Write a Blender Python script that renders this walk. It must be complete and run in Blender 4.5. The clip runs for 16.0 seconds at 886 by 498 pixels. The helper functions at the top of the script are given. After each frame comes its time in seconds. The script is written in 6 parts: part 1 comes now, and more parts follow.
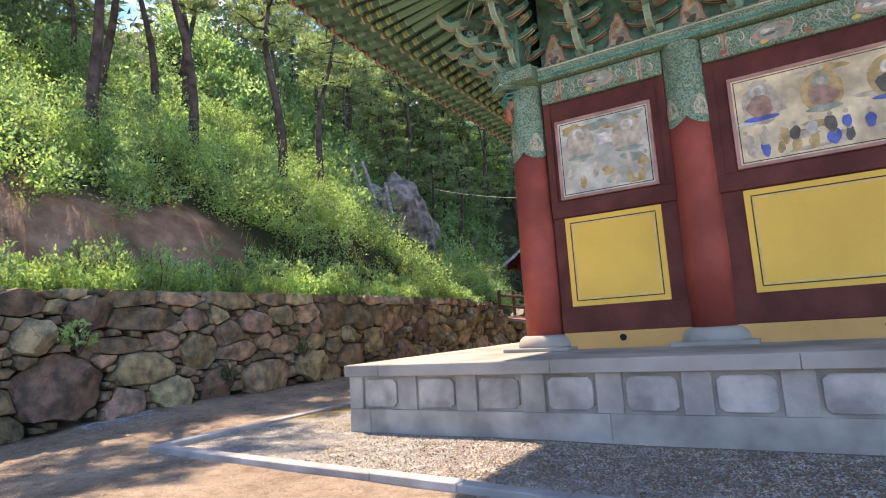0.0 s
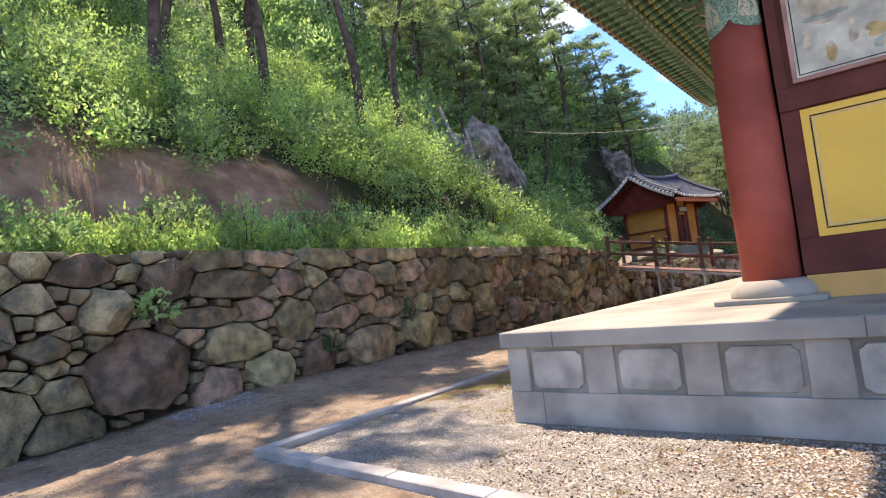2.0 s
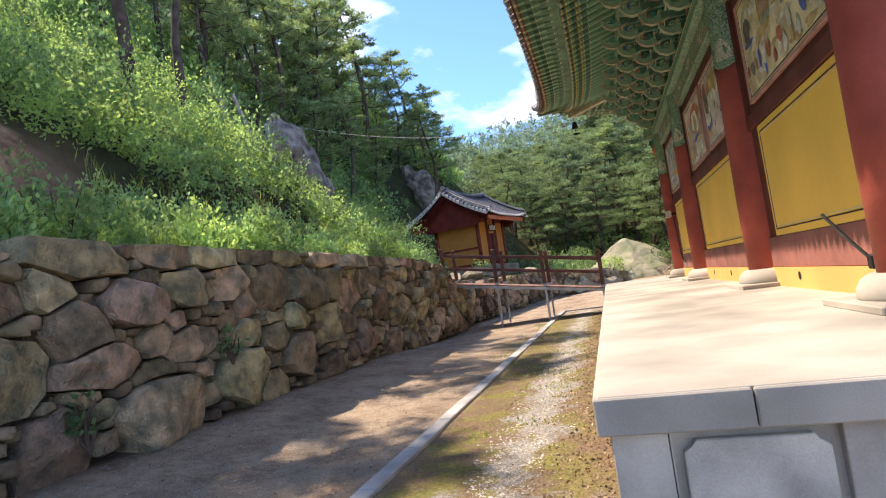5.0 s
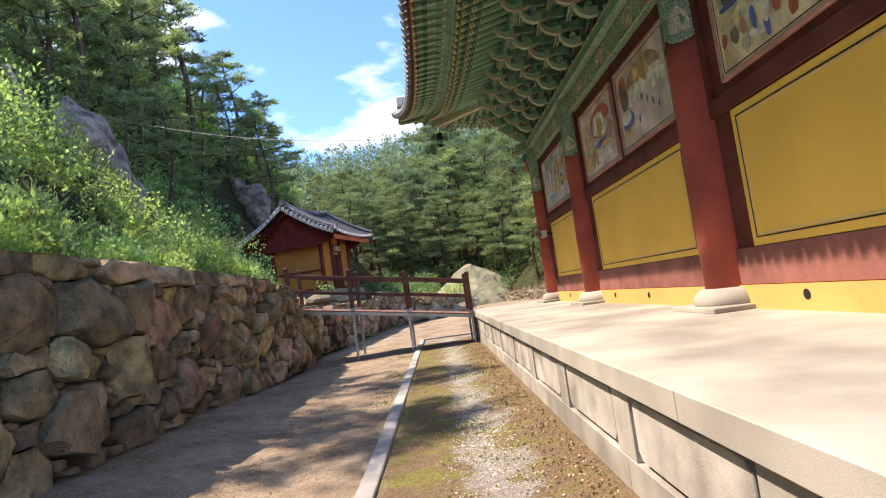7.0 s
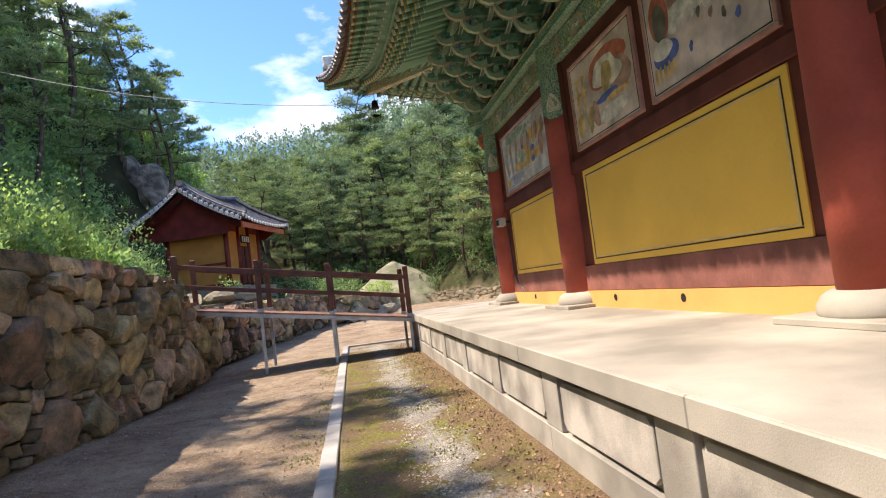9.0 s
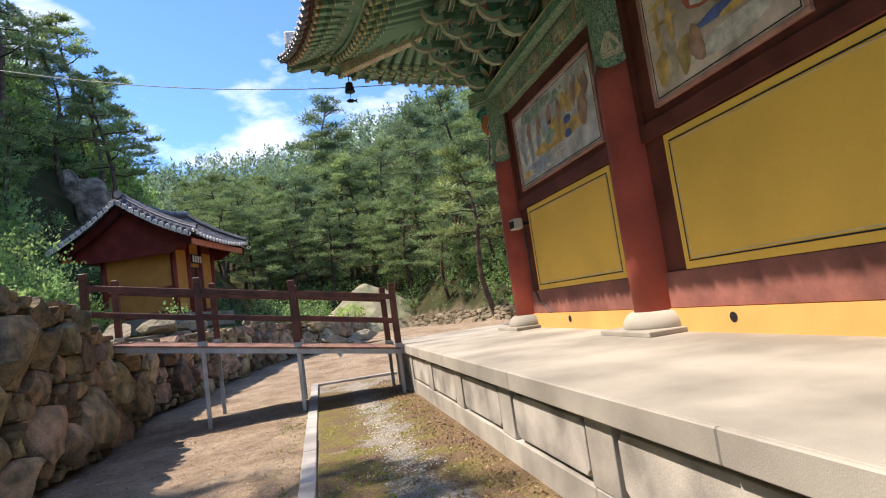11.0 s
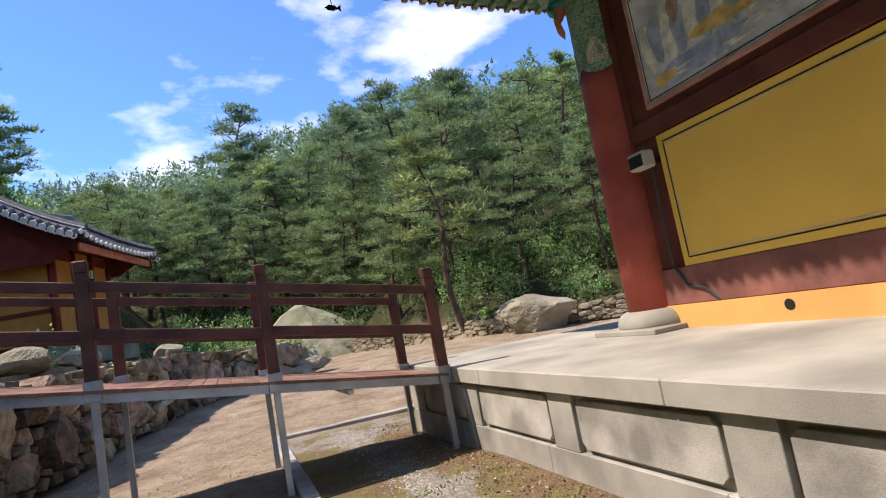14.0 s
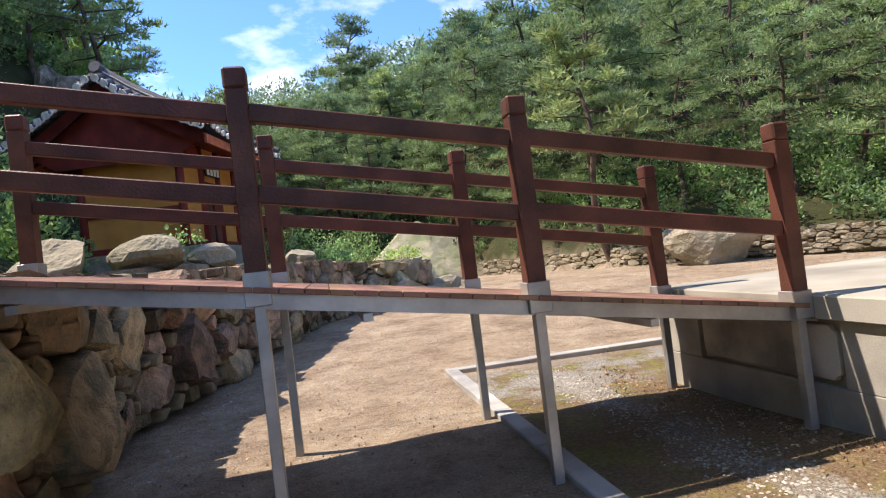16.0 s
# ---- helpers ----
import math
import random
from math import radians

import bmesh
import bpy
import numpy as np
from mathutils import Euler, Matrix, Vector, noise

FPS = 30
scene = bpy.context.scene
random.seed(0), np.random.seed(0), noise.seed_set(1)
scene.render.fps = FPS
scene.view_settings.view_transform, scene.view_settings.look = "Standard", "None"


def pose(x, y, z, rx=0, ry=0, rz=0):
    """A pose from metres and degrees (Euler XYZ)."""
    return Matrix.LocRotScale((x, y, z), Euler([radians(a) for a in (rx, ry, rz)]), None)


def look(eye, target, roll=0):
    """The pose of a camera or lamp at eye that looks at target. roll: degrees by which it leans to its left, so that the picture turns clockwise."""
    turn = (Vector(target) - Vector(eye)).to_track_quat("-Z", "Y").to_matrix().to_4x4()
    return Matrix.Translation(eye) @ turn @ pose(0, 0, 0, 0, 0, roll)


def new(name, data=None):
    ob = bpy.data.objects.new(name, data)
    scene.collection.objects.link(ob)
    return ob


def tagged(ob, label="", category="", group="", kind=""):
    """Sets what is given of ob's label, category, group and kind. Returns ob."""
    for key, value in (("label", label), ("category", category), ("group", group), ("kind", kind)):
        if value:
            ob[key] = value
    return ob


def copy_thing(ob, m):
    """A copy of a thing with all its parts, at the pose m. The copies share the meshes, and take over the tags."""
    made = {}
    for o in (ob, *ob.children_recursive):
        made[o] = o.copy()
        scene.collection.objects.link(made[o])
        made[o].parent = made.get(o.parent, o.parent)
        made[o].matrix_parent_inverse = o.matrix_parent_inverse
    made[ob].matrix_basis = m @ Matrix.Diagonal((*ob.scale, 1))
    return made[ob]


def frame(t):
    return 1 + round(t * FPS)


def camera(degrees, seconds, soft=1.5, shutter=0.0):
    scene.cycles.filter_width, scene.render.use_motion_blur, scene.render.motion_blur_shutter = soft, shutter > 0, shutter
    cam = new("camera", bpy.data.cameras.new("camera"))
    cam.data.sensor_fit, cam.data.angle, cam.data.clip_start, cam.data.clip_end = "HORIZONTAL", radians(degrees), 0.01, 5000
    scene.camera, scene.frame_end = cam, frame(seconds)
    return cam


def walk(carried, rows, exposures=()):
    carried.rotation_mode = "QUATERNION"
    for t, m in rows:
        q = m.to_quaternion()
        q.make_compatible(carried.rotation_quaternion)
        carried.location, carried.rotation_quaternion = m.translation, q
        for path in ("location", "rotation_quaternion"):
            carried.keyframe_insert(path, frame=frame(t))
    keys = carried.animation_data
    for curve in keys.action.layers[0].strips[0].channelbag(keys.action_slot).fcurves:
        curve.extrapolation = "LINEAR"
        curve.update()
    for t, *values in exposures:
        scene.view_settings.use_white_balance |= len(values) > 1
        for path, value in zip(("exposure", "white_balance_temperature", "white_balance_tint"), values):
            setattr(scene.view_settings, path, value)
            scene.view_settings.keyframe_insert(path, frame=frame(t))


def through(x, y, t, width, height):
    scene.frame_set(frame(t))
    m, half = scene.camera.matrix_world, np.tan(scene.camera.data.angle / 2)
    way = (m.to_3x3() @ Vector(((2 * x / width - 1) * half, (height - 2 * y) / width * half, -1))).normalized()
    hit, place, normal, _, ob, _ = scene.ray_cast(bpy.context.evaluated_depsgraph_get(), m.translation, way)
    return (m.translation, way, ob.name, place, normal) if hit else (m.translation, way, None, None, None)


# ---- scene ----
import functools

cam = camera(75.5, 16.0, soft=1.1)
METRES, EYE, TILT, LEAN, TURN = 25.0, 1.5, 0.0, 0.0, 30.5
ROWS = [
    (0.0, 0.0, 0.0, 0.0, 0.51, 7.92, 3.65),
    (0.5, -0.0145, 0.024, 0.0021, 4.43, 7.64, 4.93),
    (1.0, -0.0281, 0.0504, 0.0023, 7.4, 6.47, 5.56),
    (1.5, -0.0426, 0.0751, 0.0019, 8.15, 5.42, 5.86),
    (2.0, -0.055, 0.1009, 0.0025, 7.56, 4.28, 6.27),
    (2.5, -0.07, 0.1259, 0.0026, 5.79, 3.51, 6.4),
    (3.0, -0.0834, 0.1527, 0.0032, 2.08, 3.63, 6.41),
    (3.5, -0.0969, 0.1783, 0.0035, -2.8, 4.01, 6.61),
    (4.0, -0.1048, 0.2078, 0.0035, -7.19, 4.44, 7.21),
    (4.5, -0.1124, 0.2375, 0.0039, -10.29, 4.57, 7.77),
    (5.0, -0.1158, 0.2686, 0.0039, -14.31, 4.22, 7.87),
    (7.5, -0.0982, 0.4126, 0.0072, -34.08, 4.52, 7.75),
    (8.0, -0.085, 0.4424, 0.0078, -35.98, 4.24, 7.48),
    (8.5, -0.0718, 0.4713, 0.0079, -37.75, 3.4, 7.2),
    (9.0, -0.0574, 0.5013, 0.008, -39.73, 3.51, 6.94),
    (11.5, 0.0191, 0.6439, 0.0087, -43.18, 6.13, 8.16),
    (12.0, 0.0313, 0.6767, 0.0085, -44.11, 6.76, 8.44),
    (12.5, 0.0411, 0.7059, 0.006, -47.71, 7.34, 9.39),
    (13.0, 0.0531, 0.7371, 0.0059, -50.18, 7.97, 10.21),
    (13.5, 0.063, 0.7697, 0.0056, -50.78, 7.81, 10.47),
    (14.0, 0.0744, 0.8015, 0.0065, -51.34, 6.62, 10.28),
    (14.5, 0.0848, 0.832, 0.0049, -51.8, 4.73, 9.55),
    (15.0, 0.0971, 0.8612, 0.0047, -50.72, 3.0, 8.35),
    (15.5, 0.1039, 0.8939, 0.0030, -46.63, 1.75, 7.36),
    (16.0, 0.1091, 0.9276, 0.0036, -42.12, 1.0, 6.8),
]
EXPOSURES = [(0.0, 2.32, 8100, 23), (1.5, 2.25, 8000, 23), (3.0, 2.22, 7900, 21), (5.0, 2.18, 7800, 20), (9.0, 2.05, 7600, 19), (11.5, 1.9, 7300, 18), (13.0, 1.9, 7200, 18), (15.0, 1.45, 7000, 17), (16.0, 2.02, 7200, 17)]
walk(cam, [(t, pose(0, 0, EYE, TILT, LEAN, TURN) @ pose(METRES * x, METRES * y, METRES * z, 90 + pitch, roll, yaw)) for t, x, y, z, yaw, pitch, roll in ROWS], EXPOSURES)

# ---- world, sun ----
TO_SUN = Vector((-0.597, 0.20, 1.0)).normalized()
world = bpy.data.worlds.new("sky")
scene.world = world
world.use_nodes = True
wn, wl = world.node_tree.nodes, world.node_tree.links
wn.clear()
sky = wn.new("ShaderNodeTexSky")
sky.sky_type, sky.sun_disc = "NISHITA", False
sky.sun_elevation = math.asin(TO_SUN.z)
sky.sun_rotation = math.atan2(TO_SUN.x, TO_SUN.y)
sky.altitude = 3600
sky.air_density, sky.dust_density, sky.ozone_density = 1.0, 0.0, 5.0
tc = wn.new("ShaderNodeTexCoord")
mp = wn.new("ShaderNodeMapping")
mp.inputs["Scale"].default_value = (1.0, 1.0, 2.2)
nz = wn.new("ShaderNodeTexNoise")
nz.inputs["Scale"].default_value, nz.inputs["Detail"].default_value, nz.inputs["Roughness"].default_value = 2.6, 7.0, 0.55
rp = wn.new("ShaderNodeValToRGB")
rp.color_ramp.elements[0].position, rp.color_ramp.elements[1].position = 0.53, 0.72
mx = wn.new("ShaderNodeMix")
mx.data_type = "RGBA"
bg = wn.new("ShaderNodeBackground")
bg.inputs["Strength"].default_value = 0.15
wo = wn.new("ShaderNodeOutputWorld")
wl.new(tc.outputs["Generated"], mp.inputs["Vector"])
wl.new(mp.outputs[0], nz.inputs["Vector"])
wl.new(nz.outputs["Fac"], rp.inputs[0])
wl.new(rp.outputs[0], mx.inputs[0])
tone = wn.new("ShaderNodeMix")
tone.data_type, tone.blend_type = "RGBA", "MULTIPLY"
tone.inputs[0].default_value = 1.0
tone.inputs[7].default_value = (0.46, 0.66, 0.78, 1)
wl.new(sky.outputs[0], tone.inputs[6])
wl.new(tone.outputs[2], mx.inputs[6])
mx.inputs[7].default_value = (4.1, 4.2, 4.3, 1)
wl.new(mx.outputs[2], bg.inputs[0])
wl.new(bg.outputs[0], wo.inputs[0])
sun = new("sun", bpy.data.lights.new("sun", "SUN"))
sun.data.energy, sun.data.angle, sun.data.color = 2.0, radians(0.55), (1.0, 0.95, 0.86)
sun.matrix_world = look(TO_SUN * 60, (0, 0, 0))


# ---- materials ----
def material(name, base, rough=0.7, metal=0.0, vary=0.25, scale=4.0, fine=40.0, bump=0.15, second=None, bump_dist=0.02, per_object=0.0, spec=0.35, island=0.0, lumps=0.0, lump_scale=7.0):
    """Procedural surface: two scales of colour variation, fine relief, and a tint per object."""
    m = bpy.data.materials.new(name)
    m.use_nodes = True
    n, l = m.node_tree.nodes, m.node_tree.links
    b = n["Principled BSDF"]
    b.inputs["Roughness"].default_value, b.inputs["Metallic"].default_value = rough, metal
    b.inputs["Specular IOR Level"].default_value = spec
    co = n.new("ShaderNodeTexCoord")
    geo = n.new("ShaderNodeNewGeometry")
    n1, n2 = n.new("ShaderNodeTexNoise"), n.new("ShaderNodeTexNoise")
    for k, s, d in ((n1, scale, 5.0), (n2, fine, 3.0)):
        k.inputs["Scale"].default_value, k.inputs["Detail"].default_value = s, d
        l.new(geo.outputs["Position"], k.inputs["Vector"])
    ramp = n.new("ShaderNodeValToRGB")
    lo = second or tuple(c * (1 - vary) for c in base)
    hi = base if second else tuple(min(1, c * (1 + vary)) for c in base)
    ramp.color_ramp.elements[0].position, ramp.color_ramp.elements[1].position = 0.36, 0.66
    ramp.color_ramp.elements[0].color, ramp.color_ramp.elements[1].color = (*lo, 1), (*hi, 1)
    l.new(n1.outputs["Fac"], ramp.inputs[0])
    hsv = n.new("ShaderNodeHueSaturation")
    l.new(ramp.outputs[0], hsv.inputs["Color"])
    ma = n.new("ShaderNodeMath")
    ma.operation = "MULTIPLY_ADD"
    ma.inputs[1].default_value, ma.inputs[2].default_value = vary * 1.1, 1 - vary * 0.55
    l.new(n2.outputs["Fac"], ma.inputs[0])
    val = ma.outputs[0]
    if per_object or island:
        src = n.new("ShaderNodeObjectInfo").outputs["Random"] if per_object else geo.outputs["Random Per Island"]
        m2 = n.new("ShaderNodeMath")
        m2.operation = "MULTIPLY_ADD"
        k = per_object or island
        m2.inputs[1].default_value, m2.inputs[2].default_value = 2 * k, 1 - k
        l.new(src, m2.inputs[0])
        m3 = n.new("ShaderNodeMath")
        m3.operation = "MULTIPLY"
        l.new(val, m3.inputs[0])
        l.new(m2.outputs[0], m3.inputs[1])
        val = m3.outputs[0]
        wn_ = n.new("ShaderNodeTexWhiteNoise")
        wn_.noise_dimensions = "1D"
        l.new(src, wn_.inputs["W"])
        m4 = n.new("ShaderNodeMath")
        m4.operation = "MULTIPLY_ADD"
        m4.inputs[1].default_value, m4.inputs[2].default_value = 0.05 * min(1.5, k * 3), 0.5 - 0.025 * min(1.5, k * 3)
        l.new(wn_.outputs["Value"], m4.inputs[0])
        l.new(m4.outputs[0], hsv.inputs["Hue"])
    l.new(val, hsv.inputs["Value"])
    l.new(hsv.outputs[0], b.inputs["Base Color"])
    if bump:
        bp = n.new("ShaderNodeBump")
        bp.inputs["Strength"].default_value, bp.inputs["Distance"].default_value = bump, bump_dist
        l.new(n2.outputs["Fac"], bp.inputs["Height"])
        l.new(bp.outputs[0], b.inputs["Normal"])
        if lumps:
            n3 = n.new("ShaderNodeTexNoise")
            n3.inputs["Scale"].default_value, n3.inputs["Detail"].default_value, n3.inputs["Roughness"].default_value = lump_scale, 4.0, 0.6
            l.new(geo.outputs["Position"], n3.inputs["Vector"])
            b3 = n.new("ShaderNodeBump")
            b3.inputs["Strength"].default_value, b3.inputs["Distance"].default_value = 1.0, lumps
            l.new(n3.outputs["Fac"], b3.inputs["Height"])
            l.new(b3.outputs[0], bp.inputs["Normal"])
    return m


def leaf_material(name, base, island=0.3, through=0.56):
    m = material(name, base, rough=0.65, vary=0.34, scale=0.7, fine=3.0, bump=0.0, island=island, spec=0.12)
    n, l = m.node_tree.nodes, m.node_tree.links
    b = n["Principled BSDF"]
    col = b.inputs["Base Color"].links[0].from_socket
    tr = n.new("ShaderNodeBsdfTranslucent")
    br = n.new("ShaderNodeMix")
    br.data_type, br.blend_type = "RGBA", "MULTIPLY"
    br.inputs[0].default_value = 1.0
    br.inputs[7].default_value = (1.15, 1.22, 0.92, 1)
    l.new(col, br.inputs[6])
    l.new(br.outputs[2], tr.inputs["Color"])
    mixer = n.new("ShaderNodeMixShader")
    mixer.inputs[0].default_value = through
    l.new(b.outputs[0], mixer.inputs[1])
    l.new(tr.outputs[0], mixer.inputs[2])
    l.new(mixer.outputs[0], n["Material Output"].inputs["Surface"])
    return m


def banded(name, ground, bands, axis=0, start=0.0, length=1.0):
    """Painted timber: colour bands along one local axis of the piece, over a ground colour."""
    m = material(name, ground, rough=0.6, vary=0.3, scale=6, fine=50, bump=0.1)
    n, l = m.node_tree.nodes, m.node_tree.links
    b = n["Principled BSDF"]
    co = n.new("ShaderNodeTexCoord")
    sp = n.new("ShaderNodeSeparateXYZ")
    l.new(co.outputs["Object"], sp.inputs[0])
    mr = n.new("ShaderNodeMapRange")
    mr.inputs["From Min"].default_value, mr.inputs["From Max"].default_value = start, start + length
    l.new(sp.outputs[axis], mr.inputs["Value"])
    r = n.new("ShaderNodeValToRGB")
    r.color_ramp.interpolation = "CONSTANT"
    els = r.color_ramp.elements
    els[0].position, els[0].color = 0.0, (*bands[0][1], 1)
    els[1].position, els[1].color = bands[1][0], (*bands[1][1], 1)
    for p, c in bands[2:]:
        els.new(p).color = (*c, 1)
    l.new(mr.outputs[0], r.inputs[0])
    hsv = next(k for k in n if k.type == "HUE_SAT")
    mi = n.new("ShaderNodeMix")
    mi.data_type, mi.blend_type = "RGBA", "MULTIPLY"
    mi.inputs[0].default_value = 0.25
    l.new(r.outputs[0], mi.inputs[6])
    l.new(hsv.outputs[0], mi.inputs[7])
    l.new(mi.outputs[2], b.inputs["Base Color"])
    return m


GREEN, DEEP, CREAM, RED, YEL, BLUE, PINK = (0.21, 0.44, 0.31), (0.12, 0.26, 0.19), (0.66, 0.58, 0.43), (0.56, 0.17, 0.09), (0.78, 0.57, 0.15), (0.07, 0.11, 0.50), (0.62, 0.34, 0.26)
M_RED = material("red_paint", (0.38, 0.085, 0.06), spec=0.2, rough=0.6, vary=0.22, scale=1.5, fine=30, bump=0.12)
# Lighter copy of the maroon: sunlight on the left sills is in the colour.
M_SUNLIT_MAROON = material("sunlit_maroon", (0.27, 0.105, 0.085), rough=0.75, vary=0.3, scale=1.8, fine=30, bump=0.12)
M_MAROON = material("maroon_timber", (0.145, 0.044, 0.033), spec=0.2, rough=0.65, vary=0.25, scale=2, fine=35, bump=0.1)
M_YELLOW = material("yellow_plaster", (0.93, 0.58, 0.11), rough=0.75, vary=0.07, scale=0.8, fine=25, bump=0.06)
M_ORANGE = material("orange_plaster", (0.74, 0.40, 0.13), rough=0.75, vary=0.08, scale=1.2, fine=25, bump=0.08)
M_BLACK = material("black_line_paint", (0.02, 0.018, 0.018), rough=0.6, vary=0.2)


def arabesque(name, ground, dark, light, scale):
    """Painted scrollwork: curling dark and pale lines over a ground colour."""
    m = material(name, ground, rough=0.6, vary=0.3, scale=5, fine=40, bump=0.1)
    n, l = m.node_tree.nodes, m.node_tree.links
    b = n["Principled BSDF"]
    col = b.inputs["Base Color"].links[0].from_socket
    geo = next(k for k in n if k.type == "NEW_GEOMETRY")
    vo = n.new("ShaderNodeTexVoronoi")
    vo.inputs["Scale"].default_value = scale
    nzz = n.new("ShaderNodeTexNoise")
    nzz.inputs["Scale"].default_value = scale * 0.9
    ad = n.new("ShaderNodeMixRGB")
    ad.blend_type = "ADD"
    ad.inputs[0].default_value = 0.12
    l.new(geo.outputs["Position"], nzz.inputs["Vector"])
    l.new(geo.outputs["Position"], ad.inputs[1])
    l.new(nzz.outputs["Color"], ad.inputs[2])
    l.new(ad.outputs[0], vo.inputs["Vector"])
    sn = n.new("ShaderNodeMath")
    sn.operation = "MULTIPLY"
    sn.inputs[1].default_value = 16.0
    l.new(vo.outputs["Distance"], sn.inputs[0])
    s2 = n.new("ShaderNodeMath")
    s2.operation = "SINE"
    l.new(sn.outputs[0], s2.inputs[0])
    for lo, hi, c in ((0.35, 0.75, light), (-0.45, -0.85, dark)):
        mr = n.new("ShaderNodeMapRange")
        mr.inputs["From Min"].default_value, mr.inputs["From Max"].default_value = lo, hi
        l.new(s2.outputs[0], mr.inputs["Value"])
        k = n.new("ShaderNodeMixRGB")
        k.inputs[2].default_value = (*c, 1)
        l.new(mr.outputs[0], k.inputs[0])
        l.new(col, k.inputs[1])
        col = k.outputs[0]
    l.new(col, b.inputs["Base Color"])
    return m


M_GREEN = material("green_paint", GREEN, rough=0.6, vary=0.35, scale=7, fine=45, bump=0.15, second=(0.32, 0.50, 0.37))
M_SCROLL = arabesque("green_arabesque", (0.20, 0.345, 0.235), (0.085, 0.18, 0.13), (0.34, 0.42, 0.28), 13.0)
M_DEEP = material("deep_green_paint", DEEP, rough=0.6, vary=0.35, scale=5, fine=40, bump=0.12)
M_PATTERN = arabesque("cream_arabesque", (0.56, 0.52, 0.38), (0.20, 0.22, 0.15), (0.70, 0.64, 0.46), 22.0)
M_TEAL = material("teal_paint", (0.06, 0.30, 0.24), rough=0.6, vary=0.25, scale=6)
M_CREAM = material("cream_paint", CREAM, rough=0.65, vary=0.2, scale=5)
M_PINK = material("pink_paint", PINK, rough=0.65, vary=0.2, scale=5)
M_VERMIL = material("vermilion_paint", RED, rough=0.6, vary=0.2, scale=5)
M_BLUE = material("blue_paint", BLUE, rough=0.6, vary=0.2, scale=5)
M_GOLD = material("yellow_paint", YEL, rough=0.6, vary=0.2, scale=5)
M_WHITE = material("lime_white", (0.75, 0.72, 0.66), rough=0.7, vary=0.12, scale=3)
M_GRANITE = material("dressed_granite", (0.375, 0.35, 0.30), rough=0.8, vary=0.28, scale=0.9, fine=120, bump=0.25, bump_dist=0.006, per_object=0.04)
M_GRANITE_FACE = material("granite_panel", (0.385, 0.36, 0.315), rough=0.85, vary=0.3, scale=1.6, fine=100, bump=0.3, bump_dist=0.006, per_object=0.08)
M_PANEL = material("weathered_granite_panel", (0.42, 0.395, 0.35), rough=0.85, vary=0.36, scale=2.2, fine=90, bump=0.35, bump_dist=0.006, per_object=0.08)
M_KERB = material("kerb_granite", (0.37, 0.36, 0.345), rough=0.8, vary=0.25, scale=2, fine=110, bump=0.3, bump_dist=0.006, per_object=0.1)
M_STONE = material("field_stone", (0.45, 0.335, 0.21), rough=0.9, vary=0.42, scale=4.2, fine=30, bump=0.8, bump_dist=0.03, per_object=0.48, second=(0.15, 0.135, 0.093), lumps=0.09, lump_scale=7.0)
M_CHINK = material("chink_stone", (0.20, 0.155, 0.10), rough=0.9, vary=0.35, scale=4, fine=40, bump=0.5, island=0.3)
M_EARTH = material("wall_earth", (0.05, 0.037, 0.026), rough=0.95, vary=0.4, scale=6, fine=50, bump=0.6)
M_ROCK = material("grey_rock", (0.43, 0.365, 0.305), rough=0.95, vary=0.45, scale=1.7, fine=14, bump=0.9, bump_dist=0.08, second=(0.12, 0.10, 0.085), lumps=0.32, lump_scale=2.2)
M_PALEROCK = material("pale_boulder", (0.40, 0.345, 0.26), rough=0.9, vary=0.35, scale=1.1, fine=18, bump=0.6, bump_dist=0.04, second=(0.22, 0.20, 0.14), lumps=0.12, lump_scale=3.0)
M_MOSSROCK = material("mossy_boulder", (0.52, 0.46, 0.33), rough=0.95, vary=0.3, scale=0.9, fine=30, bump=0.5, bump_dist=0.03, second=(0.27, 0.29, 0.16), lumps=0.08, lump_scale=2.0)
M_TILE = material("roof_tile", (0.19, 0.20, 0.22), rough=0.55, vary=0.35, scale=3, fine=30, bump=0.2, island=0.15)
M_LIME = material("tile_end_lime", (0.78, 0.76, 0.72), rough=0.8, vary=0.2, scale=6)
M_RAIL = material("stained_rail_wood", (0.11, 0.04, 0.028), rough=0.5, vary=0.35, scale=3, fine=60, bump=0.25, per_object=0.12)
M_DECK = material("deck_board", (0.27, 0.145, 0.10), rough=0.6, vary=0.35, scale=3, fine=60, bump=0.25, per_object=0.2)
M_STEEL = material("galvanised_steel", (0.42, 0.42, 0.41), rough=0.45, metal=0.6, vary=0.2, scale=3, fine=30, bump=0.05)
M_BARK = material("pine_bark", (0.10, 0.07, 0.055), rough=0.95, vary=0.45, scale=3, fine=16, bump=0.8, bump_dist=0.03)
M_DEADWOOD = material("grey_dead_wood", (0.30, 0.27, 0.23), rough=0.9, vary=0.3, scale=5, fine=30, bump=0.5)
M_NEEDLE = leaf_material("pine_needles", (0.27, 0.35, 0.175), island=0.3, through=0.5)
M_NEEDLE_C = leaf_material("green_pine_needles", (0.225, 0.305, 0.16), island=0.28, through=0.35)
M_NEEDLE_B = leaf_material("dark_pine_needles", (0.17, 0.245, 0.15), island=0.28, through=0.3)
# Yellower needle copy with sunlight in its colour, for the leaning pine.
M_NEEDLE_SUN = leaf_material("sunlit_needles", (0.29, 0.36, 0.17), island=0.3, through=0.3)
# Bluer green: the distance haze is put into the needle colour.
M_NEEDLE_FAR = leaf_material("hazed_far_needles", (0.20, 0.285, 0.19), island=0.35, through=0.4)
M_LEAF = leaf_material("shrub_leaves", (0.28, 0.42, 0.195), island=0.24)
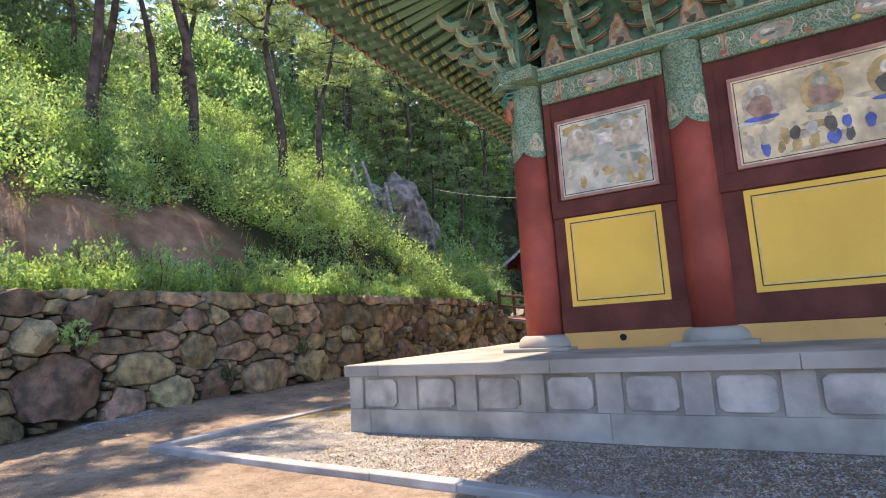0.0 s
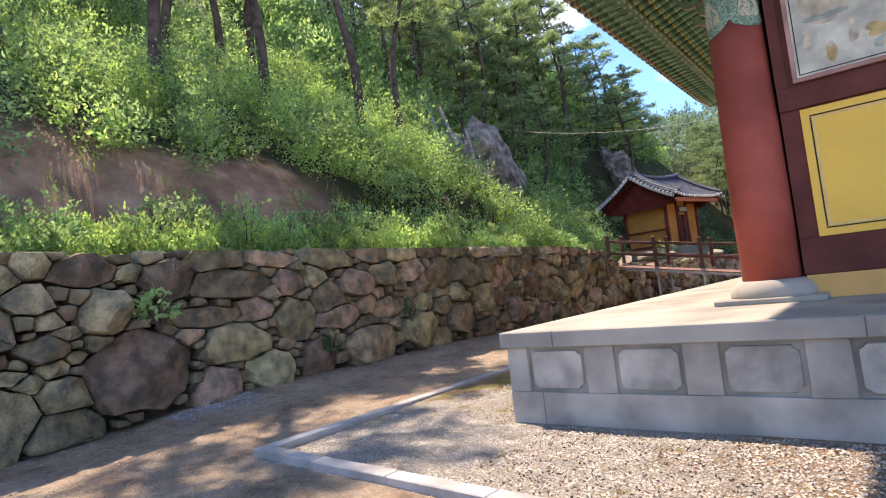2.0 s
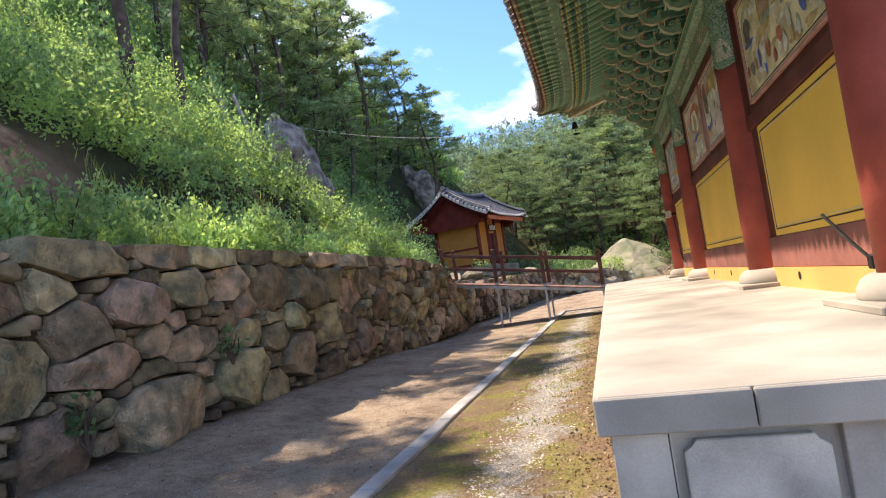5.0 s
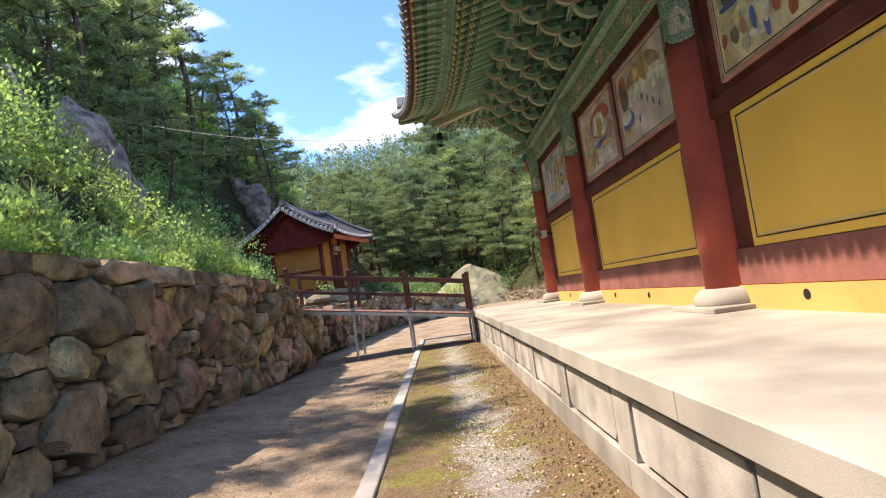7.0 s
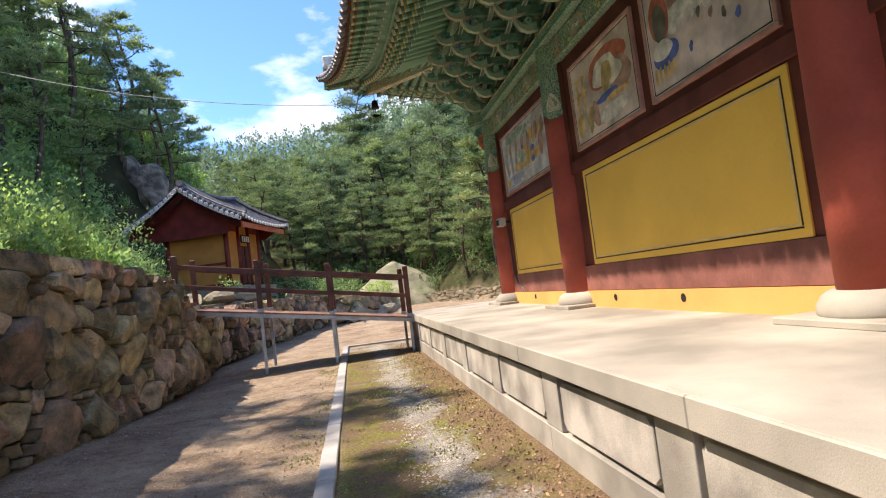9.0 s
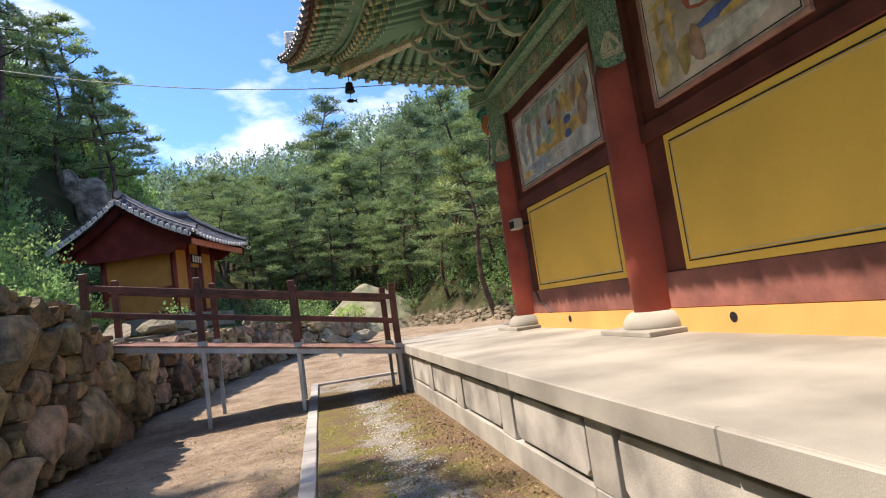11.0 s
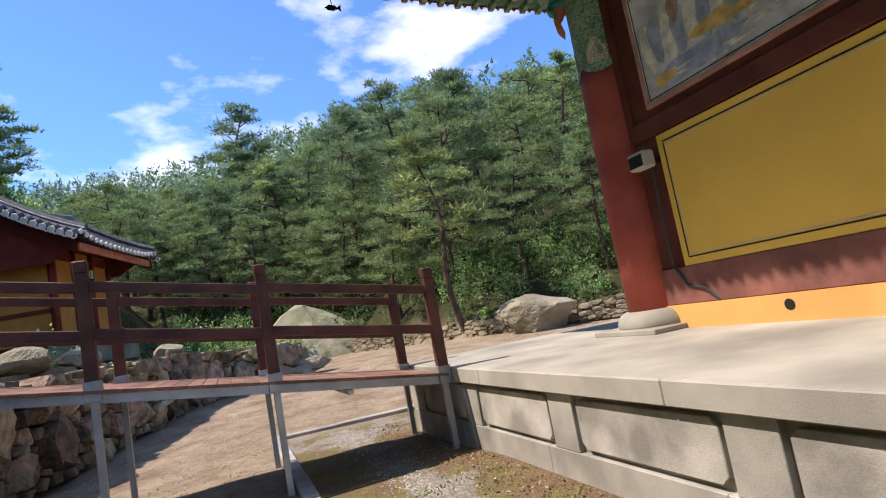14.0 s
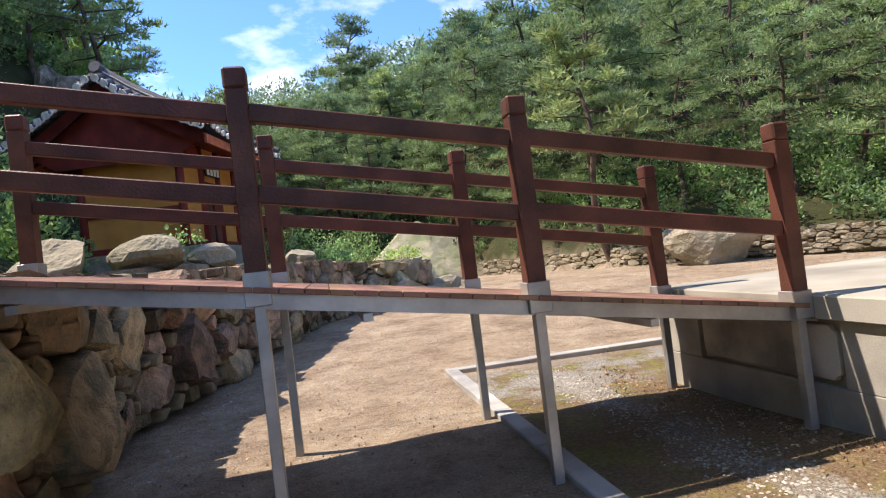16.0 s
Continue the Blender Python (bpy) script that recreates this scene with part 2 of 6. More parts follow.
# Bright and dark copies put sun and woodland shade into the leaf colour.
M_LEAF_B = leaf_material("bright_leaves", (0.36, 0.50, 0.175), island=0.18)
M_LEAF_C = leaf_material("dark_leaves", (0.16, 0.25, 0.13), island=0.4)
M_GRASS = leaf_material("grass_blades", (0.30, 0.35, 0.10), island=0.35)
M_IRON = material("dark_bronze", (0.03, 0.03, 0.03), rough=0.5, metal=0.7, vary=0.2)
M_CABLE = material("cable_sheath", (0.05, 0.05, 0.05), rough=0.5, vary=0.1)
M_PALECABLE = material("weathered_cable_sheath", (0.34, 0.35, 0.33), rough=0.6, vary=0.1)
M_LITTER = material("leaf_litter", (0.36, 0.24, 0.14), rough=0.9, vary=0.4, scale=5, island=0.4)
M_PEBBLE = material("gravel_pebble", (0.36, 0.335, 0.29), rough=0.9, vary=0.3, scale=5, island=0.3)
M_DARK = material("near_black", (0.015, 0.013, 0.012), rough=0.9, vary=0.2)
M_GREYPLASTIC = material("grey_housing", (0.45, 0.44, 0.41), rough=0.5, vary=0.1)


# ---- mesh helpers ----
def part(name, bm, mat, parent=None, label="", smooth=False):
    me = bpy.data.meshes.new(name)
    bm.to_mesh(me)
    bm.free()
    return mesh_part(name, me, mat, parent, label, smooth)


def mesh_part(name, me, mat, parent=None, label="", smooth=False):
    for k in (mat if isinstance(mat, (list, tuple)) else [mat]):
        me.materials.append(k)
    if smooth:
        me.shade_smooth()
    ob = new(name, me)
    if parent is not None:
        ob.parent = parent
    if label:
        tagged(ob, label)
    return ob


def thing(name, at=None, label="", category="", group="", kind=""):
    ob = new(name)
    ob.matrix_basis = at or Matrix()
    return tagged(ob, label, category, group, kind)


def box(x0, x1, y0, y1, z0, z1, bevel=0.0, bm=None):
    bm = bm or bmesh.new()
    r = bmesh.ops.create_cube(bm, size=1, matrix=Matrix.Translation(((x0 + x1) / 2, (y0 + y1) / 2, (z0 + z1) / 2)) @ Matrix.Diagonal((abs(x1 - x0), abs(y1 - y0), abs(z1 - z0), 1)))
    if bevel:
        es = list({e for v in r["verts"] for e in v.link_edges})
        bmesh.ops.bevel(bm, geom=es, offset=bevel, segments=1, affect="EDGES")
    return bm


def turned(profile, n=24, bm=None):
    """A body of revolution round z from (radius, height) pairs."""
    bm = bm or bmesh.new()
    rings = [[bm.verts.new((r * math.cos(2 * math.pi * i / n), r * math.sin(2 * math.pi * i / n), z)) for i in range(n)] for r, z in profile]
    for a, b in zip(rings, rings[1:]):
        for i in range(n):
            bm.faces.new((a[i], a[(i + 1) % n], b[(i + 1) % n], b[i]))
    bm.faces.new(rings[0][::-1])
    bm.faces.new(rings[-1])
    return bm


def tube(points, radius, n=8, bm=None, ends=True):
    """A tube along points; radius a number or one a point."""
    bm = bm or bmesh.new()
    pts = [Vector(p) for p in points]
    rs = [float(q) for q in radius] if isinstance(radius, (list, tuple)) else [float(radius)] * len(pts)
    rings, ref = [], None
    for i, p in enumerate(pts):
        d = (pts[min(i + 1, len(pts) - 1)] - pts[max(i - 1, 0)]).normalized()
        ref = (ref or (Vector((0, 0, 1)) if abs(d.z) < 0.9 else Vector((1, 0, 0))))
        u = d.cross(ref).normalized()
        v = u.cross(d)
        ref = v
        rings.append([bm.verts.new(p + rs[i] * (u * math.cos(2 * math.pi * k / n) + v * math.sin(2 * math.pi * k / n))) for k in range(n)])
    for a, b in zip(rings, rings[1:]):
        for k in range(n):
            bm.faces.new((a[k], a[(k + 1) % n], b[(k + 1) % n], b[k]))
    if ends:
        bm.faces.new(rings[0][::-1])
        bm.faces.new(rings[-1])
    return bm


def prism(outline, depth, bm=None, m=None):
    """Outline in x, z, pulled along y by depth, centred."""
    bm = bm or bmesh.new()
    m = m or Matrix()
    a = [bm.verts.new(m @ Vector((x, -depth / 2, z))) for x, z in outline]
    b = [bm.verts.new(m @ Vector((x, depth / 2, z))) for x, z in outline]
    n = len(a)
    bm.faces.new(a)
    bm.faces.new(b[::-1])
    for i in range(n):
        bm.faces.new((a[i], b[i], b[(i + 1) % n], a[(i + 1) % n]))
    return bm


def quads(name, verts, mat, parent=None, label=""):
    """One mesh out of an (n, 4, 3) array of loose quads."""
    v = np.asarray(verts, dtype=np.float32).reshape(-1, 3)
    nq = len(v) // 4
    me = bpy.data.meshes.new(name)
    me.vertices.add(len(v))
    me.vertices.foreach_set("co", v.ravel())
    me.loops.add(len(v))
    me.loops.foreach_set("vertex_index", np.arange(len(v), dtype=np.int32))
    me.polygons.add(nq)
    me.polygons.foreach_set("loop_start", np.arange(0, 4 * nq, 4, dtype=np.int32))
    me.update(calc_edges=True)
    return me if parent == "mesh" else mesh_part(name, me, mat, parent, label)


def tris(name, verts, mat, parent=None, label=""):
    """One mesh out of an (n, 3, 3) array of loose triangles."""
    v = np.asarray(verts, dtype=np.float32).reshape(-1, 3)
    nt = len(v) // 3
    me = bpy.data.meshes.new(name)
    me.vertices.add(len(v))
    me.vertices.foreach_set("co", v.ravel())
    me.loops.add(len(v))
    me.loops.foreach_set("vertex_index", np.arange(len(v), dtype=np.int32))
    me.polygons.add(nt)
    me.polygons.foreach_set("loop_start", np.arange(0, 3 * nt, 3, dtype=np.int32))
    me.update(calc_edges=True)
    return mesh_part(name, me, mat, parent, label)


def needle_tris(*args, **kw):
    """Loose narrow triangles, as leaf_quads."""
    q = leaf_quads(*args, **kw)
    return np.stack([q[:, 1] * 0.5 + q[:, 0] * 0.5, q[:, 2], q[:, 3] * 0.5 + q[:, 0] * 0.5], axis=1)


def leaf_quads(centres, length, width, rng, up=0.4, out=None, spread=1.0, level=0.0):
    """Loose leaf-shaped quads (diamonds) at the centres; out: the way that each tends to point."""
    n = len(centres)
    d = rng.normal(size=(n, 3)) * spread
    if out is not None:
        d += out
    d[:, 2] += up
    d /= np.linalg.norm(d, axis=1, keepdims=True) + 1e-9
    lie = rng.normal(size=(n, 3))
    if level:
        d[:, 2] *= 1 - level
        d /= np.linalg.norm(d, axis=1, keepdims=True) + 1e-9
        lie = lie * (1 - level) * 0.8 + np.array((0.0, 0.0, 1.0))
    s = np.cross(d, lie)
    s /= np.linalg.norm(s, axis=1, keepdims=True) + 1e-9
    ln = (length * rng.uniform(0.6, 1.3, n))[:, None]
    wd = (width * rng.uniform(0.7, 1.3, n))[:, None]
    a = centres - d * ln * 0.5
    c = centres + d * ln * 0.5
    mid = centres - d * ln * 0.05
    return np.stack([a, mid + s * wd * 0.5, c, mid - s * wd * 0.5], axis=1)


def smooth01(a, b, x):
    t = np.clip((x - a) / (b - a), 0, 1)
    return t * t * (3 - 2 * t)


def wavy(x, y, k, seed=0):
    """Cheap smooth noise for arrays, about -1 to 1."""
    s = seed * 1.7
    return (np.sin(k * x * 1.3 + s + 1.1 * np.sin(k * y * 0.9 + s)) + np.sin(k * y * 1.7 - 2 * s + 1.3 * np.sin(k * x * 0.7 + 2.1))
            + 0.5 * np.sin(k * 2.9 * (x + 0.6 * y) + s) + 0.5 * np.sin(k * 3.3 * (y - 0.7 * x) + 3 * s)) / 3


# ---- the ground: one sheet from the yard to the hills ----
EDGE_Y = [-60, 24, 28, 32, 35.5, 37.2, 38.8, 41, 46, 52, 62, 90, 200]
EDGE_X = [-11.75, -11.75, -12.1, -11.3, -10.3, -9.2, -7.1, -6.3, -5.7, -5.1, -6.0, -12.0, -30.0]
STEP_Y = [-60, 21, 24.5, 27, 31, 36, 40, 46, 52, 60, 200]
STEP_Z = [2.6, 2.6, 1.95, 1.85, 2.0, 1.9, 1.7, 1.5, 0.9, 1.0, 1.5]
BACK = ((-2.0, 50.5), (1.5, 40.5), (7.0, 34.5), (30.0, 20.0))


def back_depth(x, y):
    """How far a place lies behind the low wall at the foot of the wooded slope."""
    xs, ys = [p[0] for p in BACK], [p[1] for p in BACK]
    line = np.interp(x, [-40, *xs, 200], [62, *ys, -40])
    return (y - line) * 0.72


def height(x, y):
    x, y = np.asarray(x, float), np.asarray(y, float)
    d = np.interp(y, EDGE_Y, EDGE_X) - x
    yard = 0.02 + 0.50 * smooth01(27.5, 41, y) + 0.28 * smooth01(8.6, 11.6, -x) * smooth01(3, 8, y) * (1 - smooth01(16, 23, y)) + 0.012 * wavy(x, y, 1.3) + 0.045 * smooth01(-9.6, -8.6, x) * (1 - smooth01(-6.9, -6.2, x)) * smooth01(5.6, 8, y) * (1 - smooth01(26, 28, y))
    yard = yard + 0.10 * smooth01(-6.95, -6.25, x) * smooth01(8, 10, y) * (1 - smooth01(23.5, 26, y)) * (1 - smooth01(-6.0, -5.8, x))
    b = back_depth(x, y)
    yard = yard + np.where(b > 0.6, 0.55 + 0.46 * (np.minimum(b, 74) - 0.6) + 0.5 * wavy(x, y, 0.22, 2) * smooth01(2, 12, b), 0)
    flat = np.interp(y, [0, 22, 27, 31, 35, 37, 39, 44, 47, 60], [0.9, 1.2, 1.6, 2.0, 6.0, 8.0, 9.8, 10.2, 8.5, 3.0])
    slope = np.interp(y, [0, 24, 32, 46, 70], [0.70, 0.72, 0.75, 0.72, 0.56])
    rise = np.maximum(d - flat, 0)
    crest = np.interp(y, [-60, 17, 23, 28, 36, 46, 58, 75], [62, 62, 32, 23, 20, 20, 30, 62])
    bank = 1.1 * smooth01(0.3, 2.2, rise) * (1 - smooth01(18, 26, y))
    hill = np.interp(y, STEP_Y, STEP_Z) + bank + slope * np.minimum(rise, crest) * (1 - 0.12 * smooth01(25, 60, rise)) + 0.10 * np.minimum(np.maximum(rise - crest, 0), 40) + 0.35 * wavy(x, y, 0.5, 1) * smooth01(1, 6, rise) + 0.10 * wavy(x, y, 2.7, 7) * smooth01(0.2, 1.5, rise) * (1 - smooth01(10, 20, rise))
    hill = hill + (0.33 + 0.2 * smooth01(34, 39, y)) * np.clip(rise - 6 + 4 * smooth01(34, 39, y), 0, 16) * smooth01(20, 27, y)
    h = np.where(d > 0, np.maximum(hill, yard), yard)
    return h


def axis_steps(spans):
    out = []
    for a, b, s in spans:
        out += list(np.arange(a, b, s))
    return np.array(out + [spans[-1][1]])


gx = axis_steps([(-900, -160, 60), (-160, -60, 6), (-60, -26, 1.6), (-26, -12.2, 0.5), (-12.2, -11.4, 0.1), (-11.4, 0, 0.3), (0, 14, 0.8), (14, 70, 3), (70, 900, 60)])
gy = axis_steps([(-900, -60, 60), (-60, -6, 3), (-6, 45, 0.4), (45, 62, 0.8), (62, 150, 3), (150, 900, 60)])
GX, GY = np.meshgrid(gx, gy)
GZ = height(GX, GY)
me = bpy.data.meshes.new("ground")
nx, ny = len(gx), len(gy)
idx = np.arange(nx * ny).reshape(ny, nx)
me.from_pydata(np.stack([GX, GY, GZ], -1).reshape(-1, 3).tolist(), [], np.stack([idx[:-1, :-1], idx[:-1, 1:], idx[1:, 1:], idx[1:, :-1]], -1).reshape(-1, 4).tolist())
flat_d = np.interp(GY, EDGE_Y, EDGE_X) - GX
wild = np.clip(smooth01(0.0, 0.5, flat_d) + smooth01(0.2, 1.2, back_depth(GX, GY)), 0, 1)
bare = smooth01(-1.1, -0.35, wavy(GX, GY, 1.4, 3)) * smooth01(0.9, 1.6, flat_d) * (1 - smooth01(3.0, 4.2, flat_d)) * smooth01(2, 4, GY) * (1 - smooth01(10.5, 13, GY))
inside = smooth01(-8.0, -7.9, GX) * smooth01(4.9, 5.0, GY) * (1 - smooth01(28.5, 28.8, GY))
# The brown band runs on under the footbridge, painting its shade on the gravel.
band = smooth01(0.12, 0.42, np.abs(GX + 6.88 + 0.10 * wavy(GX, GY, 1.9, 8))) * smooth01(7.5, 9, GY) * (1 - 0.8 * smooth01(26.5, 27.5, GY))
# Litter along the plinth, plus painted shade under the bridge and in the roof's shadow.
litter_shade = 0.85 * smooth01(-6.42, -6.12, GX + 0.12 * wavy(GX, GY, 3.1, 4)) * smooth01(7.5, 9, GY) * (1 - smooth01(26.5, 28, GY)) + 0.7 * smooth01(23.8, 24.6, GY) * (1 - smooth01(26.2, 27, GY)) * smooth01(-7.8, -7.2, GX) * (1 - smooth01(-6.3, -6.1, GX)) + 0.8 * smooth01(4.9, 5.5, GY) * (1 - smooth01(7.4, 7.8, GY)) * smooth01(-4.4, -2.6, GX + 0.3 * wavy(GX, GY, 2.0, 6))
for key, arr in (("litter_shade", np.clip(litter_shade, 0, 1)), ("band", band), ("wild", wild), ("bare", bare), ("gravel", inside)):
    me.attributes.new(key, "FLOAT", "POINT").data.foreach_set("value", arr.ravel().astype(np.float32))


def ground_material():
    m = bpy.data.materials.new("yard_ground")
    m.use_nodes = True
    n, l = m.node_tree.nodes, m.node_tree.links
    b = n["Principled BSDF"]
    b.inputs["Roughness"].default_value = 0.95
    b.inputs["Specular IOR Level"].default_value = 0.15
    geo = n.new("ShaderNodeNewGeometry")

    def noise_of(scale, detail=5.0, rough=0.6):
        k = n.new("ShaderNodeTexNoise")
        k.inputs["Scale"].default_value, k.inputs["Detail"].default_value, k.inputs["Roughness"].default_value = scale, detail, rough
        l.new(geo.outputs["Position"], k.inputs["Vector"])
        return k.outputs["Fac"]

    def ramp_of(fac, stops):
        r = n.new("ShaderNodeValToRGB")
        e = r.color_ramp.elements
        e[0].position, e[0].color = stops[0][0], (*stops[0][1], 1)
        e[1].position, e[1].color = stops[1][0], (*stops[1][1], 1)
        for p, c in stops[2:]:
            e.new(p).color = (*c, 1)
        l.new(fac, r.inputs[0])
        return r.outputs[0]

    def mix_of(fac, a, c):
        k = n.new("ShaderNodeMix")
        k.data_type = "RGBA"
        l.new(fac, k.inputs[0])
        l.new(a, k.inputs[6])
        l.new(c, k.inputs[7])
        return k.outputs[2]

    def attr(name):
        k = n.new("ShaderNodeAttribute")
        k.attribute_name = name
        return k.outputs["Fac"]

    sand = ramp_of(noise_of(1.1), [(0.30, (0.28, 0.205, 0.145)), (0.52, (0.44, 0.345, 0.25)), (0.75, (0.57, 0.47, 0.35))])
    grain = ramp_of(noise_of(45, 3, 0.7), [(0.35, (0.55, 0.52, 0.5)), (0.6, (1.0, 1.0, 1.0))])
    mul = n.new("ShaderNodeMix")
    mul.data_type, mul.blend_type = "RGBA", "MULTIPLY"
    mul.inputs[0].default_value = 0.75
    l.new(sand, mul.inputs[6])
    l.new(grain, mul.inputs[7])
    patch = ramp_of(noise_of(6.5, 6, 0.75), [(0.34, (0.62, 0.58, 0.55)), (0.52, (1.0, 1.0, 1.0)), (0.7, (1.16, 1.12, 1.08))])
    mul2 = n.new("ShaderNodeMix")
    mul2.data_type, mul2.blend_type = "RGBA", "MULTIPLY"
    mul2.inputs[0].default_value = 0.8
    l.new(mul.outputs[2], mul2.inputs[6])
    l.new(patch, mul2.inputs[7])
    grit = ramp_of(noise_of(55, 2, 0.8), [(0.32, (0.15, 0.135, 0.115)), (0.5, (0.32, 0.295, 0.255)), (0.68, (0.50, 0.465, 0.41))])
    tuft = n.new("ShaderNodeMath")
    tuft.operation = "MULTIPLY_ADD"
    tuft.inputs[1].default_value = 0.27
    l.new(attr("band"), tuft.inputs[0])
    l.new(noise_of(1.5, 6, 0.7), tuft.inputs[2])
    moss = ramp_of(tuft.outputs[0], [(0.54, (0, 0, 0)), (0.63, (0.92, 0.92, 0.92))])
    mossy = mix_of(ramp_of(noise_of(2.6, 6, 0.7), [(0.46, (0, 0, 0)), (0.58, (1, 1, 1))]), ramp_of(noise_of(34, 3), [(0.3, (0.12, 0.075, 0.04)), (0.7, (0.29, 0.20, 0.115))]), ramp_of(noise_of(26, 3), [(0.3, (0.14, 0.125, 0.03)), (0.7, (0.30, 0.27, 0.07))]))
    grit2 = mix_of(moss, grit, mossy)
    duff = ramp_of(noise_of(40, 4, 0.8), [(0.34, (0.10, 0.06, 0.036)), (0.52, (0.25, 0.165, 0.10)), (0.68, (0.42, 0.30, 0.20))])
    # Same brown for real litter and for the shade painted on the gravel.
    grit2 = mix_of(attr("litter_shade"), grit2, duff)
    yard = mix_of(attr("gravel"), mul2.outputs[2], grit2)
    forest = ramp_of(noise_of(0.8, 6), [(0.3, (0.04, 0.04, 0.02)), (0.55, (0.055, 0.06, 0.025)), (0.75, (0.10, 0.07, 0.042))])
    red = ramp_of(noise_of(1.6, 6), [(0.3, (0.24, 0.135, 0.085)), (0.5, (0.39, 0.23, 0.15)), (0.7, (0.52, 0.34, 0.23))])
    wildc = mix_of(attr("bare"), forest, red)
    l.new(mix_of(attr("wild"), yard, wildc), b.inputs["Base Color"])
    bp = n.new("ShaderNodeBump")
    bp.inputs["Strength"].default_value, bp.inputs["Distance"].default_value = 0.8, 0.035
    rough_bp = n.new("ShaderNodeBump")
    rough_bp.inputs["Strength"].default_value, rough_bp.inputs["Distance"].default_value = 0.9, 0.10
    l.new(noise_of(5.5, 5, 0.7), rough_bp.inputs["Height"])
    l.new(rough_bp.outputs[0], bp.inputs["Normal"])
    l.new(noise_of(38, 4, 0.75), bp.inputs["Height"])
    l.new(bp.outputs[0], b.inputs["Normal"])
    return m


ground = mesh_part("ground", me, ground_material(), smooth=True)
tagged(ground, "sandy yard with gravel bed and earthen wooded slopes", "ground", kind="structure")


def ground_z(x, y):
    return float(height(np.array([x]), np.array([y]))[0])


# ---- the hall's plinth ----
PX0, PX1, PY0, PY1, PZ = -6.06, 9.2, 7.0, 26.9, 1.02
plinth = thing("hall_plinth", label="pale dressed granite platform with recessed panels under the hall", category="platform", kind="structure")
part("core", box(PX0 + 0.11, PX1 - 0.11, PY0 + 0.11, PY1 - 0.11, -0.3, PZ - 0.02), M_GRANITE_FACE, plinth)


def slab_run(axis, fixed, a, b, z0, z1, thick, joint, name, mat, bev):
    """A course of stones from a to b with open joints."""
    n = max(1, round((b - a) / joint))
    for i in range(n):
        s, e = a + (b - a) * i / n + 0.002, a + (b - a) * (i + 1) / n - 0.002
        lo, hi = min(fixed, fixed + thick), max(fixed, fixed + thick)
        bm = box(lo, hi, s, e, z0, z1, bev) if axis == "y" else box(s, e, lo, hi, z0, z1, bev)
        part(name, bm, mat, plinth)


slab_run("y", PX0, PY0, PY1, PZ - 0.17, PZ, 0.66, 2.9, "cap_stone", M_GRANITE, 0.008)
slab_run("x", PY0, PX0 + 0.664, PX1 - 1.0, PZ - 0.17, PZ, 1.0, 2.9, "cap_stone", M_GRANITE, 0.008)
slab_run("x", PY1 - 1.0, PX0 + 0.664, PX1 - 1.0, PZ - 0.17, PZ, 1.0, 2.9, "cap_stone", M_GRANITE, 0.008)
for i in range(3):
    for j in range(6):
        x0, y0 = PX0 + 1.004 + i * 4.42, PY0 + 1.004 + j * 2.982
        part("paving_slab", box(x0, x0 + 4.416, y0, y0 + 2.978, PZ - 0.15, PZ - 0.002, 0.004), M_GRANITE, plinth)
part("top_screed", box(PX0 + 0.025, PX1 - 0.025, PY0 + 0.025, PY1 - 0.025, PZ - 0.012, PZ + 0.004, 0.003), M_GRANITE, plinth, "pale worn paved top")
slab_run("y", PX0 + 0.05, PY0 + 0.05, PY1 - 0.05, -0.2, 0.36, 0.4, 1.93, "base_stone", M_GRANITE_FACE, 0.006)
slab_run("x", PY0 + 0.05, PX0 + 0.454, PX1 - 0.3, -0.2, 0.36, 0.4, 0.985 * 4, "base_stone", M_GRANITE_FACE, 0.006)
slab_run("x", PY1 - 0.45, PX0 + 0.454, PX1 - 0.3, -0.2, 0.36, 0.4, 1.93, "base_stone", M_GRANITE_FACE, 0.006)


def panel_outline(w, h, c):
    """A rectangle with notched corners."""
    pts = []
    for sx, sz in ((-1, -1), (1, -1), (1, 1), (-1, 1)):
        arc = [(sx * (w / 2 - c), sz * h / 2), (sx * (w / 2 - c * 0.75), sz * (h / 2 - c * 0.6)), (sx * (w / 2 - c * 0.1), sz * (h / 2 - c * 0.85)), (sx * w / 2, sz * (h / 2 - c))]
        pts += arc if sx * sz < 0 else arc[::-1]
    return pts


def plinth_face(axis, fixed, out, spans, a, b):
    """Pilasters and raised panels along one face; spans: the panels' ends."""
    pil = [a] + [v for s in spans for v in s] + [b]
    for s, e in zip(pil[0::2], pil[1::2]):
        lo, hi = sorted((fixed + 0.055 * -out, fixed + 0.3 * -out))
        part("pilaster", box(lo, hi, s, e, 0.363, PZ - 0.173, 0.005) if axis == "y" else box(s, e, lo, hi, 0.363, PZ - 0.173, 0.005), M_GRANITE_FACE, plinth)
    for s, e in spans:
        w, h = e - s - 0.09, 0.40
        bm = prism(panel_outline(w, h, 0.055), 0.06)
        bmesh.ops.bevel(bm, geom=[ed for ed in bm.edges], offset=0.006, segments=1, affect="EDGES")
        ob = part("panel", bm, M_PANEL, plinth)
        mid = (s + e) / 2
        ob.matrix_basis = pose(fixed - out * 0.095, mid, 0.60, 0, 0, 90) if axis == "y" else pose(mid, fixed - out * 0.095, 0.60)


side = [(max(7.35, 24.33 - 1.93 * k - 1.56), 24.33 - 1.93 * k) for k in range(9)][::-1] + [(24.72, 26.28)]
plinth_face("y", PX0, -1, side, PY0 + 0.055, PY1 - 0.055)
front = [(-5.75 + 0.985 * k, -5.08 + 0.985 * k) for k in range(14)]
plinth_face("x", PY0, -1, front, PX0 + 0.304, PX1 - 0.3)
